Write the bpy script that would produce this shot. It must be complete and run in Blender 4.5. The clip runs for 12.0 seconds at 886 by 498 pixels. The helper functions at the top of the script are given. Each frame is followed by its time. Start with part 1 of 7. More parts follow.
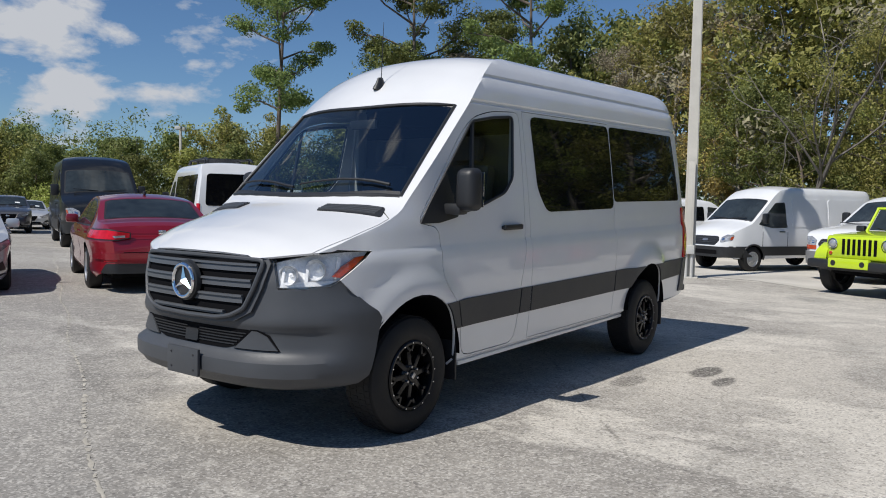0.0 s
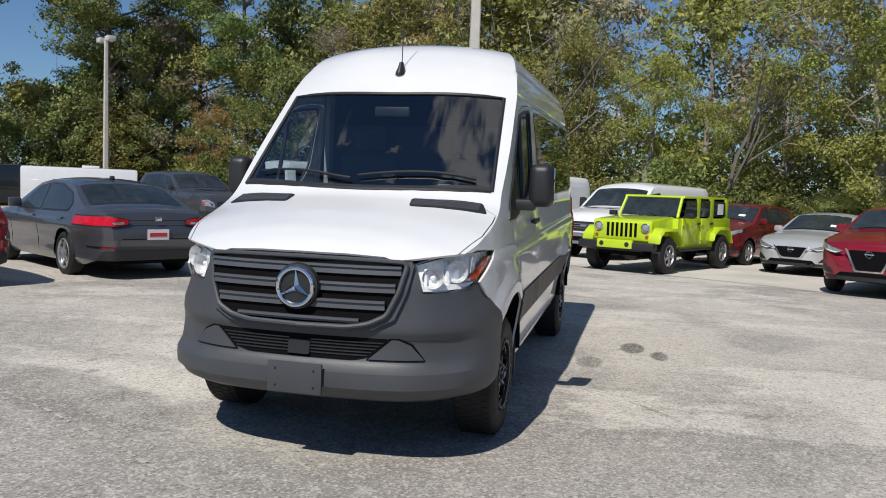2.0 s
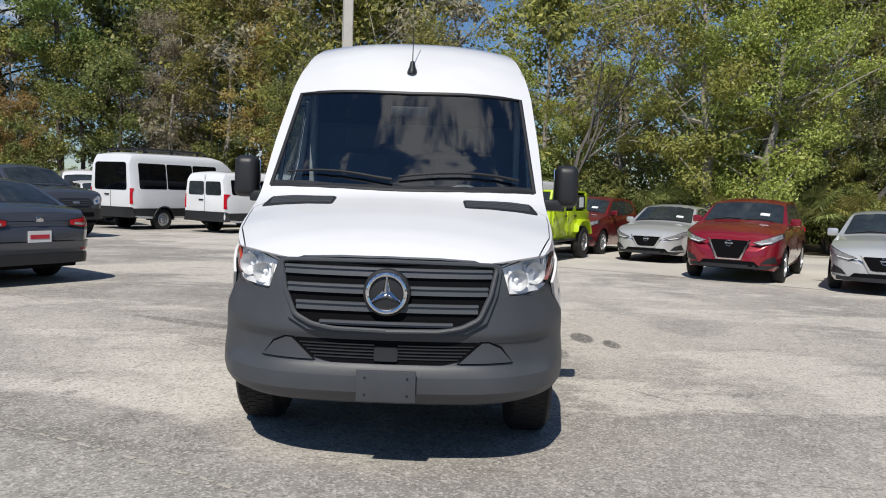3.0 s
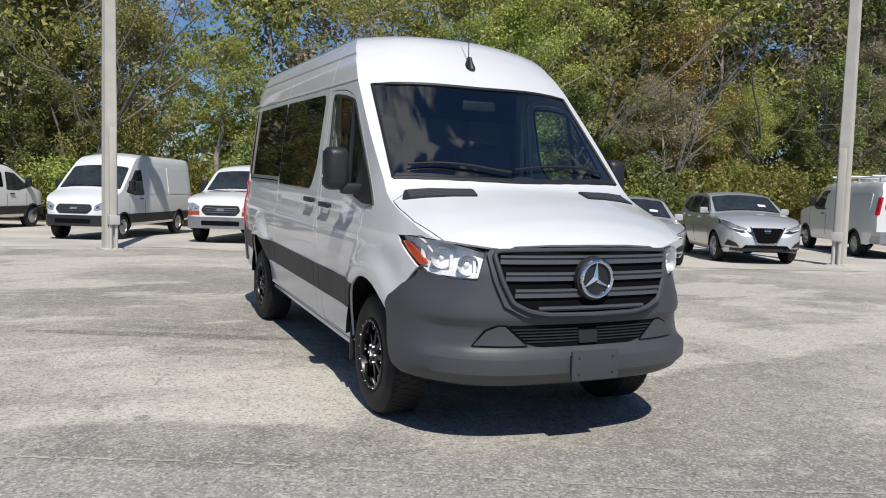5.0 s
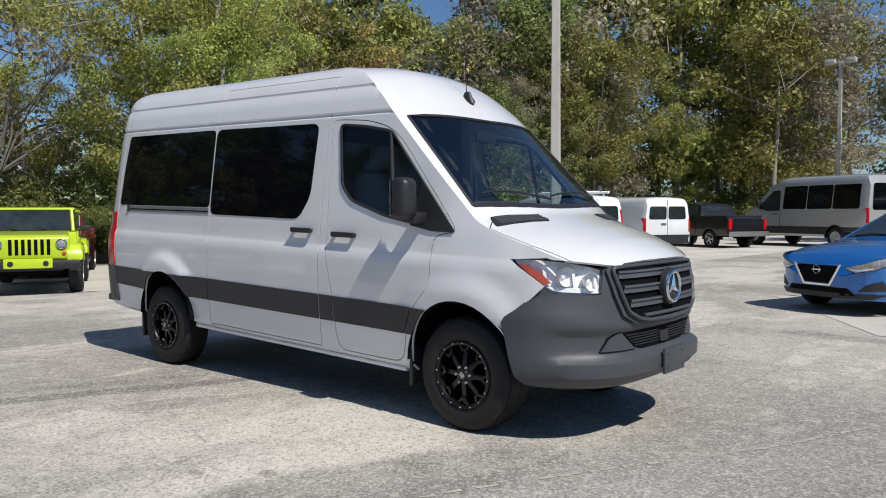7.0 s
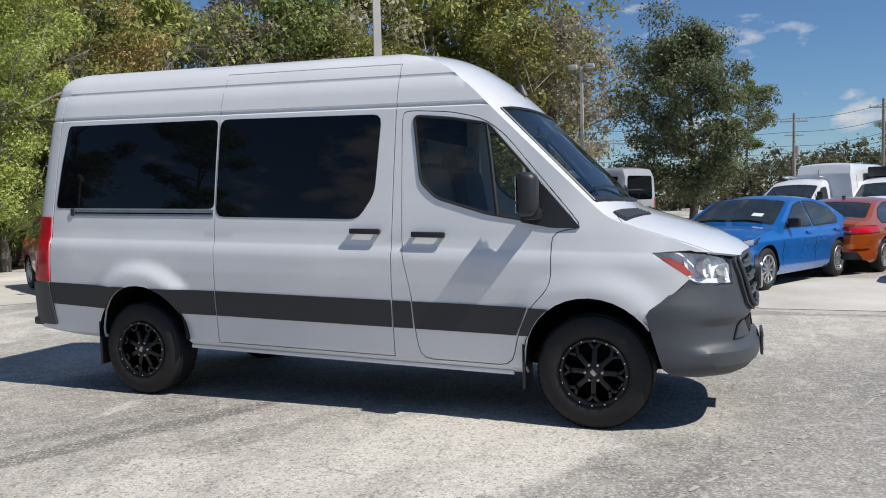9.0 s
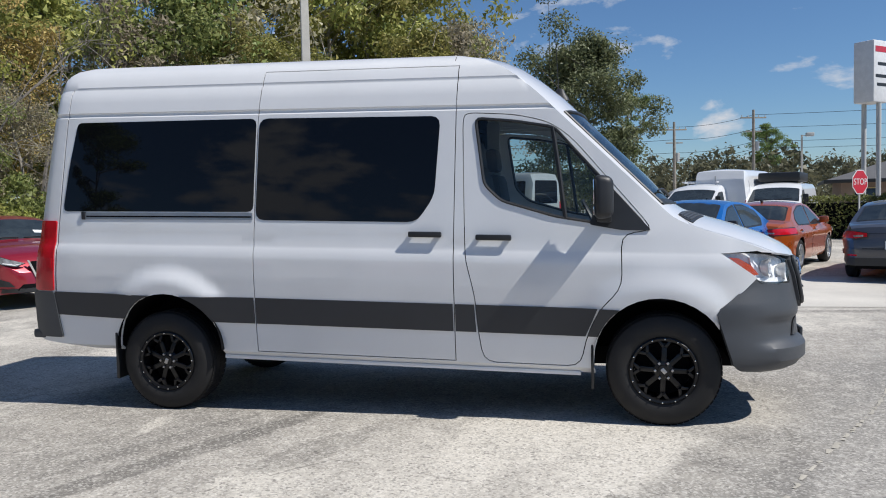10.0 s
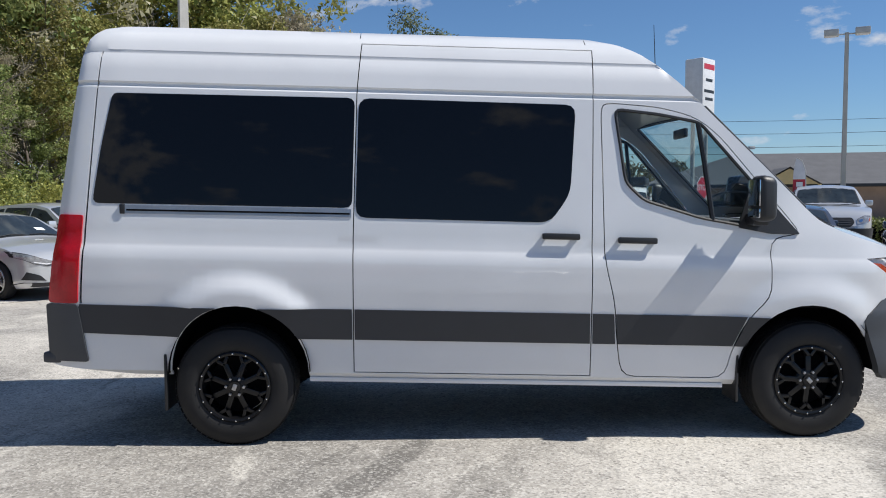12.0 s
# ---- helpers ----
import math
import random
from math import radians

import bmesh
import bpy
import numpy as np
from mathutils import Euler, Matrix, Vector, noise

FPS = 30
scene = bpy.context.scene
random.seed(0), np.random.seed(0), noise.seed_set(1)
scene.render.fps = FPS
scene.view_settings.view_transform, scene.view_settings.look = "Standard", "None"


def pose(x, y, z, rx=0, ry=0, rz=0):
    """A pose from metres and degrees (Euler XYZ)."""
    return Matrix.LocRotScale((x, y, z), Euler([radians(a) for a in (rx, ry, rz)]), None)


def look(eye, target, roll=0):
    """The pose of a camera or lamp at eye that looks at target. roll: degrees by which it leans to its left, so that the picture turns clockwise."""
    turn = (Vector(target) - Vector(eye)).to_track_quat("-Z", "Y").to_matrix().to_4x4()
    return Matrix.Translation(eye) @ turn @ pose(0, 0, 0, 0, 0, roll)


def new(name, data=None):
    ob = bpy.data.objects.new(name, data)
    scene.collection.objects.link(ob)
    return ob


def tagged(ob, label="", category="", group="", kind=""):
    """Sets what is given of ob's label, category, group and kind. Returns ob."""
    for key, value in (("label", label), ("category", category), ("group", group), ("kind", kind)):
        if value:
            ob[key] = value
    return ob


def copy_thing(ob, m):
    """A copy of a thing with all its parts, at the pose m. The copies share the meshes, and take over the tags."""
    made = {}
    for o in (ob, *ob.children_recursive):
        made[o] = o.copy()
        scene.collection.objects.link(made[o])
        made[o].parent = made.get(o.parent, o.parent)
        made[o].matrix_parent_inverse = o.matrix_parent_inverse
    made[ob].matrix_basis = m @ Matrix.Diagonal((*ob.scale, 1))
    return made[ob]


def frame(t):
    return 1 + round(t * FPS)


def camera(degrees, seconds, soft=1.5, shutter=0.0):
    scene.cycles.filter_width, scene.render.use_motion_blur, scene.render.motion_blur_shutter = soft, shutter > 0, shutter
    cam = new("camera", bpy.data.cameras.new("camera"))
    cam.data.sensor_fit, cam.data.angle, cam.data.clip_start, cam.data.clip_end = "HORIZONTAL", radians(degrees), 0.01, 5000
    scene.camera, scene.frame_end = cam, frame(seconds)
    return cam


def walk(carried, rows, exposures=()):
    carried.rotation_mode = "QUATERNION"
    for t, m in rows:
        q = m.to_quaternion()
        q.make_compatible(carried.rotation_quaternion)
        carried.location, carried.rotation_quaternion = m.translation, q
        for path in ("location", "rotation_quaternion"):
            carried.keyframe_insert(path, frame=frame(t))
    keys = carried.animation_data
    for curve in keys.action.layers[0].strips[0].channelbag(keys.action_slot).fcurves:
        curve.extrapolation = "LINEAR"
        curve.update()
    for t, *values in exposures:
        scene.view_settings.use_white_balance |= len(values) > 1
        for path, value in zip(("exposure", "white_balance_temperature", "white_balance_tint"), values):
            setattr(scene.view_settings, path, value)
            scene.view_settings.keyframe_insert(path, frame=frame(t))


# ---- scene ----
cam = camera(59.0, 12.0, 1.0)
PATH = [
    (0, (3.837, 4.113, 1.464), (2.251, 2.899, 1.354), 1.1),
    (0.5, (4.042, 3.642, 1.435), (2.364, 2.559, 1.32), 1.3),
    (1, (4.314, 3.06, 1.479), (2.537, 2.151, 1.355), 1.6),
    (1.5, (4.618, 2.423, 1.468), (2.751, 1.719, 1.333), 1.9),
    (2, (4.839, 1.738, 1.514), (2.903, 1.257, 1.367), 2.1),
    (2.5, (5.008, 1.039, 1.522), (3.03, 0.787, 1.365), 2.1),
    (3, (5.033, 0.327, 1.525), (3.038, 0.305, 1.374), 1.9),
    (3.2, (5.047, 0.044, 1.525), (3.054, 0.11, 1.375), 1.6),
    (4.8, (4.742, -2.245, 1.475), (2.885, -1.519, 1.32), 1.6),
    (5, (4.66, -2.532, 1.464), (2.835, -1.728, 1.309), 1.6),
    (5.5, (4.42, -3.219, 1.461), (2.695, -2.218, 1.314), 1.5),
    (6, (4.103, -3.863, 1.479), (2.5, -2.674, 1.349), 1.1),
    (6.5, (3.703, -4.409, 1.492), (2.244, -3.046, 1.382), 0.4),
    (7, (3.232, -4.945, 1.481), (1.94, -3.422, 1.387), -0.2),
    (7.5, (2.708, -5.401, 1.468), (1.583, -3.75, 1.369), -0.8),
    (7.7, (2.461, -5.497, 1.463), (1.396, -3.807, 1.362), -0.9),
    (9.3, (0.556, -6.177, 1.551), (-0.064, -4.278, 1.437), -1.6),
    (9.5, (0.318, -6.285, 1.563), (-0.239, -4.367, 1.451), -1.7),
    (10, (-0.307, -6.318, 1.547), (-0.731, -4.366, 1.435), -1.4),
    (10.5, (-0.91, -6.322, 1.566), (-1.209, -4.348, 1.443), -1.0),
    (11, (-1.456, -6.176, 1.577), (-1.649, -4.19, 1.448), -0.7),
    (11.5, (-2.013, -6.043, 1.584), (-2.074, -4.048, 1.447), -0.4),
    (12, (-2.485, -5.868, 1.575), (-2.425, -3.872, 1.451), -0.3),
]
walk(cam, [(t, look(eye, target, roll)) for t, eye, target, roll in PATH],
     [(0.0, 0.0, 6380, 10), (2.5, 0.0, 6500, 10), (5.5, 0.0, 6480, 10), (7.5, 0.06, 6450, 10), (9.5, 0.16, 6320, 10), (12.0, 0.27, 6270, 10)])

# ---- light ----
SUN_TO = Vector((0.77, -0.15, 1.0)).normalized()
world = bpy.data.worlds.new("sky")
scene.world = world
world.use_nodes = True


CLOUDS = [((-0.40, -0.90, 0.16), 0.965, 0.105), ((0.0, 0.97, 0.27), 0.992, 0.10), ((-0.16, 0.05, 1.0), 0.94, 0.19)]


def build_sky(w):
    nt = w.node_tree
    nt.nodes.clear()
    out = nt.nodes.new("ShaderNodeOutputWorld")
    bg = nt.nodes.new("ShaderNodeBackground")
    sky = nt.nodes.new("ShaderNodeTexSky")
    sky.sky_type, sky.sun_disc = "NISHITA", False
    sky.sun_elevation = math.asin(SUN_TO.z)
    sky.sun_rotation = math.atan2(SUN_TO.x, SUN_TO.y)
    sky.air_density, sky.dust_density, sky.ozone_density = 1.0, 0.0, 7.0
    tc = nt.nodes.new("ShaderNodeTexCoord")
    comb = nt.nodes.new("ShaderNodeMapping")
    comb.inputs["Scale"].default_value, comb.inputs["Location"].default_value = (1.0, 1.0, 2.1), (0.35, 0.2, 0.1)
    nt.links.new(tc.outputs["Generated"], comb.inputs["Vector"])
    noi = nt.nodes.new("ShaderNodeTexNoise")
    noi.inputs["Scale"].default_value, noi.inputs["Detail"].default_value = 9.5, 10
    noi.inputs["Roughness"].default_value, noi.inputs["Distortion"].default_value = 0.56, 0.15
    nt.links.new(comb.outputs[0], noi.inputs["Vector"])
    ramp = nt.nodes.new("ShaderNodeValToRGB")
    ramp.color_ramp.elements[0].position, ramp.color_ramp.elements[1].position = 0.60, 0.715
    last = noi.outputs["Fac"]
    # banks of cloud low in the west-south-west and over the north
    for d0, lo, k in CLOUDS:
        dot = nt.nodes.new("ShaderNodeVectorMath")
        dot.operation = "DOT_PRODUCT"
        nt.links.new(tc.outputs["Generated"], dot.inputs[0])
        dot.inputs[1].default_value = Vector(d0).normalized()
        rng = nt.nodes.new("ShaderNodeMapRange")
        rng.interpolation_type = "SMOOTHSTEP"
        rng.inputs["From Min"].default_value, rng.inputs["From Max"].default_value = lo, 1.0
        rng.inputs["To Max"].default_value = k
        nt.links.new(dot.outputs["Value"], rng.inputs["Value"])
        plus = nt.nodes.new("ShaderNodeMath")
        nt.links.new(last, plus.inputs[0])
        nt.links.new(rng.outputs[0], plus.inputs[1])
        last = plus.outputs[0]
    nt.links.new(last, ramp.inputs[0])
    mix = nt.nodes.new("ShaderNodeMixRGB")
    nt.links.new(ramp.outputs[0], mix.inputs[0])
    deep = nt.nodes.new("ShaderNodeMixRGB")
    deep.blend_type, deep.inputs[0].default_value = "MULTIPLY", 1.0
    deep.inputs[2].default_value = (0.88, 0.96, 1.02, 1)
    nt.links.new(sky.outputs[0], deep.inputs[1])
    nt.links.new(deep.outputs[0], mix.inputs[1])
    mix.inputs[2].default_value = (7.0, 7.2, 7.6, 1)
    nt.links.new(mix.outputs[0], bg.inputs["Color"])
    bg.inputs["Strength"].default_value = 0.078
    nt.links.new(bg.outputs[0], out.inputs[0])


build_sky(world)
sun_data = bpy.data.lights.new("sun", "SUN")
sun_data.energy, sun_data.angle, sun_data.color = 4.5, radians(0.53), (1.0, 0.95, 0.87)
sun = new("sun", sun_data)
sun.matrix_world = look(SUN_TO * 60, (0, 0, 0))
scene.view_settings.exposure = 0.0


# ---- materials ----
def node_mat(name):
    m = bpy.data.materials.new(name)
    m.use_nodes = True
    return m, m.node_tree, m.node_tree.nodes["Principled BSDF"]


def surface(name, color, rough=0.5, metal=0.0, vary=0.12, scale=6.0, fine=60.0, bump=0.0, coat=0.0, spread=0.0, dark=None, island=False, spec=0.5):
    """A painted or raw surface: two scales of variation, roughness wear and fine relief."""
    m, nt, p = node_mat(name)
    tc = nt.nodes.new("ShaderNodeTexCoord")
    big, small = nt.nodes.new("ShaderNodeTexNoise"), nt.nodes.new("ShaderNodeTexNoise")
    big.inputs["Scale"].default_value, small.inputs["Scale"].default_value = scale, fine
    big.inputs["Detail"].default_value, small.inputs["Detail"].default_value = 5, 4
    for n in (big, small):
        nt.links.new(tc.outputs["Object"], n.inputs["Vector"])
    ramp = nt.nodes.new("ShaderNodeValToRGB")
    low = dark or [c * (1 - vary) for c in color]
    high = [min(1, c * (1 + vary * 0.6)) for c in color]
    ramp.color_ramp.elements[0].color, ramp.color_ramp.elements[1].color = (*low, 1), (*high, 1)
    ramp.color_ramp.elements[0].position, ramp.color_ramp.elements[1].position = 0.3, 0.68
    mixf = nt.nodes.new("ShaderNodeMath")
    mixf.operation, mixf.inputs[1].default_value = "MULTIPLY_ADD", 0.65
    sc = nt.nodes.new("ShaderNodeMath")
    sc.operation, sc.inputs[1].default_value = "MULTIPLY", 0.35
    nt.links.new(small.outputs["Fac"], sc.inputs[0])
    nt.links.new(big.outputs["Fac"], mixf.inputs[0])
    nt.links.new(sc.outputs[0], mixf.inputs[2])
    nt.links.new(mixf.outputs[0], ramp.inputs[0])
    last = ramp.outputs[0]
    if spread:
        hsv = nt.nodes.new("ShaderNodeHueSaturation")
        if island:
            geo = nt.nodes.new("ShaderNodeNewGeometry")
            rnd = geo.outputs["Random Per Island"]
        else:
            rnd = nt.nodes.new("ShaderNodeObjectInfo").outputs["Random"]
        rng = nt.nodes.new("ShaderNodeMapRange")
        rng.inputs["To Min"].default_value, rng.inputs["To Max"].default_value = 1 - spread, 1 + spread
        nt.links.new(rnd, rng.inputs["Value"])
        nt.links.new(rng.outputs[0], hsv.inputs["Value"])
        nt.links.new(last, hsv.inputs["Color"])
        last = hsv.outputs[0]
    nt.links.new(last, p.inputs["Base Color"])
    rr = nt.nodes.new("ShaderNodeMapRange")
    rr.inputs["To Min"].default_value, rr.inputs["To Max"].default_value = max(0.02, rough * 0.85), min(1, rough * 1.15)
    nt.links.new(big.outputs["Fac"], rr.inputs["Value"])
    nt.links.new(rr.outputs[0], p.inputs["Roughness"])
    p.inputs["Metallic"].default_value = metal
    p.inputs["Coat Weight"].default_value = coat
    p.inputs["Specular IOR Level"].default_value = spec
    p.inputs["Coat Roughness"].default_value = 0.04
    if bump:
        b = nt.nodes.new("ShaderNodeBump")
        b.inputs["Strength"].default_value, b.inputs["Distance"].default_value = bump, 0.01
        nt.links.new(small.outputs["Fac"], b.inputs["Height"])
        nt.links.new(b.outputs[0], p.inputs["Normal"])
    return m


def paint(name, color, metal=0.0, rough=0.35):
    return surface(name, color, rough, metal, vary=0.05, scale=2.2, fine=220.0, coat=1.0)


def clear_glass(name, tint, gloss=0.03, ior=1.5):
    m, nt, p = node_mat(name)
    nt.nodes.remove(p)
    tr, gl, mx, fr = (nt.nodes.new("ShaderNode" + k) for k in ("BsdfTransparent", "BsdfGlossy", "MixShader", "LayerWeight"))
    tr.inputs[0].default_value = (*tint, 1)
    gl.inputs["Roughness"].default_value = gloss
    f0 = ((ior - 1) / (ior + 1)) ** 2
    fr.inputs[0].default_value = 0.5
    po, ma = nt.nodes.new("ShaderNodeMath"), nt.nodes.new("ShaderNodeMath")
    po.operation, po.inputs[1].default_value = "POWER", 5.0
    ma.operation, ma.inputs[1].default_value, ma.inputs[2].default_value = "MULTIPLY_ADD", 1 - f0, f0
    nt.links.new(fr.outputs["Facing"], po.inputs[0])
    nt.links.new(po.outputs[0], ma.inputs[0])
    nt.links.new(ma.outputs[0], mx.inputs[0])
    nt.links.new(tr.outputs[0], mx.inputs[1])
    nt.links.new(gl.outputs[0], mx.inputs[2])
    nt.links.new(mx.outputs[0], nt.nodes["Material Output"].inputs[0])
    return m


def leaf_mat(name, colors, sheen=0.45):
    """Leaves: colour by leaf, by clump and by tree; light passes through them."""
    m, nt, p = node_mat(name)
    geo = nt.nodes.new("ShaderNodeNewGeometry")
    ramp = nt.nodes.new("ShaderNodeValToRGB")
    els = ramp.color_ramp.elements
    for n, c in enumerate(colors):
        e = els[n] if n < 2 else els.new(0.5)
        e.color = (*c, 1)
    for n, c in enumerate(colors):
        els[n].position = n / (len(colors) - 1)
        els[n].color = (*c, 1)
    tc = nt.nodes.new("ShaderNodeTexCoord")
    noi = nt.nodes.new("ShaderNodeTexNoise")
    noi.inputs["Scale"].default_value = 0.55
    noi.inputs["Detail"].default_value = 3
    nt.links.new(tc.outputs["Object"], noi.inputs["Vector"])
    a = nt.nodes.new("ShaderNodeMath")
    a.operation, a.inputs[1].default_value = "MULTIPLY_ADD", 0.62
    b = nt.nodes.new("ShaderNodeMath")
    b.operation, b.inputs[1].default_value = "MULTIPLY_ADD", 0.75
    b.inputs[2].default_value = -0.2
    nt.links.new(noi.outputs["Fac"], b.inputs[0])
    nt.links.new(geo.outputs["Random Per Island"], a.inputs[0])
    nt.links.new(b.outputs[0], a.inputs[2])
    nt.links.new(a.outputs[0], ramp.inputs[0])
    hsv = nt.nodes.new("ShaderNodeHueSaturation")
    oi = nt.nodes.new("ShaderNodeObjectInfo")
    rng = nt.nodes.new("ShaderNodeMapRange")
    rng.inputs["To Min"].default_value, rng.inputs["To Max"].default_value = 0.82, 1.36
    nt.links.new(oi.outputs["Random"], rng.inputs["Value"])
    nt.links.new(rng.outputs[0], hsv.inputs["Value"])
    rh = nt.nodes.new("ShaderNodeMapRange")
    rh.inputs["To Min"].default_value, rh.inputs["To Max"].default_value = 0.475, 0.51
    nt.links.new(oi.outputs["Random"], rh.inputs["Value"])
    nt.links.new(rh.outputs[0], hsv.inputs["Hue"])
    nt.links.new(ramp.outputs[0], hsv.inputs["Color"])
    nt.links.new(hsv.outputs[0], p.inputs["Base Color"])
    p.inputs["Roughness"].default_value = sheen
    p.inputs["Specular IOR Level"].default_value = 0.22
    tl = nt.nodes.new("ShaderNodeBsdfTranslucent")
    nt.links.new(hsv.outputs[0], tl.inputs[0])
    mx = nt.nodes.new("ShaderNodeMixShader")
    mx.inputs[0].default_value = 0.34
    nt.links.new(p.outputs[0], mx.inputs[1])
    nt.links.new(tl.outputs[0], mx.inputs[2])
    nt.links.new(mx.outputs[0], nt.nodes["Material Output"].inputs[0])
    return m


WHITE = paint("white_paint", (0.72, 0.726, 0.732))
WHITE_FLEET = paint("fleet_white_paint", (0.74, 0.75, 0.76))
SLAT = surface("grille_plastic", (0.078, 0.082, 0.089), 0.36, vary=0.1, scale=5, fine=900, bump=0.06)
# the bumper's grey plastic again, darkened for the shade on the flanks
BAND_SHADED = surface("shaded_band_plastic", (0.026, 0.028, 0.033), 0.5, vary=0.12, scale=5, fine=900, bump=0.12)
FASCIA = surface("grey_plastic", (0.056, 0.060, 0.067), 0.46, vary=0.12, scale=5, fine=900, bump=0.12)
TRIM = surface("black_plastic", (0.018, 0.019, 0.021), 0.45, vary=0.15, scale=8, fine=700, bump=0.1)
# near-black: shade of arches, openings and undersides as colour; also for joints
VOID = surface("shade_and_joint_black", (0.004, 0.004, 0.005), 0.8, spec=0.1)
RUBBER = surface("tyre_rubber", (0.014, 0.014, 0.015), 0.65, vary=0.25, scale=9, fine=160, bump=0.15, dark=(0.022, 0.021, 0.020), spec=0.3)
LEAF_GREY = leaf_mat("dry_twigs_and_leaves", [(0.145, 0.130, 0.085), (0.275, 0.248, 0.165), (0.380, 0.345, 0.235), (0.275, 0.272, 0.125)])
RIM_BLACK = surface("black_alloy", (0.006, 0.006, 0.007), 0.32, vary=0.2, spec=0.4)
RIM_SILVER = surface("silver_alloy", (0.55, 0.56, 0.57), 0.32, 0.85, vary=0.1)
CHROME = surface("chrome", (0.82, 0.83, 0.85), 0.1, 1.0, vary=0.04)
STEEL = surface("steel", (0.45, 0.45, 0.46), 0.38, 0.9, vary=0.15)
TINT = surface("privacy_glass", (0.003, 0.0034, 0.005), 0.02, vary=0.05, spec=0.26)
CARGLASS = surface("car_glass", (0.030, 0.038, 0.042), 0.03, vary=0.6, scale=1.3, fine=7.0, spec=0.55)
PANE = clear_glass("clear_glass", (0.80, 0.86, 0.85))
SHIELD = clear_glass("windscreen_glass", (0.62, 0.72, 0.75), 0.02, 2.45)
LENS = clear_glass("lamp_lens", (0.96, 0.97, 0.98))
RED_LENS = surface("red_lens", (0.50, 0.006, 0.016), 0.2, vary=0.3, scale=9, fine=90, coat=0.3, spec=0.3)
AMBER = surface("amber_lens", (0.46, 0.055, 0.012), 0.15, vary=0.15, coat=1.0)
LAMP_IN = surface("lamp_reflector", (0.92, 0.92, 0.92), 0.28, 0.0, vary=0.16, scale=30)
SEAT = surface("seat_cloth", (0.05, 0.051, 0.055), 0.9, vary=0.2, fine=300, bump=0.2)
DASH = surface("dash_plastic", (0.09, 0.093, 0.098), 0.65, vary=0.15)
LINER = surface("pale_headliner", (0.4, 0.4, 0.39), 0.9)
PLATEM = surface("plate_white", (0.7, 0.7, 0.7), 0.4)
PLATER = surface("plate_red", (0.5, 0.03, 0.05), 0.4)
PAPER = surface("paper", (0.75, 0.76, 0.76), 0.7)
CONCRETE = surface("pole_concrete", (0.52, 0.50, 0.45), 0.85, vary=0.14, scale=3, fine=70, bump=0.25)
BOXGREY = surface("grey_enamel", (0.50, 0.50, 0.48), 0.5, vary=0.08)
BARK = surface("bark", (0.13, 0.105, 0.085), 0.9, vary=0.45, scale=5, fine=25, bump=0.6)
BARK_PALE = surface("pale_bark", (0.30, 0.27, 0.23), 0.9, vary=0.4, scale=5, fine=25, bump=0.5)
LEAF_OAK = leaf_mat("oak_leaves", [(0.0791, 0.096, 0.0249), (0.192, 0.209, 0.0565), (0.328, 0.322, 0.096), (0.52, 0.475, 0.181)])
LEAF_DARK = leaf_mat("dark_leaves", [(0.0508, 0.0735, 0.0226), (0.124, 0.158, 0.0475), (0.226, 0.26, 0.0847), (0.407, 0.418, 0.181)])
LEAF_LIME = leaf_mat("light_leaves", [(0.14, 0.18, 0.042), (0.27, 0.315, 0.075), (0.38, 0.41, 0.115), (0.48, 0.48, 0.18)])
LEAF_RUST = leaf_mat("autumn_leaves", [(0.169, 0.136, 0.0508), (0.362, 0.282, 0.096), (0.475, 0.35, 0.136), (0.339, 0.316, 0.102)])
LEAF_PINE = leaf_mat("pine_needles", [(0.0678, 0.102, 0.0294), (0.147, 0.192, 0.0565), (0.271, 0.305, 0.102)])
# distance haze is mixed into these leaf colours: greyer, low in contrast
LEAF_FAR = leaf_mat("hazy_far_leaves", [(0.095, 0.096, 0.055), (0.125, 0.124, 0.072), (0.160, 0.152, 0.092)])
LEAF_LIVE = leaf_mat("live_oak_leaves", [(0.045, 0.055, 0.027), (0.095, 0.11, 0.052), (0.16, 0.178, 0.09), (0.26, 0.27, 0.16)])
LAMP_CAR = surface("car_lamp", (0.40, 0.41, 0.43), 0.10, 0.3, vary=0.65, scale=11, fine=40.0, coat=1.0)
LAMP_RING = surface("lamp_chrome", (0.70, 0.71, 0.72), 0.5, 0.45, vary=0.2, scale=25)
TWIG = surface("grey_twigs", (0.15, 0.135, 0.12), 0.9, vary=0.3)


# ---- building helpers ----
def part(name, bm, material, parent, label="", smooth=38):
    me = bpy.data.meshes.new(name)
    bmesh.ops.recalc_face_normals(bm, faces=bm.faces)
    bm.to_mesh(me)
    bm.free()
    for mat in material if isinstance(material, (list, tuple)) else (material,):
        me.materials.append(mat)
    if smooth:
        me.polygons.foreach_set("use_smooth", [True] * len(me.polygons))
        me.set_sharp_from_angle(angle=radians(smooth))
    ob = new(name, me)
    ob.parent = parent
    if label:
        tagged(ob, label)
    return ob


def thing(name, label, category, m=None, group="", kind=""):
    ob = new(name)
    ob.empty_display_size = 0.2
    if m is not None:
        ob.matrix_basis = m
    return tagged(ob, label, category, group, kind)


def solid(name, bm, material, label, category, kind="", group="", smooth=38):
    ob = part(name, bm, material, None, "", smooth)
    return tagged(ob, label, category, group, kind)


def add_box(bm, c, s, bev=0.0, m=None, mat=0):
    """A box with rounded edges, centre c and size s, put into bm."""
    b = bmesh.new()
    bmesh.ops.create_cube(b, size=1)
    bmesh.ops.scale(b, vec=s, verts=b.verts)
    if bev:
        bmesh.ops.bevel(b, geom=b.edges[:], offset=min(bev, 0.45 * min(s)), segments=2, profile=0.6, affect="EDGES")
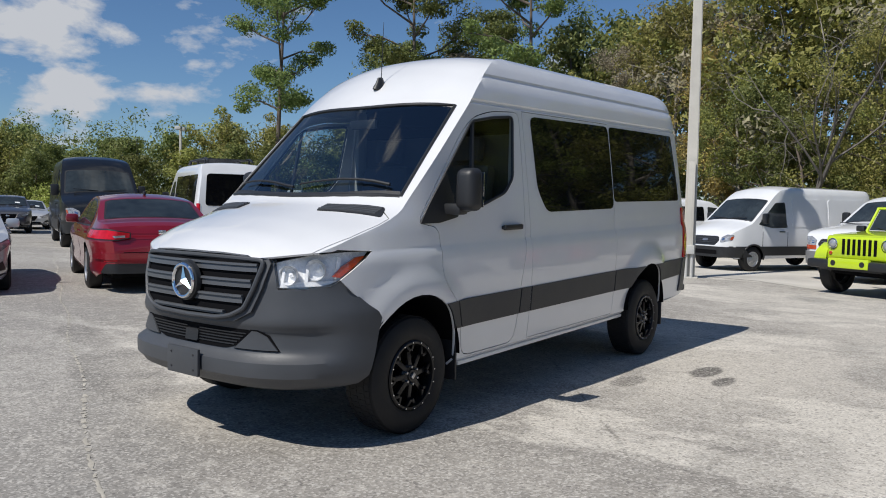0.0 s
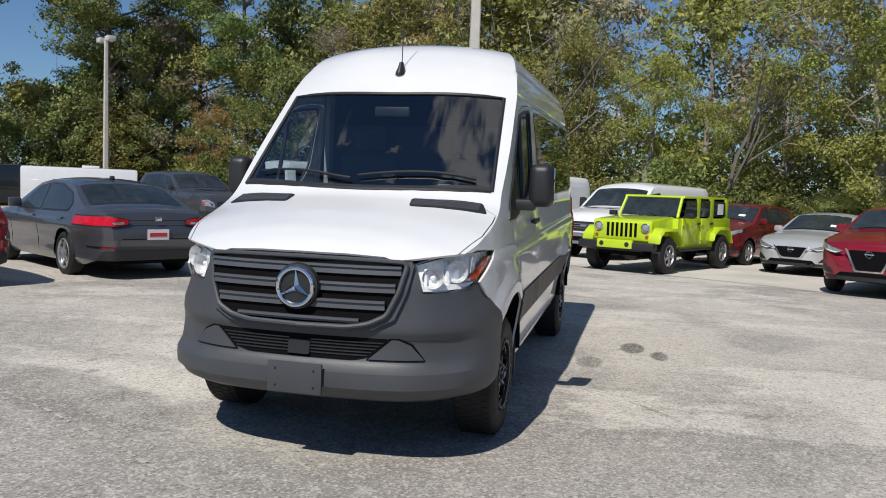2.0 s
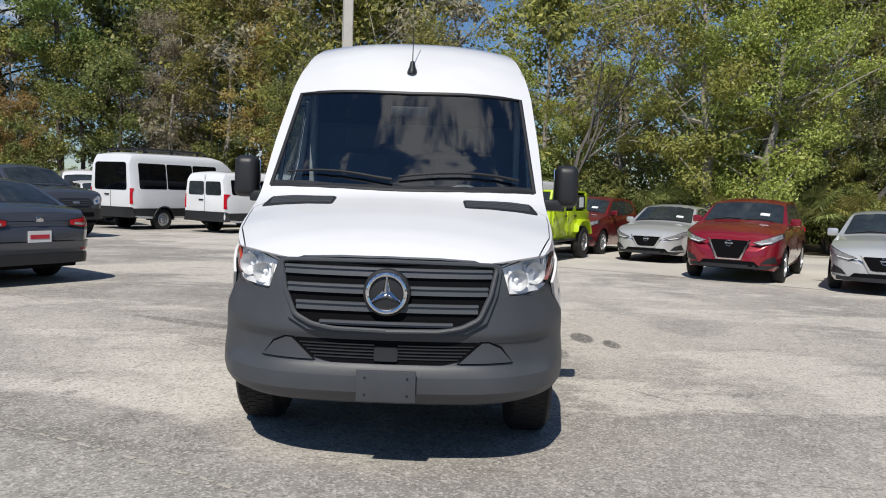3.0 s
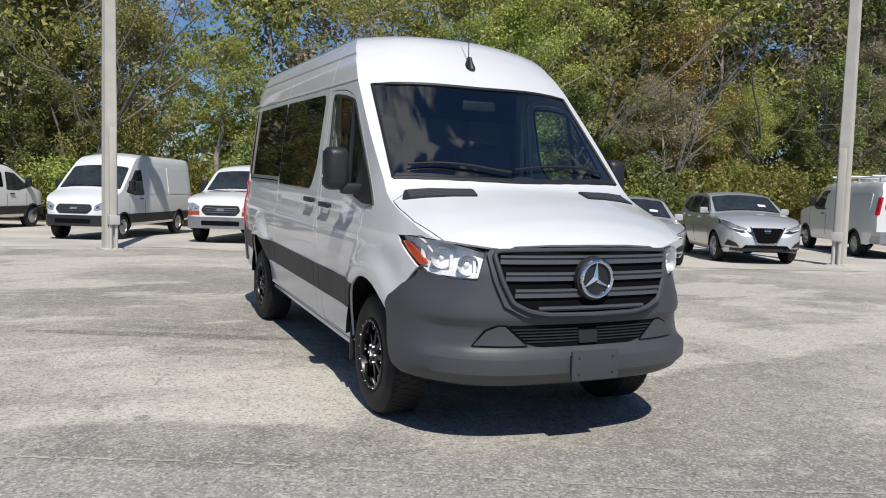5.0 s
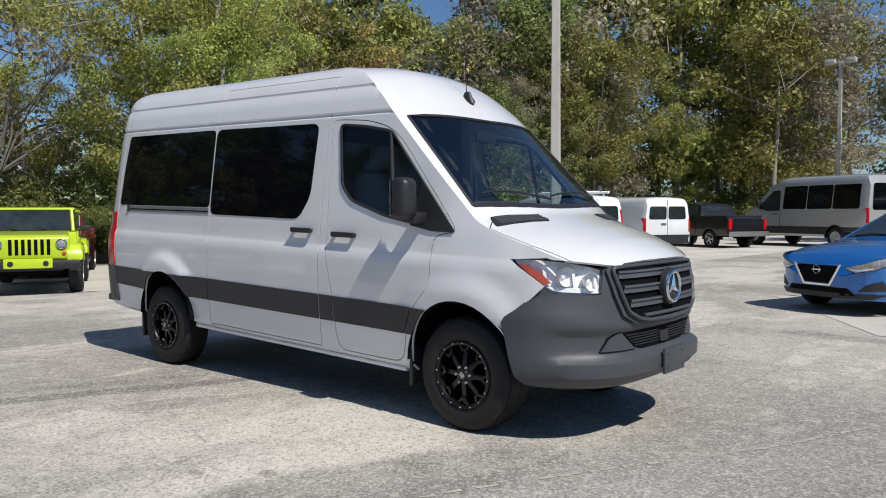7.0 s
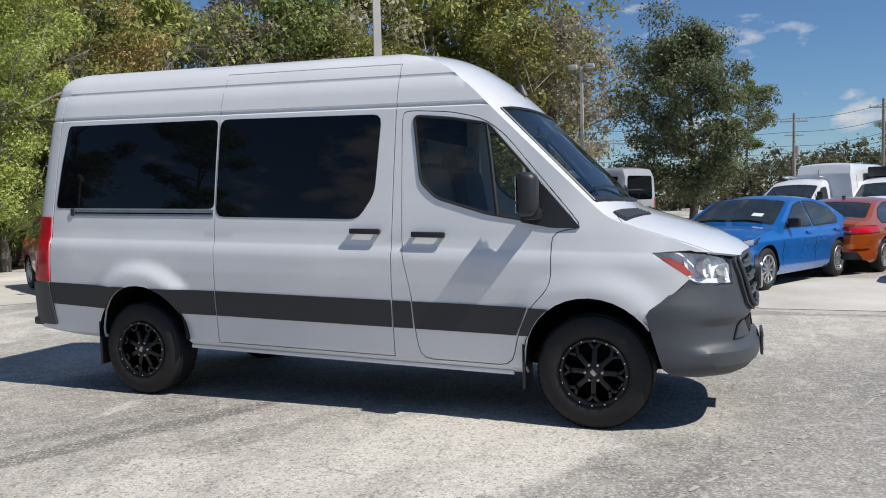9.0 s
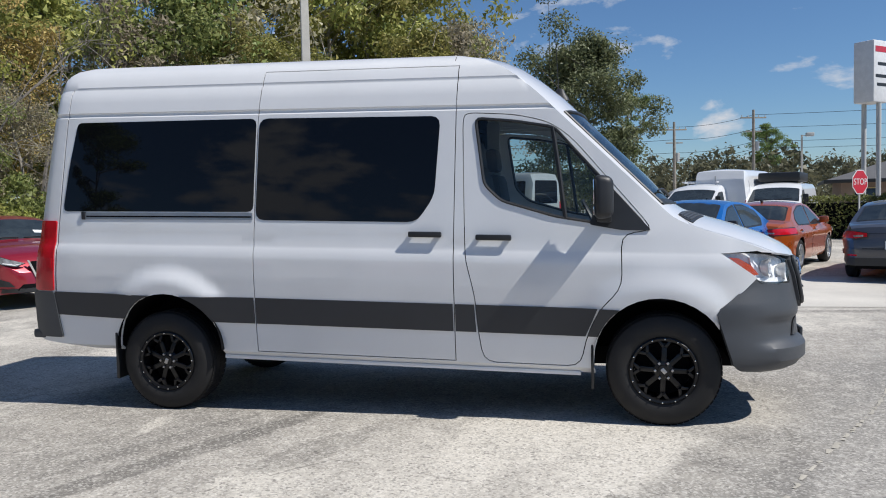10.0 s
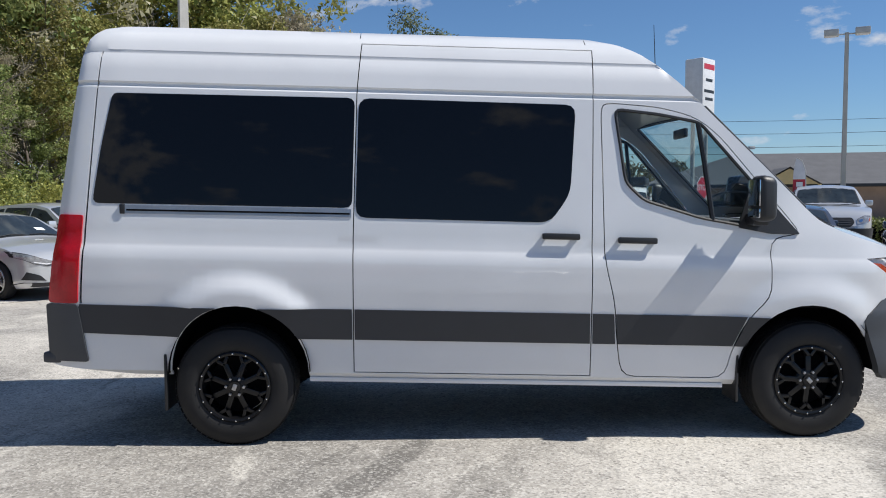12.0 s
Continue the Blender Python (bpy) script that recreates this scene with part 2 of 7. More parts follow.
    bmesh.ops.translate(b, vec=c, verts=b.verts)
    join(bm, b, m, mat)
    return bm


def join(bm, b, m=None, mat=0):
    if m is not None:
        b.transform(m)
    b.verts.index_update()
    vs = [bm.verts.new(v.co) for v in b.verts]
    for f in b.faces:
        try:
            g = bm.faces.new([vs[v.index] for v in f.verts])
            g.material_index = mat or f.material_index
        except ValueError:
            pass
    b.free()


def boxes(*rows, m=None):
    bm = bmesh.new()
    for c, s, *bev in rows:
        add_box(bm, c, s, bev[0] if bev else 0.0, m)
    return bm


def lathe(bm, prof, n, m=None, mat=0, closed=False):
    """Turns a profile of (radius, along) round the y axis."""
    b = bmesh.new()
    rings = [[b.verts.new((r * math.cos(2 * math.pi * k / n), a, r * math.sin(2 * math.pi * k / n))) for k in range(n)] for r, a in prof]
    pairs = list(zip(rings, rings[1:])) + ([(rings[-1], rings[0])] if closed else [])
    for p, q in pairs:
        for k in range(n):
            b.faces.new((p[k], p[(k + 1) % n], q[(k + 1) % n], q[k]))
    join(bm, b, m, mat)


def tube(bm, pts, r, n=8, r2=None, caps=True):
    """A round bar along points, tapering from r to r2."""
    pts = [Vector(p) for p in pts]
    rings = []
    for k, p in enumerate(pts):
        d = (pts[min(k + 1, len(pts) - 1)] - pts[max(k - 1, 0)]).normalized()
        a = d.orthogonal().normalized() if k == 0 else (rings_a - d * rings_a.dot(d)).normalized()
        rings_a = a
        c = d.cross(a)
        rad = r + ((r2 if r2 is not None else r) - r) * k / max(1, len(pts) - 1)
        rings.append([bm.verts.new(p + rad * (a * math.cos(2 * math.pi * i / n) + c * math.sin(2 * math.pi * i / n))) for i in range(n)])
    for p, q in zip(rings, rings[1:]):
        for i in range(n):
            bm.faces.new((p[i], p[(i + 1) % n], q[(i + 1) % n], q[i]))
    if caps:
        bm.faces.new(rings[0][::-1])
        bm.faces.new(rings[-1])
    return bm


def lerp(x, table):
    """Linear reading of a table of (x, value)."""
    if x <= table[0][0]:
        return table[0][1]
    for (a, u), (b, v) in zip(table, table[1:]):
        if x <= b:
            return u + (v - u) * (x - a) / (b - a)
    return table[-1][1]


def smooth_lerp(x, table):
    """Catmull-Rom reading of a table, for body lines."""
    xs = [p[0] for p in table]
    if x <= xs[0]:
        return table[0][1]
    if x >= xs[-1]:
        return table[-1][1]
    k = max(i for i in range(len(xs) - 1) if xs[i] <= x)
    (x0, y0), (x1, y1) = table[k], table[k + 1]
    h = x1 - x0
    s0 = (y1 - table[k - 1][1]) / (x1 - table[k - 1][0]) if k else (y1 - y0) / h
    s1 = (table[k + 2][1] - y0) / (table[k + 2][0] - x0) if k + 2 < len(table) else (y1 - y0) / h
    t = (x - x0) / h
    return (2 * t**3 - 3 * t**2 + 1) * y0 + (t**3 - 2 * t**2 + t) * h * s0 + (3 * t**2 - 2 * t**3) * y1 + (t**3 - t**2) * h * s1


def inside(p, poly):
    x, y = p
    odd = False
    for (x0, y0), (x1, y1) in zip(poly, poly[1:] + poly[:1]):
        if (y0 > y) != (y1 > y) and x < (x1 - x0) * (y - y0) / (y1 - y0) + x0:
            odd = not odd
    return odd


def rounded(poly, r, n=3):
    """Corners of a polygon rounded by r."""
    out = []
    for k, p in enumerate(poly):
        p = Vector(p)
        a, b = Vector(poly[k - 1]), Vector(poly[(k + 1) % len(poly)])
        ra, rb = min(r, (a - p).length * 0.45), min(r, (b - p).length * 0.45)
        s, e = p + (a - p).normalized() * ra, p + (b - p).normalized() * rb
        for i in range(n + 1):
            t = i / n
            q = s * (1 - t) ** 2 + p * 2 * t * (1 - t) + e * t**2
            out.append((q.x, q.y))
    return out


def cut_region(bm, poly, axes=(0, 2), side=0, box=0.02):
    """Cuts the faces of bm along a polygon's edges, seen along the third axis, and returns the faces inside."""
    i, j = axes
    k = 3 - i - j
    lo = [min(p[n] for p in poly) - box for n in (0, 1)]
    hi = [max(p[n] for p in poly) + box for n in (0, 1)]

    def near():
        out = []
        for f in bm.faces:
            c = f.calc_center_median()
            if side and c[k] * side < 0:
                continue
            us, vs = [v.co[i] for v in f.verts], [v.co[j] for v in f.verts]
            if max(us) >= lo[0] and min(us) <= hi[0] and max(vs) >= lo[1] and min(vs) <= hi[1]:
                out.append(f)
        return out

    for p, q in zip(poly, poly[1:] + poly[:1]):
        d = Vector((q[0] - p[0], q[1] - p[1]))
        if d.length < 1e-5:
            continue
        no, co = [0, 0, 0], [0, 0, 0]
        no[i], no[j] = d.y, -d.x
        co[i], co[j] = p
        a, b = Vector(p), Vector(q)
        fs = []
        for f in near():
            us, vs = [v.co[i] for v in f.verts], [v.co[j] for v in f.verts]
            if max(us) >= min(a.x, b.x) - 1e-4 and min(us) <= max(a.x, b.x) + 1e-4 and max(vs) >= min(a.y, b.y) - 1e-4 and min(vs) <= max(a.y, b.y) + 1e-4:
                fs.append(f)
        if fs:
            geom = list({e for f in fs for e in f.edges}) + list({v for f in fs for v in f.verts}) + fs
            bmesh.ops.bisect_plane(bm, geom=geom, plane_co=co, plane_no=no, dist=1e-5)
    out = []
    for f in near():
        c = f.calc_center_median()
        if inside((c[i], c[j]), poly):
            out.append(f)
    return out


def lift_out(bm, faces):
    """Takes faces out of bm into a bmesh of their own."""
    b = bmesh.new()
    made = {}
    for f in faces:
        vs = []
        for v in f.verts:
            if v not in made:
                made[v] = b.verts.new(v.co)
            vs.append(made[v])
        b.faces.new(vs)
    bmesh.ops.delete(bm, geom=faces, context="FACES")
    return b


def sheet(poly, step, place, thick=0.0):
    """A flat polygon cut into a grid, bent by place(u, v) and given a thickness inwards (place takes a depth)."""
    bm = bmesh.new()
    bm.faces.new([bm.verts.new((u, v, 0)) for u, v in poly])
    for n in (0, 1):
        lo, hi = min(p[n] for p in poly), max(p[n] for p in poly)
        for s in np.arange(lo + step, hi - step * 0.3, step):
            co, no = [0, 0, 0], [0, 0, 0]
            co[n], no[n] = s, 1
            bmesh.ops.bisect_plane(bm, geom=bm.verts[:] + bm.edges[:] + bm.faces[:], plane_co=co, plane_no=no, dist=1e-6)
    flat = {v: (v.co.x, v.co.y) for v in bm.verts}
    if thick:
        rim = [e for e in bm.edges if len(e.link_faces) == 1]
        back = {}
        for e in rim:
            for v in e.verts:
                if v not in back:
                    back[v] = bm.verts.new(place(*flat[v], thick))
        for e in rim:
            a, b = e.verts
            bm.faces.new((a, b, back[b], back[a]))
    for v, (u, w) in flat.items():
        v.co = place(u, w, 0.0)
    return bm


def leaf_cloud(rng, centers, radii, count, size, flat=0.75, droop=0.0):
    """Quads of leaves scattered round clump centres. Returns vertices and faces."""
    k = rng.integers(0, len(centers), count)
    d = rng.normal(size=(count, 3))
    d /= np.linalg.norm(d, axis=1)[:, None]
    rad = rng.random(count) ** 0.45
    pos = centers[k] + d * (radii[k] * rad)[:, None] * np.array([1, 1, flat])
    nrm = d + rng.normal(scale=0.7, size=(count, 3)) + np.array([0, 0, 0.35])
    nrm /= np.linalg.norm(nrm, axis=1)[:, None]
    ref = rng.normal(size=(count, 3))
    a = np.cross(nrm, ref)
    a /= np.linalg.norm(a, axis=1)[:, None]
    b = np.cross(nrm, a)
    s = size * (0.6 + 0.8 * rng.random(count))[:, None]
    tip = pos + a * s
    base = pos - a * s
    v = np.stack([base + b * s * 0.62, tip, base - b * s * 0.62], 1).reshape(-1, 3)
    f = np.arange(count * 3).reshape(-1, 3)
    return v, f


def cloud_mesh(name, v, f, mat):
    me = bpy.data.meshes.new(name)
    me.from_pydata(v.tolist(), [], f.tolist())
    me.materials.append(mat)
    return me




# ---- ground ----
SEAM_A, SEAM_B = Vector((-6.1, -16.2)), Vector((2.1, 1.05))


def ground_mat():
    m, nt, p = node_mat("worn_asphalt")
    N, L = nt.nodes.new, nt.links.new
    tc = N("ShaderNodeTexCoord")
    P = tc.outputs["Object"]

    def noise_at(scale, detail=5, rough=0.55, stretch=None):
        n = N("ShaderNodeTexNoise")
        if stretch:
            mp = N("ShaderNodeMapping")
            mp.inputs["Scale"].default_value, mp.inputs["Rotation"].default_value = stretch, (0, 0, radians(25))
            L(P, mp.inputs["Vector"])
            n.inputs["Scale"].default_value, n.inputs["Detail"].default_value, n.inputs["Roughness"].default_value = scale, detail, rough
            L(mp.outputs[0], n.inputs["Vector"])
            return n.outputs["Fac"]
        n.inputs["Scale"].default_value, n.inputs["Detail"].default_value, n.inputs["Roughness"].default_value = scale, detail, rough
        L(P, n.inputs["Vector"])
        return n.outputs["Fac"]

    def math_node(op, a, b=None, c=None, clamp=False):
        n = N("ShaderNodeMath")
        n.operation, n.use_clamp = op, clamp
        for k, v in enumerate((a, b, c)):
            if v is None:
                continue
            if isinstance(v, (int, float)):
                n.inputs[k].default_value = v
            else:
                L(v, n.inputs[k])
        return n.outputs[0]

    def mixc(f, a, b):
        n = N("ShaderNodeMixRGB")
        for k, v in enumerate((f, a, b)):
            if isinstance(v, tuple):
                n.inputs[k].default_value = (*v, 1)
            elif isinstance(v, (int, float)):
                n.inputs[k].default_value = v
            else:
                L(v, n.inputs[k])
        return n.outputs[0]

    def band(v, lo, hi):
        n = N("ShaderNodeMapRange")
        n.interpolation_type = "SMOOTHSTEP"
        n.inputs["From Min"].default_value, n.inputs["From Max"].default_value = lo, hi
        L(v, n.inputs["Value"])
        return n.outputs[0]

    sep = N("ShaderNodeSeparateXYZ")
    L(P, sep.inputs[0])
    def cells(scale):
        n = N("ShaderNodeTexVoronoi")
        n.inputs["Scale"].default_value = scale
        L(P, n.inputs["Vector"])
        r = N("ShaderNodeSeparateColor")
        L(n.outputs["Color"], r.inputs[0])
        return r.outputs[0], r.outputs[1]

    big, mid, patch, grit = noise_at(0.22, 6), noise_at(1.3, 6, 0.6), noise_at(0.42, 9, 0.68, (1.0, 0.45, 1.0)), noise_at(42, 4, 0.75)
    base = mixc(band(big, 0.36, 0.62), (0.25, 0.233, 0.208), (0.49, 0.455, 0.40))
    base = mixc(math_node("MULTIPLY", band(patch, 0.50, 0.56), 0.78), base, (0.61, 0.57, 0.50))
    base = mixc(math_node("MULTIPLY", band(mid, 0.52, 0.72), 0.4), base, (0.33, 0.305, 0.27))
    # darker pour on the outer side of the seam
    d = (SEAM_B - SEAM_A).normalized()
    nx, ny = d.y, -d.x
    off = -(SEAM_A.x * nx + SEAM_A.y * ny)
    dist = math_node("ADD", math_node("MULTIPLY_ADD", sep.outputs["X"], nx, math_node("MULTIPLY", sep.outputs["Y"], ny)), off)
    wob = math_node("MULTIPLY_ADD", mid, 1.5, math_node("ADD", dist, -0.42))
    base = mixc(math_node("MULTIPLY", band(wob, -0.5, 0.45), 0.72), base, (0.245, 0.235, 0.218))
    # tyre-dark lanes and drying damp in soft patches
    lane = noise_at(0.55, 4, 0.5)
    base = mixc(math_node("MULTIPLY", band(lane, 0.54, 0.66), 0.55), base, (0.19, 0.18, 0.165))
    # oil spots
    for cx, cy, rx, ry, k, *turn in ((-3.25, 1.74, 0.30, 0.13, 0.92), (-2.93, 2.0, 0.24, 0.09, 0.9), (-2.40, 1.36, 0.27, 0.13, 0.65), (-0.30, -2.3, 0.07, 0.05, 0.5), (-0.62, -2.55, 0.06, 0.04, 0.5), (-2.95, -1.95, 1.5, 0.13, 0.6, 65), (-3.25, -1.75, 0.9, 0.10, 0.35, 65), (-2.15, -1.75, 0.6, 0.18, 0.4, 65), (0.3, -2.0, 1.2, 0.42, 0.45, 65), (-0.4, -3.9, 0.9, 0.25, 0.4, 75), (-1.0, 2.9, 0.8, 0.45, 0.25), (4.2, 5.05, 2.6, 0.16, 0.55, 3), (1.0, 5.0, 0.9, 0.22, 0.4, -5)):
        ca, sa = math.cos(radians(turn[0] if turn else 0)), math.sin(radians(turn[0] if turn else 0))
        ox, oy = math_node("ADD", sep.outputs["X"], -cx), math_node("ADD", sep.outputs["Y"], -cy)
        dx = math_node("MULTIPLY", math_node("MULTIPLY_ADD", ox, ca, math_node("MULTIPLY", oy, sa)), 1 / rx)
        dy = math_node("MULTIPLY", math_node("MULTIPLY_ADD", oy, ca, math_node("MULTIPLY", ox, -sa)), 1 / ry)
        r = math_node("ADD", math_node("MULTIPLY", dx, dx), math_node("MULTIPLY", dy, dy))
        r = math_node("MULTIPLY_ADD", noise_at(6.0, 3), 0.8, math_node("ADD", r, -0.4))
        f = math_node("MULTIPLY", math_node("SUBTRACT", 1.0, band(r, 0.55, 1.15)), k)
        base = mixc(f, base, (0.085, 0.079, 0.072))
    # fine wandering cracks and broken-up wear
    warp = N("ShaderNodeTexVoronoi")
    warp.feature = "DISTANCE_TO_EDGE"
    warp.inputs["Scale"].default_value = 0.28
    wv = N("ShaderNodeMixRGB")
    wv.inputs[0].default_value = 0.12
    wn = N("ShaderNodeTexNoise")
    wn.inputs["Scale"].default_value, wn.inputs["Detail"].default_value = 1.6, 6
    L(P, wn.inputs["Vector"])
    L(P, wv.inputs[1])
    L(wn.outputs["Color"], wv.inputs[2])
    L(wv.outputs[0], warp.inputs["Vector"])
    crack = math_node("SUBTRACT", 1.0, band(warp.outputs["Distance"], 0.0008, 0.0035))
    base = mixc(math_node("MULTIPLY", math_node("MULTIPLY", crack, band(mid, 0.47, 0.60)), 0.6), base, (0.13, 0.12, 0.105))
    wear = noise_at(7.0, 6, 0.72)
    base = mixc(math_node("MULTIPLY", band(wear, 0.50, 0.66), 0.30), base, (0.66, 0.62, 0.55))
    base = mixc(math_node("MULTIPLY", math_node("SUBTRACT", 1.0, band(wear, 0.34, 0.46)), 0.30), base, (0.20, 0.185, 0.165))
    # stones in the surface
    fine, fine2 = cells(76)
    coarse, coarse2 = cells(56)
    base = mixc(math_node("MULTIPLY", band(fine, 0.5, 1.0), 0.34), base, (0.82, 0.78, 0.71))
    base = mixc(math_node("MULTIPLY", band(fine2, 0.5, 1.0), 0.43), base, (0.12, 0.112, 0.10))
    base = mixc(math_node("MULTIPLY", band(coarse, 0.90, 0.96), 0.2), base, (0.82, 0.79, 0.73))
    base = mixc(math_node("MULTIPLY", band(coarse2, 0.94, 0.97), 0.5), base, (0.11, 0.10, 0.095))
    L(base, p.inputs["Base Color"])
    p.inputs["Roughness"].default_value = 0.9
    p.inputs["Specular IOR Level"].default_value = 0.3
    b = N("ShaderNodeBump")
    b.inputs["Strength"].default_value, b.inputs["Distance"].default_value = 0.6, 0.006
    h = math_node("ADD", grit, math_node("MULTIPLY", fine, 0.5))
    L(h, b.inputs["Height"])
    L(b.outputs[0], p.inputs["Normal"])
    return m


GROUND = ground_mat()
LITTER = surface("leaf_litter", (0.16, 0.12, 0.075), 0.95, vary=0.6, scale=0.8, fine=14, bump=0.8)
APRON = surface("pale_concrete", (0.54, 0.51, 0.455), 0.9, vary=0.34, scale=0.5, fine=60, bump=0.3)
KERBM = surface("kerb_concrete", (0.44, 0.41, 0.35), 0.9, vary=0.3, scale=1.5, fine=40, bump=0.4)


def ground_z(x, y=0.0):
    """The lot falls gently towards the wood and a little across the van."""
    return -0.011 * max(0.0, min(56.0, -4.0 - x)) + 0.03 * max(0.0, min(1.0, 0.1 - y))


def flat_sheet(pts, lift):
    bm = bmesh.new()
    bm.faces.new([bm.verts.new((x, y, 0)) for x, y in pts])
    for x in (-4.0, -60.0):
        bmesh.ops.bisect_plane(bm, geom=bm.verts[:] + bm.edges[:] + bm.faces[:], plane_co=(x, 0, 0), plane_no=(1, 0, 0))
    for y in (0.1, -0.9):
        bmesh.ops.bisect_plane(bm, geom=bm.verts[:] + bm.edges[:] + bm.faces[:], plane_co=(0, y, 0), plane_no=(0, 1, 0))
    for v in bm.verts:
        v.co.z = ground_z(v.co.x, v.co.y) + lift
    return bm


solid("ground", flat_sheet([(-1500, -1500), (1500, -1500), (1500, 1500), (-1500, 1500)], 0.0), GROUND, "sun-bleached grey asphalt of a car lot with oil spots", "asphalt", "structure", smooth=0)
solid("pavement", flat_sheet([(-15.3, -7.0), (-14.4, -1.0), (-11.2, 4.3), (-8.3, 8.2), (-6.6, 12.2), (-6.2, 16.0), (-5.4, 30.0), (-4.4, 44.0), (-19.0, 46.0), (-20.6, 32.0), (-19.6, 14.0), (-26.0, 0.6), (-31.0, -7.5)], 0.006), APRON, "pale concrete strip under the parked vehicles", "concrete", "structure", smooth=0)
solid("pavement", flat_sheet([(1.2, 5.38), (24.0, 5.34), (24.0, 9.9), (1.0, 9.8), (-1.2, 9.2)], 0.006), APRON, "pale concrete gutter across the lot", "concrete", "structure", smooth=0)
solid("ground", flat_sheet([(-10, -59), (-24, -47), (-33, -35.5), (-37.5, -24), (-35, -14), (-30.6, -7.6), (-26.2, 0.2), (-22.8, 6), (-19.6, 12.6), (-19.4, 22), (-20.4, 32), (-18.4, 45), (-11, 57), (-14, 120), (-120, 120), (-120, -120), (-10, -120)], 0.012), LITTER, "brown leaf litter under the trees", "soil", "structure", smooth=0)
# pale crumbling seam between two pours of asphalt
bm = bmesh.new()
rs = random.Random(3)
d = (SEAM_B - SEAM_A).normalized()
n2 = Vector((-d.y, d.x))
k, last = 0.0, None
while k < 26:
    w = rs.uniform(0.004, 0.017) * (1.4 if rs.random() < 0.2 else 1.0)
    c = SEAM_A + d * k + n2 * (0.03 * math.sin(k * 1.7) + rs.uniform(-0.008, 0.008))
    z = ground_z(c.x, c.y) + 0.003
    row = [bm.verts.new((c.x + n2.x * w, c.y + n2.y * w, z)), bm.verts.new((c.x, c.y, z + 0.0012)), bm.verts.new((c.x - n2.x * w, c.y - n2.y * w, z))]
    if last and rs.random() < 0.7:
        for a in (0, 1):
            bm.faces.new((last[a], last[a + 1], row[a + 1], row[a]))
    last = row
    k += rs.uniform(0.02, 0.06)
tagged(part("asphalt_seam", bm, KERBM, None), "pale crumbling seam in the asphalt", "seam", "", "stuff")


# ---- vehicles: bodies as bent shells ----
class Shell:
    """A body from lines: edge(x) is the height where the side turns into the top, crown the rise to the middle, half the half-width."""

    def __init__(self, edge, widths, plan, crown, bottom, upper=None, levels=(), xs=None, power=2.4):
        self.e, self.w, self.p, self.c, self.b, self.u, self.power = edge, widths, plan, crown, bottom, upper, power
        self.levels = sorted(set(levels) | {z for z, _ in widths})
        self.xs = xs if xs is not None else sorted(set(np.linspace(plan[0][0], plan[-1][0], 46)) | {p[0] for p in edge})

    def edge(self, x):
        return lerp(x, self.e)

    def half(self, x, z):
        y = smooth_lerp(z, self.w) * smooth_lerp(x, self.p)
        if self.u and z > self.u[0]:
            y *= 1 - (1 - lerp(x, self.u[2])) * min(1, (z - self.u[0]) / self.u[1])
        return y

    def top(self, x, y):
        e = self.edge(x)
        f = min(1, abs(y) / self.half(x, e))
        return e + lerp(x, self.c) * (1 - f**self.power)

    def end(self, y, z, sign):
        """Where the nose (sign 1) or the tail (-1) lies for a half-width y."""
        lo, hi = (0.5 * (self.p[0][0] + self.p[-1][0]), self.p[-1][0]) if sign > 0 else (0.5 * (self.p[0][0] + self.p[-1][0]), self.p[0][0])
        y = min(abs(y), 0.985 * self.half(lo, z))
        if self.half(hi, z) >= y:
            return hi
        for _ in range(30):
            mid = (lo + hi) / 2
            if self.half(mid, z) >= y:
                lo = mid
            else:
                hi = mid
        return lo

    def mesh(self, fr=(0.97, 0.9, 0.78, 0.6, 0.4, 0.2, 0.0)):
        bm = bmesh.new()
        rings = []
        for x in self.xs:
            b, e = lerp(x, self.b), self.edge(x)
            left = [(self.half(x, min(max(z, b), e)), min(max(z, b), e)) for z in self.levels]
            he = self.half(x, e)
            left += [(he * f, self.top(x, he * f)) for f in fr]
            ring = [(x, y, z) for y, z in left] + [(x, -y, z) for y, z in left[-2::-1]]
            rings.append([bm.verts.new(p) for p in ring])
        for p, q in zip(rings, rings[1:]):
            for k in range(len(p) - 1):
                bm.faces.new((p[k], p[k + 1], q[k + 1], q[k]))
        bm.faces.new(rings[0][::-1])
        bm.faces.new(rings[-1])
        bmesh.ops.remove_doubles(bm, verts=bm.verts, dist=0.0008)
        bmesh.ops.dissolve_degenerate(bm, edges=bm.edges, dist=0.0005)
        return bm

    def on_side(self, side, out=0.004):
        return lambda x, z, d: (x, side * (self.half(x, z) + out - d), z)

    def on_top(self, out=0.004):
        return lambda x, y, d: (x, y, self.top(x, y) + out - d)

    def on_face(self, out=0.01):
        """The sloping front of a van: the bonnet's end or the nose, whichever lies further back."""
        def put(y, z, d):
            lo, hi = 0.1, self.p[-1][0]
            for _ in range(24):
                mid = (lo + hi) / 2
                if self.top(mid, y) > z:
                    lo = mid
                else:
                    hi = mid
            return (min(lo, self.end(y, z, 1)) + (out - d) * 0.85, y, z + (out - d) * 0.5)
        return put

    def on_nose(self, sign=1, out=0.004):
        def put(y, z, d):
            x = self.end(y, z, sign)
            h = self.half(0.5 * (self.p[0][0] + self.p[-1][0]), z)
            k = max(-0.985 * h, min(0.985 * h, y))
            g = 1 + (out - d) / max(0.2, h) * min(1.0, (abs(k) / h) ** 3)
            return (x + sign * (out - d), k * g, z)
        return put


class CarShell(Shell):
    """A parked car's body, its lines rounded where they bend."""

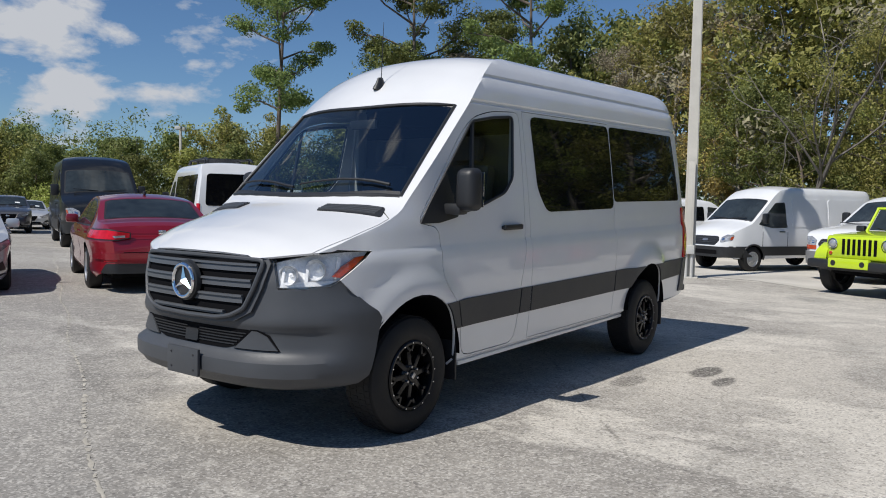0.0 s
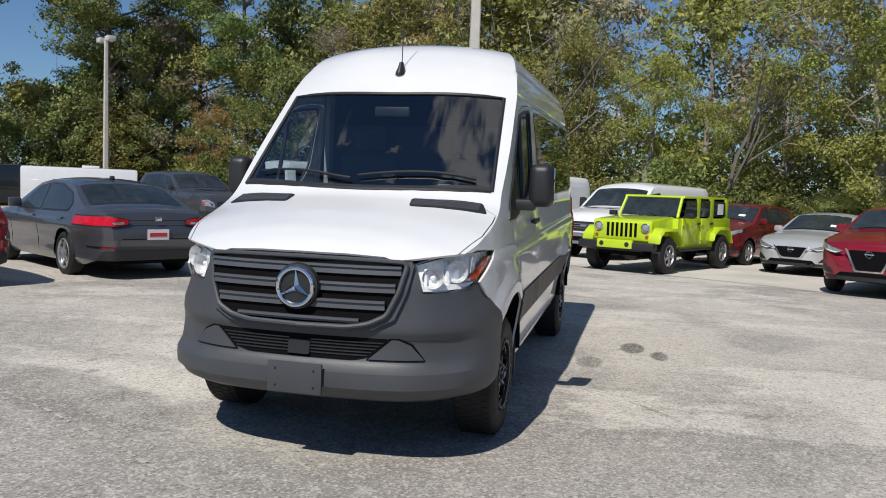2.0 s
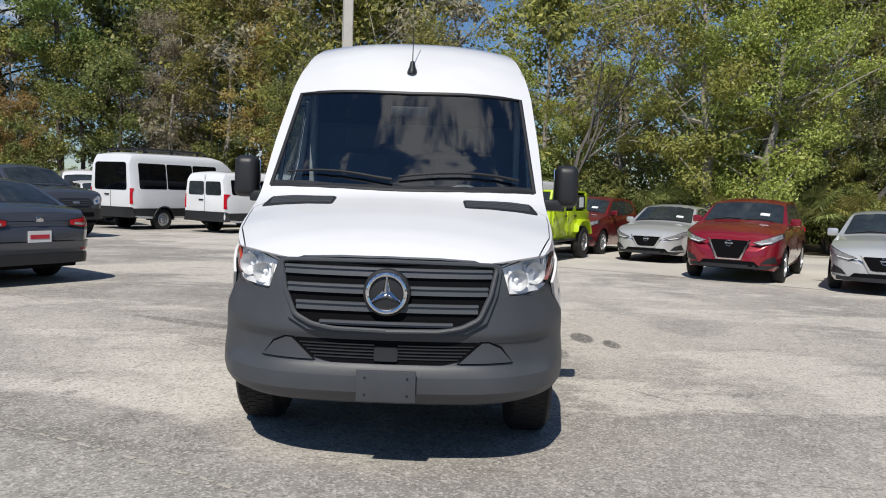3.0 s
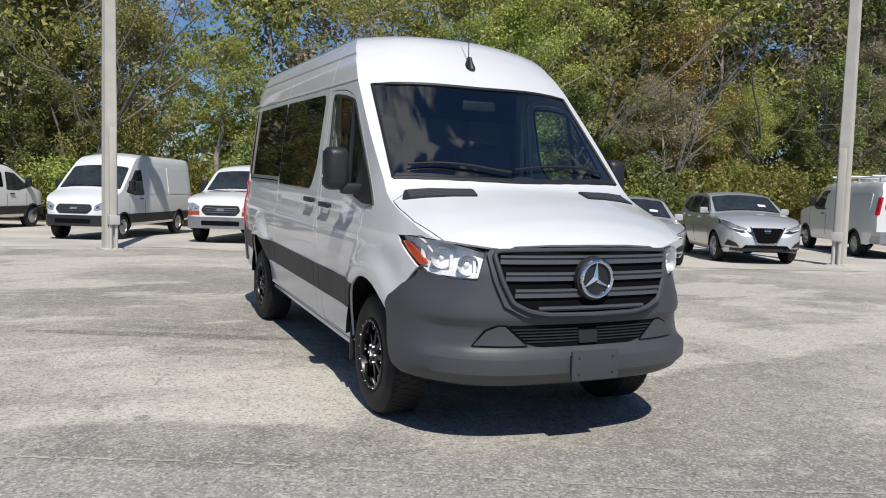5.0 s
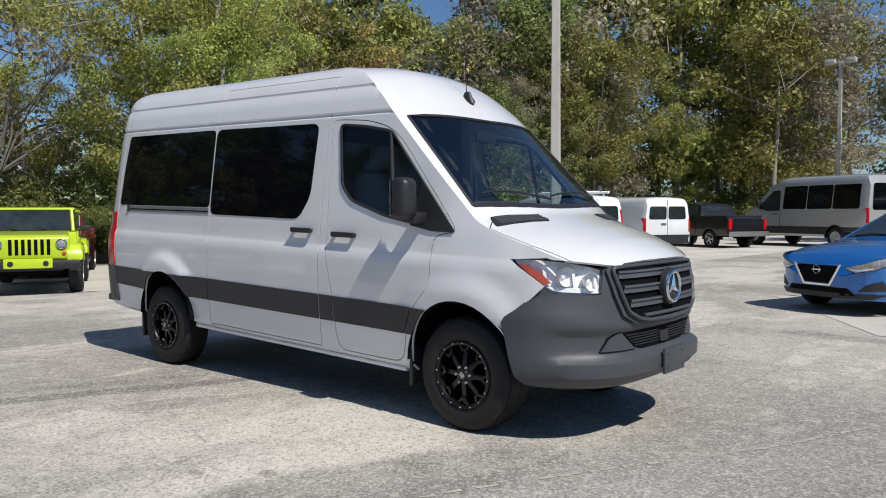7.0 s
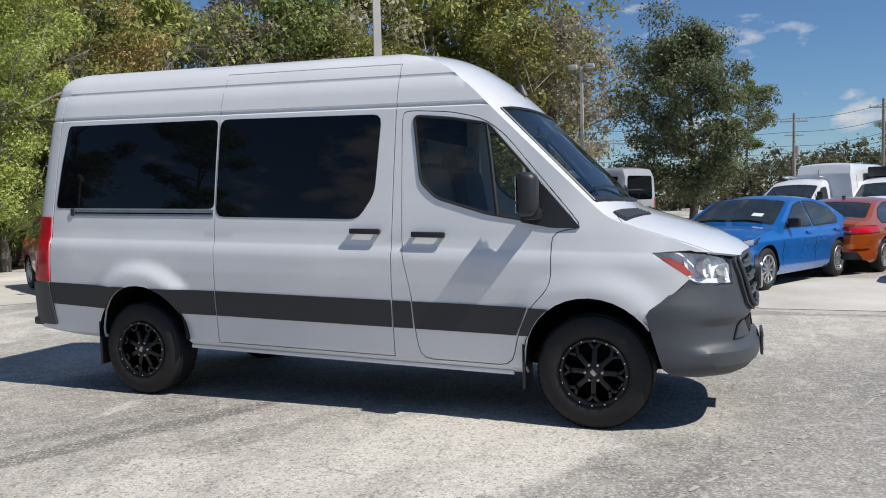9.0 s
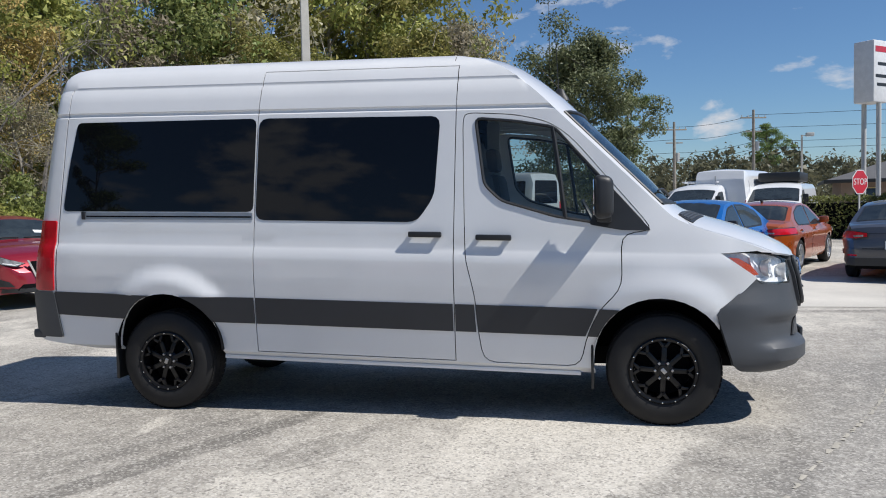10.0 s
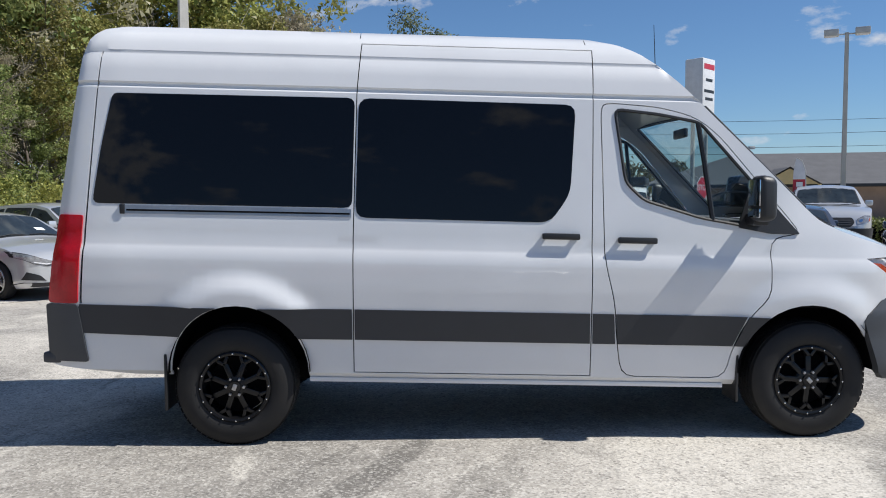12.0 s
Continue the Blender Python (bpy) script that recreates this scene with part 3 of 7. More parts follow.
    def edge(self, x):
        return sum(lerp(x + d, self.e) for d in (-0.06, -0.03, 0.0, 0.03, 0.06)) / 5


def grow(poly, k):
    """A polygon widened by k on every side, from its middle."""
    cx, cy = sum(p[0] for p in poly) / len(poly), sum(p[1] for p in poly) / len(poly)
    wx, wy = max(abs(p[0] - cx) for p in poly), max(abs(p[1] - cy) for p in poly)
    return [(cx + (a - cx) * (1 + k / wx), cy + (b - cy) * (1 + k / wy)) for a, b in poly]


def circle_poly(cx, cz, r, n=28):
    return [(cx + r * math.cos(2 * math.pi * k / n), cz + r * math.sin(2 * math.pi * k / n)) for k in range(n)]


def cut_holes(bm, polys, side=0, axes=(0, 2)):
    for poly in polys:
        fs = cut_region(bm, poly, axes, side)
        bmesh.ops.delete(bm, geom=fs, context="FACES")


WHEELS = {}


def wheel_parts(r, width, rim, style):
    """Meshes of a wheel: tyre, rim, centre. The outer face looks along +y."""
    key = (r, width, rim, style)
    if key in WHEELS:
        return WHEELS[key]
    w = width / 2
    tyre = bmesh.new()
    lathe(tyre, [(rim, w - 0.012), (rim + 0.02, w), (rim + 0.35 * (r - rim), w + 0.006), (r - 0.045, w), (r - 0.012, w - 0.022), (r, w - 0.05), (r, -w + 0.05), (r - 0.012, -w + 0.022), (r - 0.045, -w), (rim, -w + 0.012)], 56)
    tread = bmesh.new()
    if style == "offroad":
        for k in range(56):
            for row, (y0, y1, ph) in enumerate(((w - 0.068, w - 0.034, 0), (w - 0.125, w - 0.076, 0.5), (-w + 0.076, -w + 0.125, 0), (-w + 0.034, -w + 0.068, 0.5))):
                add_box(tread, (0, (y0 + y1) / 2, r + 0.001), (2 * math.pi * r / 56 * 0.8, y1 - y0, 0.003), 0, Matrix.Rotation(2 * math.pi * (k + ph) / 56, 4, "Y"))
    rimb = bmesh.new()
    lathe(rimb, [(rim - 0.012, -w + 0.02), (rim, w - 0.004), (rim - 0.008, w + 0.003), (rim - 0.022, w), (rim - 0.03, w - 0.03), (rim - 0.035, -w + 0.03)], 48)
    spokes = bmesh.new()
    n = {"offroad": 8, "five": 5, "star": 10, "hub": 8}[style]
    if style == "hub":
        lathe(spokes, [(rim - 0.02, w - 0.03), (rim * 0.75, w - 0.018), (rim * 0.45, w - 0.03), (rim * 0.3, w - 0.005), (0.001, w - 0.003)], 36)
        for k in range(n):
            add_box(spokes, (0, w - 0.016, rim * 0.62), (0.05, 0.018, rim * 0.2), 0.008, Matrix.Rotation(2 * math.pi * k / n, 4, "Y"))
    else:
        sw = {"offroad": 0.042, "five": 0.075, "star": 0.034}[style]
        for k in range(n):
            rot = Matrix.Rotation(2 * math.pi * k / n, 4, "Y")
            if style == "offroad":
                add_box(spokes, (0, 0, 0), (0.036, 0.035, rim * 0.62), 0.008, rot @ Matrix.Translation((0, w - 0.045, rim * 0.50)) @ Matrix.Rotation(radians(8), 4, "X"))
                for s in (-1, 1):
                    m = rot @ Matrix.Translation((s * 0.022, w - 0.03, rim * 0.80)) @ Matrix.Rotation(radians(38 * s), 4, "Y") @ Matrix.Rotation(radians(8), 4, "X")
                    add_box(spokes, (0, 0, 0), (0.022, 0.032, rim * 0.26), 0.006, m)
            else:
                m = rot @ Matrix.Translation((0, w - 0.03, rim * 0.56)) @ Matrix.Rotation(radians(7), 4, "X")
                add_box(spokes, (0, 0, 0), (sw, 0.03, rim * 0.86), 0.008, m)
        lathe(spokes, [(0.075, w - 0.09), (0.075, w - 0.035), (0.062, w - 0.02), (0.04, w - 0.015), (0.036, w - 0.005), (0.001, w - 0.004)], 24)
    back = bmesh.new()
    lathe(back, [(rim - 0.035, -0.02), (0.001, -0.02)], 32)
    lathe(back, [(rim * 0.8, 0.01), (rim * 0.8, 0.03), (0.001, 0.03)], 32)
    out = []
    for nm, b in (("tyre", tyre), ("rim", rimb), ("wheel_face", spokes), ("brake_disc", back), ("tread", tread)):
        bmesh.ops.recalc_face_normals(b, faces=b.faces)
        me = bpy.data.meshes.new(nm)
        b.to_mesh(me)
        b.free()
        me.polygons.foreach_set("use_smooth", [True] * len(me.polygons))
        me.set_sharp_from_angle(angle=radians(32))
        out.append(me)
    WHEELS[key] = out
    return out


def add_wheel(parent, x, y, r, width, rim, style, mat, turn=0.0):
    s = 1 if y > 0 else -1
    tyre, rimm, spokes, back, tread = wheel_parts(r, width, rim, style)
    m = Matrix.Translation((x, y, r)) @ Matrix.Rotation(radians(turn), 4, "Z") @ (Matrix.Identity(4) if s > 0 else Matrix.Rotation(math.pi, 4, "Z")) @ Matrix.Rotation(0.3 * x + y, 4, "Y")
    wh = new("wheel", tyre)
    if not tyre.materials:
        tyre.materials.append(RUBBER)
    wh.parent, wh.matrix_basis = parent, m
    for nm, me, ma in (("rim", rimm, mat), ("wheel_face", spokes, mat), ("brake_disc", back, VOID)) + ((("tread", tread, RUBBER),) if style == "offroad" else ()):
        if not me.materials:
            me.materials.append(ma)
        ob = new(nm, me)
        ob.parent = wh
        ob.material_slots[0].link = "OBJECT"
        ob.material_slots[0].material = ma
    return wh


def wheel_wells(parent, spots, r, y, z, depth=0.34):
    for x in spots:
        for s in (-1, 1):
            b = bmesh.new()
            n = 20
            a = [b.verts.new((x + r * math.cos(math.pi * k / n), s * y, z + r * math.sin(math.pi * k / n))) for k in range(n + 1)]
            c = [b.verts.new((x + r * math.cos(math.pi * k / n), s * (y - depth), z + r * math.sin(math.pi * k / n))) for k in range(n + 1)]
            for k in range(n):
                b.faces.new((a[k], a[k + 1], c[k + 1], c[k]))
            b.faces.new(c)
            # liner coloured near-black, so the arch's shade is painted in
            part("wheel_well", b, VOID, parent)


def bars(parent, name, rows, place, mat, label=""):
    """Raised flat bars (u0, v0, u1, v1) on a bent surface."""
    bm = bmesh.new()
    for u0, v0, u1, v1 in rows:
        join(bm, sheet([(u0, v0), (u1, v0), (u1, v1), (u0, v1)], 0.5, place, 0.004))
    return part(name, bm, mat, parent, label)


CAR_W = [(0.16, 0.80), (0.28, 0.885), (0.36, 0.905), (0.50, 0.900), (0.62, 0.915), (0.735, 0.935), (0.765, 0.93), (0.86, 0.90), (0.92, 0.865), (1.1, 0.79), (1.3, 0.70), (1.45, 0.62)]


def car_kind(kind):
    if kind == "sedan":
        return dict(wb=2.70, edge=[(-3.80, 0.66), (-3.76, 0.96), (-3.60, 1.0), (-3.22, 1.03), (-2.55, 1.33), (-2.1, 1.39), (-1.6, 1.40), (-1.22, 1.35), (-0.42, 0.94), (0.2, 0.87), (0.62, 0.76), (0.80, 0.66), (0.90, 0.52)],
                    widths=CAR_W, plan=[(-3.82, 0.70), (-3.72, 0.82), (-3.5, 0.93), (-3.1, 0.985), (-2.4, 1.0), (-0.4, 1.0), (0.2, 0.98), (0.55, 0.93), (0.75, 0.82), (0.86, 0.62), (0.92, 0.42)],
                    crown=[(-3.8, 0.03), (-3.2, 0.05), (-2.4, 0.06), (-1.2, 0.06), (-0.4, 0.07), (0.6, 0.05), (0.9, 0.02)], bottom=[(-3.8, 0.34), (-3.3, 0.22), (0.4, 0.2), (0.9, 0.24)],
                    side=[[(-0.62, 0.95), (-1.28, 1.28), (-1.62, 1.335), (-1.66, 0.955)], [(-1.74, 0.955), (-1.70, 1.335), (-2.15, 1.325), (-2.62, 1.22), (-2.80, 1.08), (-2.72, 0.97)]],
                    shield=[(-0.50, 0.72), (-1.18, 0.60), (-1.18, -0.60), (-0.50, -0.72)], back=[(-2.62, 0.60), (-3.18, 0.68), (-3.18, -0.68), (-2.62, -0.60)], r=0.33, rim=0.225, width=0.215, y=0.80)
    if kind == "suv":
        return dict(wb=2.65, edge=[(-3.60, 0.85), (-3.56, 1.10), (-3.42, 1.36), (-3.15, 1.52), (-2.2, 1.58), (-1.5, 1.57), (-1.1, 1.50), (-0.38, 1.10), (0.2, 1.02), (0.6, 0.92), (0.78, 0.80), (0.86, 0.6)],
                    widths=[(0.2, 0.80), (0.34, 0.88), (0.5, 0.92), (0.75, 0.93), (0.95, 0.92), (1.03, 0.89), (1.1, 0.86), (1.35, 0.77), (1.6, 0.66)],
                    plan=[(-3.62, 0.78), (-3.5, 0.90), (-3.2, 0.97), (-2.6, 1.0), (-0.4, 1.0), (0.2, 0.985), (0.55, 0.93), (0.74, 0.82), (0.84, 0.64), (0.88, 0.45)],
                    crown=[(-3.6, 0.02), (-3.0, 0.05), (-1.2, 0.06), (-0.4, 0.07), (0.6, 0.05), (0.88, 0.02)], bottom=[(-3.6, 0.42), (-3.2, 0.26), (0.4, 0.24), (0.88, 0.30)],
                    side=[[(-0.55, 1.10), (-1.15, 1.43), (-1.55, 1.49), (-1.58, 1.11)], [(-1.66, 1.11), (-1.63, 1.49), (-2.4, 1.49), (-2.46, 1.13)], [(-2.54, 1.14), (-2.5, 1.48), (-2.85, 1.43), (-3.05, 1.24)]],
                    shield=[(-0.44, 0.74), (-1.06, 0.66), (-1.06, -0.66), (-0.44, -0.74)], back=[(-3.24, 0.62), (-3.52, 0.68), (-3.52, -0.68), (-3.24, -0.62)], r=0.35, rim=0.23, width=0.225, y=0.80)
    if kind == "van":
        return dict(wb=3.75, edge=[(-4.95, 2.0), (-4.90, 2.34), (-4.75, 2.40), (-3.0, 2.42), (-1.5, 2.42), (-1.1, 2.33), (-0.85, 2.17), (0.05, 1.36), (0.3, 1.27), (0.62, 1.14), (0.80, 0.98), (0.88, 0.7)],
                    widths=[(0.3, 0.92), (0.45, 0.99), (0.8, 1.01), (1.15, 1.01), (1.35, 0.98), (1.8, 0.93), (2.2, 0.87), (2.35, 0.83), (2.45, 0.72)],
                    plan=[(-4.97, 0.93), (-4.85, 0.97), (-4.5, 1.0), (-0.4, 1.0), (0.1, 0.985), (0.45, 0.95), (0.68, 0.86), (0.82, 0.7), (0.88, 0.5)],
                    crown=[(-4.95, 0.02), (-4.5, 0.06), (-1.2, 0.07), (0.0, 0.08), (0.6, 0.06), (0.88, 0.02)], bottom=[(-4.95, 0.5), (-4.6, 0.4), (0.4, 0.36), (0.88, 0.40)],
                    side=[[(-0.20, 1.36), (-0.86, 1.95), (-1.22, 1.97), (-1.26, 1.28), (-0.7, 1.27)]],
                    shield=[(-0.02, 0.86), (-0.66, 0.79), (-0.66, -0.79), (-0.02, -0.86)], back=None, r=0.36, rim=0.215, width=0.24, y=0.86)
    if kind == "lowvan":
        d = dict(car_kind("van"))
        d["edge"] = [(-4.95, 1.75), (-4.90, 1.97), (-4.75, 2.03), (-3.0, 2.05), (-1.5, 2.05), (-1.05, 1.98), (-0.8, 1.84), (0.05, 1.32), (0.3, 1.24), (0.62, 1.12), (0.80, 0.98), (0.88, 0.7)]
        d["widths"] = [(0.3, 0.92), (0.45, 0.98), (0.8, 1.0), (1.15, 1.0), (1.3, 0.97), (1.6, 0.92), (1.9, 0.86), (2.0, 0.8), (2.08, 0.7)]
        d["side"] = [[(-0.20, 1.33), (-0.80, 1.74), (-1.22, 1.78), (-1.26, 1.25), (-0.7, 1.24)]]
        d["shield"] = [(-0.02, 0.86), (-0.74, 0.78), (-0.74, -0.78), (-0.02, -0.86)]
        return d
    if kind == "oldvan":
        d = dict(car_kind("lowvan"))
        d["edge"] = [(-4.95, 1.75), (-4.90, 1.97), (-4.75, 2.03), (-3.0, 2.05), (-1.75, 2.05), (-1.35, 1.99), (-1.12, 1.88), (-0.38, 1.32), (0.2, 1.25), (0.62, 1.17), (0.80, 1.08), (0.87, 0.95), (0.88, 0.7)]
        d["shield"] = [(-0.44, 0.84), (-1.06, 0.76), (-1.06, -0.76), (-0.44, -0.84)]
        d["side"] = [[(-0.62, 1.33), (-1.12, 1.76), (-1.58, 1.80), (-1.62, 1.27), (-0.9, 1.26)]]
        d["plan"] = [(-4.97, 0.93), (-4.85, 0.97), (-4.5, 1.0), (-0.4, 1.0), (0.1, 0.99), (0.5, 0.97), (0.75, 0.92), (0.84, 0.84), (0.88, 0.72)]
        return d
    if kind == "pickup":
        return dict(wb=3.68, edge=[(-4.85, 0.9), (-4.82, 1.30), (-4.7, 1.36), (-3.05, 1.36), (-3.0, 1.40), (-2.92, 1.82), (-2.4, 1.90), (-1.5, 1.90), (-1.15, 1.82), (-0.5, 1.36), (0.3, 1.30), (0.72, 1.2), (0.9, 1.0), (0.95, 0.8)],
                    widths=[(0.4, 0.92), (0.55, 0.98), (0.9, 1.0), (1.2, 1.0), (1.33, 0.97), (1.4, 0.93), (1.65, 0.84), (1.95, 0.70)],
                    plan=[(-4.87, 0.95), (-4.7, 0.985), (-4.0, 1.0), (0.0, 1.0), (0.45, 0.97), (0.75, 0.9), (0.9, 0.78), (0.96, 0.6)],
                    crown=[(-4.85, 0.01), (-3.1, 0.01), (-2.9, 0.05), (-0.5, 0.07), (0.6, 0.06), (0.95, 0.03)], bottom=[(-4.85, 0.55), (0.4, 0.48), (0.95, 0.5)],
                    side=[[(-0.62, 1.38), (-1.2, 1.74), (-1.72, 1.80), (-1.75, 1.39)], [(-1.83, 1.39), (-1.8, 1.80), (-2.65, 1.78), (-2.75, 1.41)]],
                    shield=[(-0.55, 0.80), (-1.1, 0.70), (-1.1, -0.70), (-0.55, -0.80)], back=None, r=0.40, rim=0.25, width=0.265, y=0.86)


MODELS = {}


def vehicle(kind, name, label, category, color, m, rim_mat=None, style="five", opts=(), group="parked vehicles"):
    """A parked vehicle; one of a known make is copied and painted anew."""
    key = (kind, name, style, opts)
    if key in MODELS:
        first, coat = MODELS[key]
        ob = copy_thing(first, m)
        ob.matrix_basis = m
        tagged(ob, label, category, group)
        for child in ob.children_recursive:
            if child.type == "MESH" and child.material_slots and child.material_slots[0].material == coat:
                child.material_slots[0].link = "OBJECT"
                child.material_slots[0].material = color
        return ob
    root = build_vehicle(kind, name, label, category, color, m, rim_mat, style, opts, group)
    MODELS[key] = (root, color)
    return root


def build_vehicle(kind, name, label, category, color, m, rim_mat, style, opts, group):
    d = car_kind(kind)
    sh = CarShell(d["edge"], d["widths"], d["plan"], d["crown"], d["bottom"])
    root = thing(name, label, category, m, group)
    van = kind in ("van", "lowvan", "oldvan")
    wb, r, f, e = d["wb"], d["r"], d["plan"][-1][0], d["plan"][0][0]
    bm = sh.mesh()
    for x in (0, -wb):
        for s in (1, -1):
            cut_holes(bm, [circle_poly(x, r * 0.97, r + 0.055)], s)
    body = part("body", bm, color, root)
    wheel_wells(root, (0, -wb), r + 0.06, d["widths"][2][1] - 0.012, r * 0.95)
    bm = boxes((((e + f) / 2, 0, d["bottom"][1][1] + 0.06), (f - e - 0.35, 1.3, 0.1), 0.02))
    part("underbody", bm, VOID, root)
    for x in (0, -wb):
        for s in (1, -1):
            add_wheel(root, x, s * d["y"], r, d["width"], d["rim"], style, rim_mat or RIM_SILVER)
    for s in (1, -1):
        for poly in d["side"]:
            part("side_window", sheet(rounded(poly, 0.05), 0.25, sh.on_side(s, 0.007), 0.02), CARGLASS, root)
            part("window_trim", sheet(rounded(grow(poly, 0.028), 0.05), 0.25, sh.on_side(s, 0.003), 0.014), TRIM, root)
    part("windscreen_trim", sheet(rounded(grow(d["shield"], 0.03), 0.06), 0.25, sh.on_top(0.003), 0.014), TRIM, root)
    part("windscreen", sheet(rounded(d["shield"], 0.06), 0.25, sh.on_top(0.006), 0.02), CARGLASS, root)
    if d["back"]:
        part("rear_window", sheet(rounded(d["back"], 0.06), 0.2, sh.on_top(0.007), 0.02), CARGLASS, root)
        part("window_trim", sheet(rounded(grow(d["back"], 0.03), 0.06), 0.2, sh.on_top(0.003), 0.014), TRIM, root)
    if kind in ("sedan", "suv"):
        x0 = d["edge"][5][0] - 0.15
        fin = bmesh.new()
        add_box(fin, (0, 0, 0.03), (0.13, 0.035, 0.06), 0.015, Matrix.Translation((x0, 0, sh.top(x0, 0))))
        part("roof_aerial", fin, TRIM, root)
        y0 = 0.42
        x1 = d["shield"][0][0] - 0.16
        part("windscreen_sticker", sheet([(x1, y0 - 0.12), (x1 - 0.09, y0 - 0.12), (x1 - 0.09, y0 + 0.06), (x1, y0 + 0.06)], 0.2, sh.on_top(0.011), 0.003), PAPER, root)
        for s in (1, -1):
            for x in (d["shield"][0][0] + 0.045,):
                arm = bmesh.new()
                tube(arm, [sh.on_top(0.02)(x - 0.03, s * 0.05, 0), sh.on_top(0.02)(x - 0.06, s * 0.30, 0), sh.on_top(0.02)(x - 0.03, s * 0.58, 0)], 0.010, 5)
                part("wiper", arm, TRIM, root)
    # mirrors, handles, sills
    mz = d["side"][0][0][1] + (0.16 if van else 0.07)
    mx = d["side"][0][0][0] - (0.12 if van else 0.16)
    for s in (1, -1):
        y = sh.half(mx, mz)
        b = boxes(((mx, s * (y + 0.13), mz), (0.10, 0.2, 0.30 if van else 0.15), 0.045), ((mx, s * (y + 0.02), mz - 0.05), (0.07, 0.1, 0.05), 0.01))
        part("mirror", b, TRIM if van or "black_mirrors" in opts else color, root)
        for poly in d["side"]:
            hx, hz = min(p[0] for p in poly) + 0.12, min(p[1] for p in poly) - 0.12
            if van or kind == "pickup":
                hx, hz = min(p[0] for p in poly) + 0.1, min(p[1] for p in poly) - 0.14
            part("door_handle", sheet([(hx, hz), (hx + 0.2, hz), (hx + 0.2, hz + 0.03), (hx, hz + 0.03)], 0.3, sh.on_side(s, 0.03), 0.028), TRIM if van else color, root)
        if van:
            R, cz = r + 0.06, r * 0.97
            zs = [float(z) for z in np.linspace(0.46, 0.72, 7)]

            def arc(cx, side):
                return [(cx + side * math.sqrt(max(0.0, R * R - (z - cz) ** 2)), z) for z in zs]
            pieces = [arc(-wb, 1) + arc(0, -1)[::-1], arc(0, 1) + [(0.74, 0.72), (0.74, 0.46)]]
            if "plain_tail" not in opts:
                pieces.append(arc(-wb, -1) + [(e + 0.03, 0.72), (e + 0.03, 0.50)])
            if "chrome_bumper" not in opts:
                for poly in pieces:
                    part("side_moulding", sheet(poly, 0.3, sh.on_side(s, 0.012), 0.02), TRIM, root)
            for cx in (0, -wb):
                lip = bmesh.new()
                tube(lip, [sh.on_side(s, 0.004)(cx + R * math.cos(math.pi * k / 16), cz + R * math.sin(math.pi * k / 16), 0) for k in range(17)], 0.026, 6)
                part("arch_lip", lip, TRIM, root)
        # door seams
        lines = [d["side"][0][0][0] + 0.12] if not van else [0.02 - 0.35]
        for p in d["side"]:
            lines.append(min(q[0] for q in p) - 0.04)
        for sx in lines:
            zb, zt = d["bottom"][1][1] + 0.12, min(sh.edge(sx) - 0.08, d["side"][0][0][1] - 0.02)
            part("door_seam", sheet([(sx, zb), (sx + 0.012, zb), (sx + 0.012, zt), (sx, zt)], 0.2, sh.on_side(s, 0.0015), 0.01), VOID, root)
    # nose
    nose, tail = sh.on_nose(1, 0.008), sh.on_nose(-1, 0.008)
    if van or kind == "pickup":
        z1 = 0.74 if van else 0.82
        g = [(-0.40, z1), (0.40, z1), (0.52, z1 + 0.12), (0.46, z1 + 0.25), (-0.46, z1 + 0.25), (-0.52, z1 + 0.12)]
        part("grille", sheet(rounded(g, 0.05), 0.1, sh.on_face(0.016), 0.04), TRIM, root)
        bars(root, "grille_bar", [(-0.42, z1 + h, 0.42, z1 + h + 0.012) for h in (0.06, 0.115, 0.17)], sh.on_face(0.028), STEEL if "chrome_bumper" in opts else FASCIA)
        part("badge", sheet(rounded([(-0.10, z1 + 0.10), (0.10, z1 + 0.10), (0.10, z1 + 0.16), (-0.10, z1 + 0.16)], 0.025), 0.1, sh.on_face(0.036), 0.02), STEEL, root)
        for s in (1, -1):
            q = [(s * 0.57, z1 + 0.08), (s * 0.86, z1 + 0.14), (s * 0.90, z1 + 0.30), (s * 0.74, z1 + 0.31), (s * 0.57, z1 + 0.22)]
            lamp = part("headlight", sheet(rounded(q, 0.03), 0.06, sh.on_face(0.012), 0.04), LAMP_CAR, root, "clear headlight")
            q = [(s * 0.62, z1 + 0.13), (s * 0.70, z1 + 0.145), (s * 0.71, z1 + 0.22), (s * 0.62, z1 + 0.20)]
            part("reflector", sheet(rounded(q, 0.03), 0.05, sh.on_face(0.016), 0.01), CHROME, lamp)
            q = [(s * 0.835, z1 + 0.15), (s * 0.87, z1 + 0.16), (s * 0.89, z1 + 0.25), (s * 0.86, z1 + 0.245)]
            if "chrome_bumper" in opts:
                q = [(s * 0.56, z1 + 0.0), (s * 0.89, z1 + 0.0), (s * 0.89, z1 + 0.10), (s * 0.56, z1 + 0.09)]
            part("turn_signal", sheet(q, 0.06, sh.on_face(0.018), 0.03), AMBER, root)
            part("wiper", boxes(((0.0, 0, 0), (0.02, 0.6, 0.02), 0.004), m=Matrix.Translation((-0.02, s * 0.36, sh.top(-0.04, s * 0.36) + 0.02)) @ Matrix.Rotation(radians(s * 4), 4, "X")), TRIM, root)
        bz = d["bottom"][-1][1]
        part("front_bumper", sheet(rounded([(-0.98, bz), (0.98, bz), (0.98, bz + 0.30), (-0.98, bz + 0.30)], 0.06), 0.12, sh.on_nose(1, 0.035), 0.05), TRIM if "chrome_bumper" not in opts else STEEL, root)
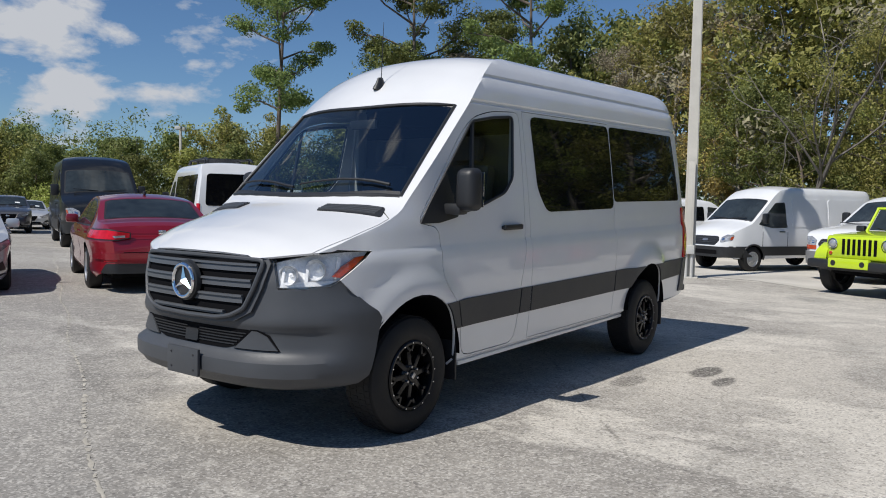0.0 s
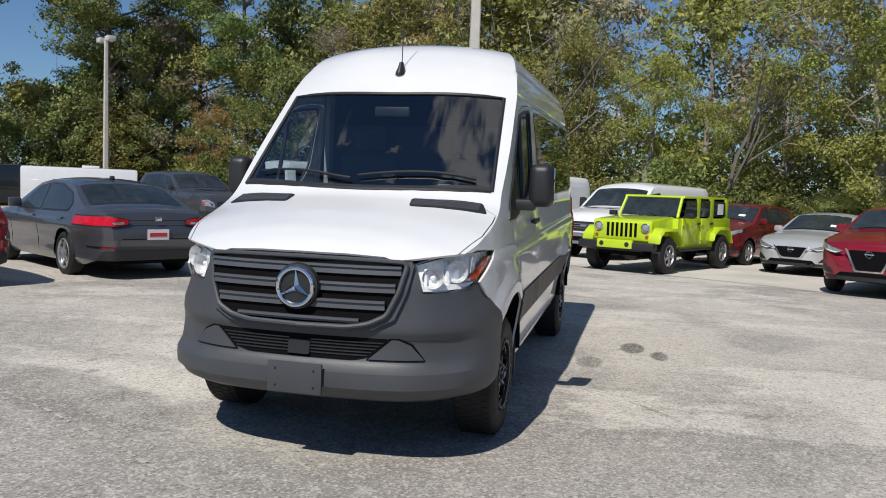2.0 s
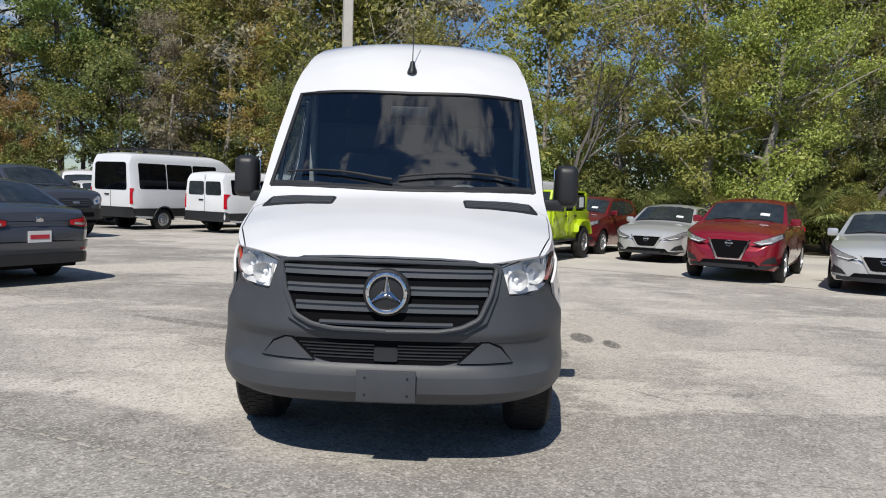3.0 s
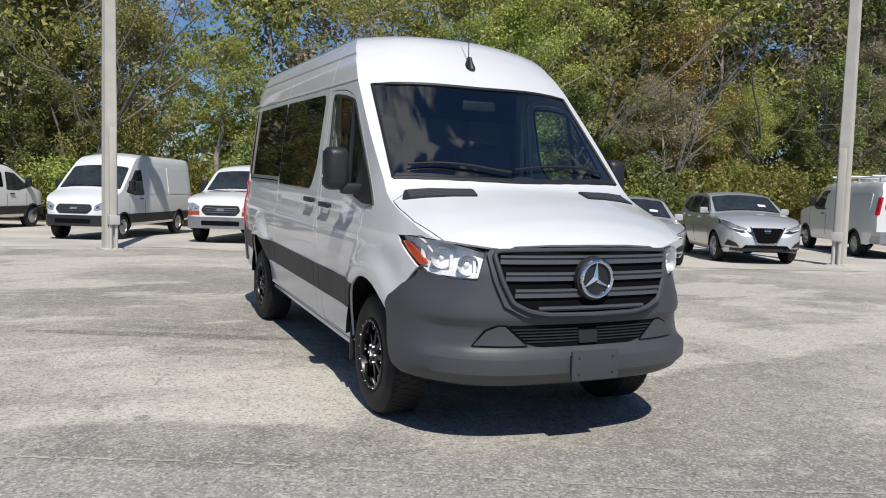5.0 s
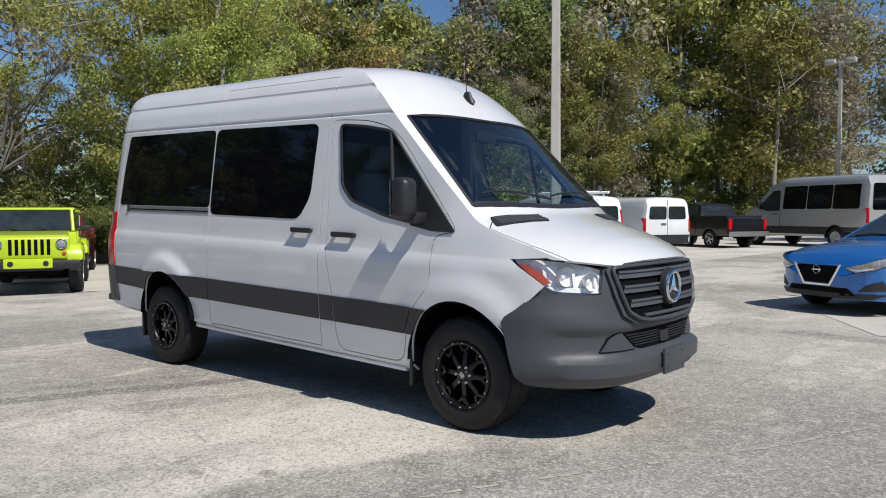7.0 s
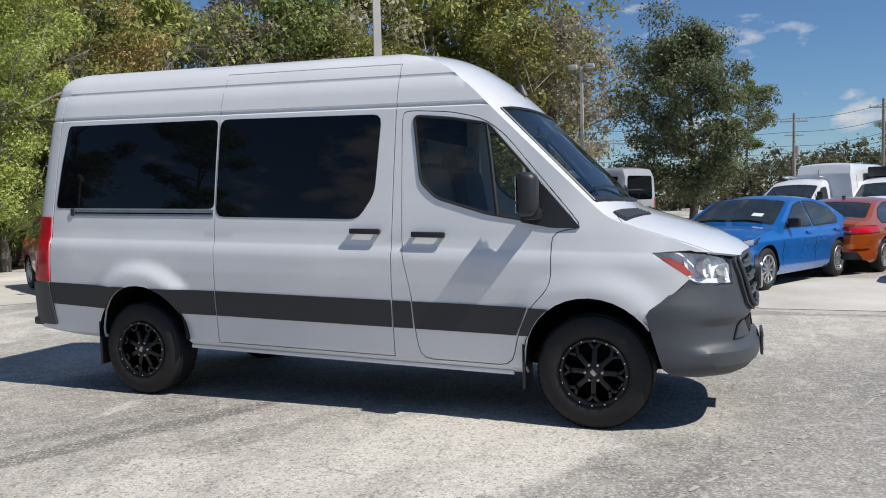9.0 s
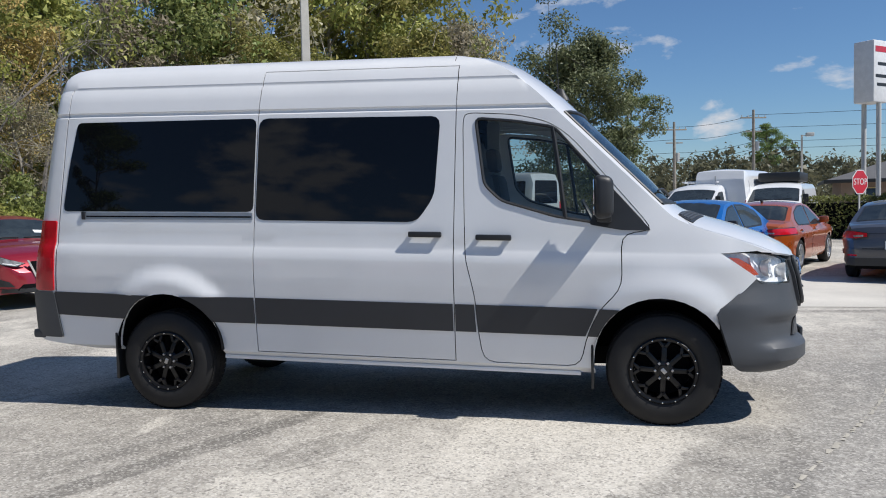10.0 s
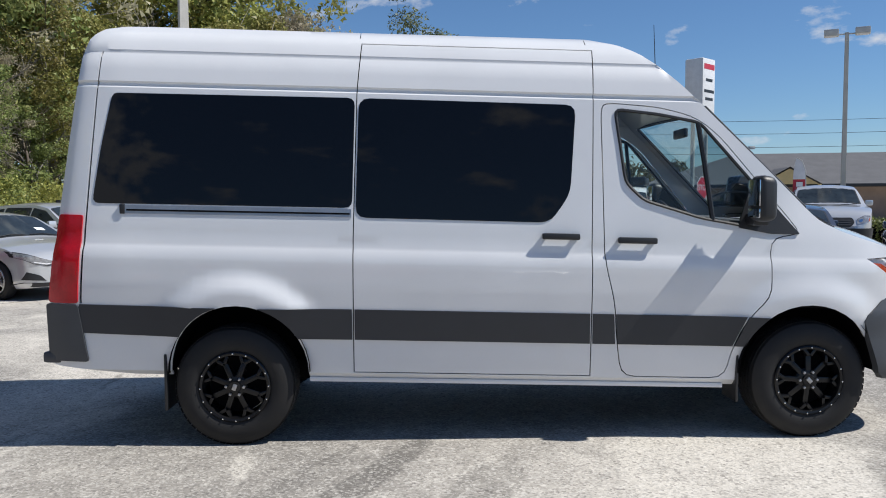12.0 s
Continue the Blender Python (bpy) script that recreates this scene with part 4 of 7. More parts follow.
        part("lower_grille", sheet(rounded([(-0.5, bz + 0.08), (0.5, bz + 0.08), (0.5, bz + 0.2), (-0.5, bz + 0.2)], 0.03), 0.12, sh.on_nose(1, 0.042), 0.01), VOID, root)
    else:
        zt = d["edge"][-3][1]
        z0 = d["bottom"][-1][1]
        v = [(-0.20, z0 + 0.19), (0.20, z0 + 0.19), (0.35, zt - 0.09), (-0.35, zt - 0.09)]
        # grille openings are black sheets on the nose, their inner shade painted
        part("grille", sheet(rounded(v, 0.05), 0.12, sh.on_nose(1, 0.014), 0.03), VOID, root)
        for s in (1, -1):
            a = [(s * 0.395, zt - 0.065), (s * 0.355, zt - 0.075), (s * 0.197, z0 + 0.178), (s * 0.225, z0 + 0.155)]
            part("grille_trim", sheet(a, 0.1, sh.on_nose(1, 0.022), 0.02), CHROME, root)
            q = [(s * 0.43, zt - 0.115), (s * 0.66, zt - 0.045), (s * 0.88, zt + 0.05), (s * 0.89, zt - 0.03), (s * 0.74, zt - 0.13), (s * 0.56, zt - 0.165)]
            part("running_lamp", sheet([(s * 0.47, zt - 0.125), (s * 0.58, zt - 0.150), (s * 0.74, zt - 0.115), (s * 0.74, zt - 0.10), (s * 0.58, zt - 0.135)], 0.04, sh.on_nose(1, 0.016), 0.01), LAMP_IN, root)
            part("lamp_surround", sheet(grow(q, 0.018), 0.04, sh.on_nose(1, 0.006), 0.02), TRIM, root)
            part("headlight", sheet(q, 0.04, sh.on_nose(1, 0.012), 0.02), LAMP_CAR, root, "swept clear headlight")
            q = [(s * 0.58, z0 + 0.10), (s * 0.84, z0 + 0.12), (s * 0.80, z0 + 0.25), (s * 0.66, z0 + 0.19)]
            part("fog_recess", sheet(q, 0.04, sh.on_nose(1, 0.006), 0.02), TRIM, root)
        part("grille_trim", sheet([(-0.22, z0 + 0.155), (0.22, z0 + 0.155), (0.2, z0 + 0.18), (-0.2, z0 + 0.18)], 0.1, sh.on_nose(1, 0.022), 0.02), CHROME, root)
        part("lower_grille", sheet(rounded([(-0.56, z0 + 0.04), (0.56, z0 + 0.04), (0.46, z0 + 0.14), (-0.46, z0 + 0.14)], 0.02), 0.06, sh.on_nose(1, 0.012), 0.02), VOID, root)
        bmb = bmesh.new()
        lathe(bmb, [(0.045, 0), (0.055, 0.012), (0.065, 0.0)], 20, Matrix.Translation((f + 0.02, 0, zt - 0.15)) @ Matrix.Rotation(radians(90), 4, "Z"))
        add_box(bmb, (f + 0.02, 0, zt - 0.15), (0.02, 0.15, 0.022), 0.004)
        part("badge", bmb, CHROME, root)
        part("front_lip", sheet(rounded([(-0.86, z0 - 0.0), (0.86, z0 - 0.0), (0.84, z0 + 0.07), (-0.84, z0 + 0.07)], 0.02), 0.12, sh.on_nose(1, 0.014), 0.02), TRIM, root)
    # tail
    bz = d["bottom"][0][1]
    if van:
        top = d["edge"][2][1]
        for s in (1, -1):
            q = [(s * 0.875, 0.86), (s * 0.962, 0.86), (s * 0.950, 1.34), (s * 0.875, 1.34)]
            if kind == "oldvan":
                q = [(s * 0.875, 1.18), (s * 0.955, 1.18), (s * 0.88, 1.64), (s * 0.80, 1.64)]
            part("tail_light", sheet(rounded(q, 0.02), 0.03, sh.on_nose(-1, 0.014), 0.03), RED_LENS, root)
            if "rear_glass" in opts and kind == "van" and s > 0:
                q = [(-0.74, 1.28), (0.74, 1.28), (0.70, top - 0.26), (-0.70, top - 0.26)]
                part("rear_window", sheet(rounded(q, 0.10), 0.1, tail, 0.02), TINT, root)
            elif "rear_glass" in opts and kind != "van":
                q = [(s * 0.04, 1.30), (s * 0.76, 1.30), (s * 0.72, top - 0.28), (s * 0.04, top - 0.28)]
                part("rear_window", sheet(rounded(q, 0.08), 0.2, tail, 0.02), CARGLASS, root)
        part("door_seam", sheet([(-0.008, 0.6), (0.008, 0.6), (0.008, top - 0.06 if kind != "van" else 1.26), (-0.008, top - 0.06 if kind != "van" else 1.26)], 0.3, sh.on_nose(-1, 0.002), 0.01), VOID, root)
        part("rear_bumper", sheet(rounded([(-0.97, bz - 0.06), (0.97, bz - 0.06), (0.97, bz + 0.26), (-0.97, bz + 0.26)], 0.05), 0.2, sh.on_nose(-1, 0.06), 0.09), STEEL if "chrome_bumper" in opts else TRIM, root)
        part("door_handle", sheet([(0.06, 1.12), (0.26, 1.12), (0.26, 1.16), (0.06, 1.16)], 0.3, sh.on_nose(-1, 0.03), 0.03), TRIM, root)
        if "side_glass" in opts:
            z1 = min(top - 0.22, 2.12)
            for s in (1, -1):
                x = -1.42
                for n in range(3):
                    a, b2 = x - n * 1.1, x - n * 1.1 - 1.06
                    part("side_window", sheet(rounded([(a, 1.32), (b2, 1.32), (b2, z1), (a, z1)], 0.07), 0.3, sh.on_side(s, 0.006), 0.02), TINT, root)
        elif kind == "van" or "panels" in opts or kind == "oldvan":
            z1 = top - 0.3
            for s in (1, -1):
                for a, b2 in ((-1.5, -2.9), (-3.0, -4.6)):
                    part("side_panel", sheet(rounded([(a, 1.28), (b2, 1.28), (b2, z1), (a, z1)], 0.08), 0.3, sh.on_side(s, 0.012), 0.02), color, root)
    else:
        h = d["edge"][1][1]
        for s in (1, -1):
            q = [(s * 0.44, h - 0.145), (s * 0.60, h - 0.175), (s * 0.93, h - 0.17), (s * 0.93, h - 0.06), (s * 0.72, h - 0.045), (s * 0.44, h - 0.085)]
            if kind == "sedan":
                part("lamp_surround", sheet(grow(q, 0.02), 0.03, sh.on_nose(-1, 0.005), 0.02), TRIM, root)
                part("reversing_lamp", sheet([(s * 0.50, h - 0.145), (s * 0.64, h - 0.155), (s * 0.66, h - 0.125), (s * 0.50, h - 0.115)], 0.03, sh.on_nose(-1, 0.016), 0.01), LAMP_CAR, root)
            part("bumper_reflector", sheet([(s * 0.60, bz + 0.13), (s * 0.76, bz + 0.13), (s * 0.76, bz + 0.16), (s * 0.60, bz + 0.16)], 0.04, sh.on_nose(-1, 0.012), 0.02), RED_LENS, root)
            if kind == "pickup":
                q = [(s * 0.80, h - 0.48), (s * 0.96, h - 0.48), (s * 0.96, h - 0.06), (s * 0.80, h - 0.06)]
            part("tail_light", sheet(q, 0.03, sh.on_nose(-1, 0.012), 0.03), RED_LENS, root)
        if kind == "pickup":
            part("tailgate", sheet(rounded([(-0.76, bz + 0.26), (0.76, bz + 0.26), (0.76, h - 0.04), (-0.76, h - 0.04)], 0.03), 0.3, sh.on_nose(-1, 0.02), 0.03), color, root)
            part("bed_floor", boxes(((-3.9, 0, 1.372), (1.6, 1.66, 0.02), 0.004)), TRIM, root)
            part("rear_bumper", sheet(rounded([(-0.94, bz - 0.02), (0.94, bz - 0.02), (0.94, bz + 0.18), (-0.94, bz + 0.18)], 0.04), 0.2, sh.on_nose(-1, 0.10), 0.12), STEEL, root)
            part("rear_window", sheet(rounded([(-0.66, 1.46), (0.66, 1.46), (0.6, 1.76), (-0.6, 1.76)], 0.04), 0.3, lambda y, z, dd: (-2.99 + (z - 1.42) * 0.17 - 0.01 + dd, y, z), 0.02), CARGLASS, root)
        else:
            part("rear_valance", sheet(rounded([(-0.80, bz - 0.04), (0.80, bz - 0.04), (0.74, bz + 0.10), (-0.74, bz + 0.10)], 0.03), 0.05, sh.on_nose(-1, 0.014), 0.03), TRIM, root)
            part("bumper_ledge", sheet(rounded([(-0.86, h - 0.46), (0.86, h - 0.46), (0.86, h - 0.37), (-0.86, h - 0.37)], 0.03), 0.05, sh.on_nose(-1, 0.030), 0.035), color, root)
            for seam in ([(-0.52, h - 0.365), (0.52, h - 0.365), (0.52, h - 0.355), (-0.52, h - 0.355)], [(-0.47, h - 0.10), (0.47, h - 0.10), (0.47, h - 0.092), (-0.47, h - 0.092)]):
                part("boot_seam", sheet(seam, 0.05, sh.on_nose(-1, 0.003), 0.008), VOID, root)
            part("badge", boxes(((e - 0.014, 0, h - 0.07), (0.012, 0.10, 0.06), 0.004)), CHROME, root)
        if "dealer_plate" in opts:
            zz = h - 0.30 if kind != "pickup" else bz + 0.1
            pl = part("number_plate", sheet([(-0.16, zz - 0.08), (0.16, zz - 0.08), (0.16, zz + 0.08), (-0.16, zz + 0.08)], 0.2, sh.on_nose(-1, 0.022), 0.01), PLATEM, root, "white dealer plate with a red bar")
            bars(pl, "plate_bar", [(-0.13, zz - 0.025, 0.13, zz + 0.03)], sh.on_nose(-1, 0.026), PLATER)
    return root


def at(x, y, deg):
    return pose(x, y, ground_z(x, y), 0, 0, deg)


# ---- the white van in the middle of the lot ----
RAKE = 0.028


class VanShell(Shell):
    def half(self, x, z):
        y = lerp(z, self.w) * smooth_lerp(x, self.p)
        if z > self.u[0]:
            y *= 1 - (1 - lerp(x, self.u[2])) * min(1, (z - self.u[0]) / self.u[1])
        for cx, cz, r, amp, near, wide in ((0.0, 0.51, 0.44, 0.040, 0.03, 0.20), (-3.62, 0.449, 0.43, 0.052, 0.07, 0.15)):
            d = math.hypot(x - cx, z - cz)
            t = max(0.0, min(1.0, 1 - (d - r - near) / wide))
            y += amp * t * t * (3 - 2 * t) * max(0.0, min(1.0, (z - 0.62) / 0.22))
        return y


VAN_W = [(0.41, 0.895), (0.45, 0.94), (0.60, 0.957), (0.672, 0.962), (0.865, 0.975), (1.0, 0.985), (1.15, 0.985), (1.205, 0.98), (1.235, 0.966), (1.255, 0.960), (1.34, 0.957),
         (1.44, 0.948), (1.7, 0.923), (1.95, 0.895), (2.19, 0.866), (2.222, 0.862), (2.234, 0.846), (2.25, 0.846), (2.262, 0.855), (2.34, 0.838), (2.42, 0.818), (2.44, 0.800), (2.452, 0.796), (2.466, 0.798), (2.52, 0.776), (2.56, 0.750), (2.60, 0.712), (2.64, 0.655)]
VAN_EDGE = [(-4.80, 2.46), (-4.74, 2.555), (-4.62, 2.61), (-4.4, 2.635), (-4.2, 2.64), (-1.38, 2.64), (-1.19, 2.60), (-1.06, 2.54), (-0.95, 2.465), (-0.80, 2.338), (-0.66, 2.20), (0.03, 1.535), (0.10, 1.475), (0.2, 1.43),
            (0.3, 1.395), (0.52, 1.33), (0.77, 1.235), (0.9, 1.16), (1.0, 1.075), (1.04, 1.035)]
VAN_PLAN = [(-4.80, 0.94), (-4.76, 0.965), (-4.68, 0.982), (-4.5, 0.995), (-4.3, 1.0), (-0.5, 1.0), (0.0, 0.998), (0.3, 0.985), (0.5, 0.955), (0.7, 0.885), (0.82, 0.80), (0.92, 0.69), (1.0, 0.56), (1.04, 0.47)]
VAN_CROWN = [(-4.8, 0.015), (-4.5, 0.02), (-1.6, 0.03), (-1.3, 0.045), (-0.95, 0.125), (-0.66, 0.178), (0.0, 0.175), (0.1, 0.14), (0.2, 0.108), (0.5, 0.112), (0.83, 0.13), (1.0, 0.15), (1.04, 0.172)]
van_xs = sorted(set(np.round(np.linspace(-4.8, -4.3, 12), 4)) | set(np.round(np.arange(-4.3, -2.95, 0.045), 4)) | set(np.round(np.arange(-4.3, -1.4, 0.1), 4)) | set(np.round(np.arange(-1.4, 1.04, 0.045), 4)) | {1.04})
VS = VanShell(VAN_EDGE, VAN_W, VAN_PLAN, VAN_CROWN, [(-4.8, 0.47), (-4.3, 0.42), (-0.5, 0.41), (1.04, 0.41)], (1.3, 0.25, [(-0.7, 1.0), (-0.3, 0.985), (0.1, 0.955), (0.6, 0.92)]), levels=[0.90, 0.935, 0.97, 1.035, 1.07, 1.11], xs=van_xs)
VAN = thing("passenger_van", "white high-roof passenger van with black off-road wheels and grey bumpers", "van")


def settle(bm):
    """The tail leans forward towards the roof, and the body sits nose-down on its springs."""
    for v in bm.verts:
        x, z = v.co.x, v.co.z
        d = max(0.0, min(1.0, (-4.35 - x) / 0.45))
        v.co.x += d * 0.125 * max(0.0, z - 0.9)
        v.co.z -= RAKE * (v.co.x + 1.8)
    return bm


def vpart(name, bm, mat, parent=None, label="", smooth=38):
    return part(name, settle(bm), mat, parent or VAN, label, smooth)


def strip_quads(line, w, closed=True):
    pts = [Vector(p) for p in line]
    for a, b in zip(pts, pts[1:] + ([pts[0]] if closed else [])):
        d = (b - a).normalized()
        n = Vector((-d.y, d.x)) * w / 2
        e = d * w / 2
        yield [tuple(a - e + n), tuple(a - e - n), tuple(b + e - n), tuple(b + e + n)]


FRONT_DOOR = rounded([(-1.20, 0.46), (-1.235, 0.70), (-1.25, 0.93), (-1.315, 1.20), (-1.325, 2.17), (-1.29, 2.205), (-0.95, 2.185), (-0.72, 2.13), (-0.57, 2.02), (-0.10, 1.47), (-0.05, 1.395), (-0.25, 1.37), (-0.25, 1.01), (-0.40, 0.86), (-0.49, 0.66), (-0.53, 0.46)], 0.09, 3)
SLIDE_DOOR = [(-2.905, 0.46), (-1.40, 0.46), (-1.395, 1.3), (-1.372, 2.24), (-1.362, 2.55), (-2.845, 2.55), (-2.872, 2.24), (-2.90, 1.3)]
SIDE_PANEL = SLIDE_DOOR[:3] + [(-1.372, 2.215), (-2.872, 2.215), (-2.90, 1.3)]
TAIL_POST = [(-4.60, 0.87), (-4.585, 0.87), (-4.56, 2.45), (-4.575, 2.45)]
DOOR_GLASS = rounded([(-1.235, 2.165), (-0.96, 2.14), (-0.69, 2.095), (-0.10, 1.435), (-0.14, 1.415), (-0.40, 1.44), (-0.69, 1.485), (-1.06, 1.59), (-1.175, 1.70)], 0.045)
REAR_GLASS = rounded([(-4.42, 2.185), (-2.885, 2.192), (-2.905, 1.50), (-4.545, 1.495), (-4.50, 1.85)], 0.05)
SLIDE_GLASS = rounded([(-2.86, 2.192), (-1.485, 2.185), (-1.53, 1.62), (-1.66, 1.435), (-2.885, 1.44)], 0.07)


def shield_poly(m=0.0):
    base = [(0.165 + m - 0.15 * (y / 0.86) ** 2, y) for y in np.linspace(-0.845 - m, 0.845 + m, 13)]
    top = [(-0.505 - m - 0.13 * (y / 0.8) ** 2, y) for y in np.linspace(0.785 + m, -0.785 - m, 13)]
    return [(float(a), float(b)) for a, b in base + top]


def panel(name, bm):
    """A body panel that keeps the winding of the shell, outside out."""
    settle(bm)
    bm.normal_update()
    vote = 0.0
    for f in bm.faces:
        c = f.calc_center_median()
        vote += f.calc_area() * (f.normal.y * c.y + f.normal.z * (c.z - 1.2) + 0.3 * f.normal.x * (c.x + 1.9))
    if vote < 0:
        bmesh.ops.reverse_faces(bm, faces=bm.faces)
    # folded edges along the joints
    bm.normal_update()
    rim = [e for e in bm.edges if e.is_boundary]
    fold = {}
    for e in rim:
        for v in e.verts:
            if v not in fold:
                fold[v] = bm.verts.new(v.co - v.normal * 0.014)
    for e in rim:
        f = e.link_faces[0]
        a, b = next((l.vert, l.link_loop_next.vert) for l in f.loops if l.edge == e)
        bm.faces.new((b, a, fold[a], fold[b]))
    me = bpy.data.meshes.new(name)
    bm.to_mesh(me)
    bm.free()
    me.materials.append(WHITE)
    me.polygons.foreach_set("use_smooth", [True] * len(me.polygons))
    me.set_sharp_from_angle(angle=radians(30))
    ob = new(name, me)
    ob.parent = VAN
    return ob


def build_van_body():
    bm = VS.mesh()
    caps = [f for f in bm.faces if len(f.verts) > 20 and f.calc_center_median().x > 0]
    bmesh.ops.delete(bm, geom=caps, context="FACES")
    # front end below the bonnet belongs to the bumper and lamps
    front = [(0.37, 0.35), (0.37, 0.885), (0.53, 1.005), (0.615, 1.09), (0.50, 1.17), (0.385, 1.248), (0.62, 1.265), (0.80, 1.205), (0.95, 1.105), (1.1, 0.96), (1.1, 0.35)]
    for s in (1, -1):
        cut_holes(bm, [front], s)
        cut_holes(bm, [circle_poly(0.0, 0.51, 0.44, 36), circle_poly(-3.62, 0.449, 0.43, 36)], s)
        cut_holes(bm, [DOOR_GLASS], s)
        for quad in strip_quads(FRONT_DOOR, 0.0065):
            cut_holes(bm, [quad], s)
        for quad in strip_quads(SLIDE_DOOR if s < 0 else SIDE_PANEL, 0.0065 if s < 0 else 0.005):
            cut_holes(bm, [quad], s)
        cut_holes(bm, [TAIL_POST], s)
    lead = [(0.0, 1.248), (0.25, 1.245), (0.45, 1.233), (0.50, 1.216), (0.6, 1.226), (0.74, 1.243), (0.82, 1.252), (0.88, 1.256)]
    under = [(-y, z) for y, z in lead[::-1]] + lead[1:] + [(0.88, 0.5), (-0.88, 0.5)]
    fs = cut_region(bm, under, (1, 2), 1)
    bmesh.ops.delete(bm, geom=[f for f in fs if f.calc_center_median().x > 0.58], context="FACES")
    # below the arches
    fs = [f for f in bm.faces if (c := f.calc_center_median()).z < 0.5 and (abs(c.x) < 0.44 or abs(c.x + 3.62) < 0.43) and len(f.verts) < 20]
    bmesh.ops.delete(bm, geom=fs, context="FACES")
    fs = cut_region(bm, shield_poly(), (0, 1))
    bmesh.ops.delete(bm, geom=[f for f in fs if f.calc_center_median().z > 1.4], context="FACES")
    # bonnet, cut free along its shut line
    for s in (1, -1):
        line = [(x, s * (VS.half(x, VS.edge(x)) - 0.012)) for x in (1.05, 1.0, 0.9, 0.77, 0.52, 0.3, 0.2)] + [(0.14, s * 0.78), (0.13, s * 0.80)]
        for quad in strip_quads(line, 0.007, False):
            fs = cut_region(bm, quad, (0, 1))
            bmesh.ops.delete(bm, geom=[f for f in fs if f.calc_center_median().z > 0.9], context="FACES")
    # roof joints across the van
    for x in (-1.40, -2.86):
        fs = cut_region(bm, [(x, -0.72), (x + 0.006, -0.72), (x + 0.006, 0.72), (x, 0.72)], (0, 1))
        bmesh.ops.delete(bm, geom=[f for f in fs if f.calc_center_median().z > 2], context="FACES")
    # split into loose panels
    seen, panels = set(), []
    bm.faces.ensure_lookup_table()
    for f in bm.faces:
        if f in seen:
            continue
        stack, group = [f], []
        seen.add(f)
        while stack:
            g = stack.pop()
            group.append(g)
            for e in g.edges:
                for h in e.link_faces:
                    if h not in seen:
                        seen.add(h)
                        stack.append(h)
        panels.append(group)
    panels.sort(key=len, reverse=True)
    for group in panels:
        c = sum((f.calc_center_median() for f in group), Vector()) / len(group)
        if len(group) < 6:
            continue
        nm = "body_panel"
        if abs(c.y) > 0.7 and -1.3 < c.x < -0.2:
            nm = "front_door"
        elif abs(c.y) > 0.6 and -2.9 < c.x < -1.4:
            nm = "sliding_door" if c.y < 0 else "side_panel"
        elif c.z > 2.3 and abs(c.y) < 0.4:
            nm = "roof_panel"
        elif c.x > 0.2 and abs(c.y) < 0.2:
            nm = "bonnet"
        b = bmesh.new()
        made = {}
        for f in group:
            for v in f.verts:
                if v not in made:
                    made[v] = b.verts.new(v.co)
            b.faces.new([made[v] for v in f.verts])
        panel(nm, b)
    bm.free()


build_van_body()

# dark inner skin behind the joints, open round the cab glass
bm = VS.mesh()
bmesh.ops.delete(bm, geom=[f for f in bm.faces if (c := f.calc_center_median()).x > 0.34 or (c.x > -1.42 and c.z > 1.33)], context="FACES")
bmesh.ops.delete(bm, geom=[f for f in bm.faces if (c := f.calc_center_median()).z < 0.95 and (abs(c.x) < 0.47 or abs(c.x + 3.62) < 0.47)], context="FACES")
for v in bm.verts:
    v.co.y *= 0.962
    v.co.z = 0.44 + (v.co.z - 0.44) * 0.985
    v.co.x = -1.9 + (v.co.x + 1.9) * 0.985
vpart("inner_skin", bm, VOID)

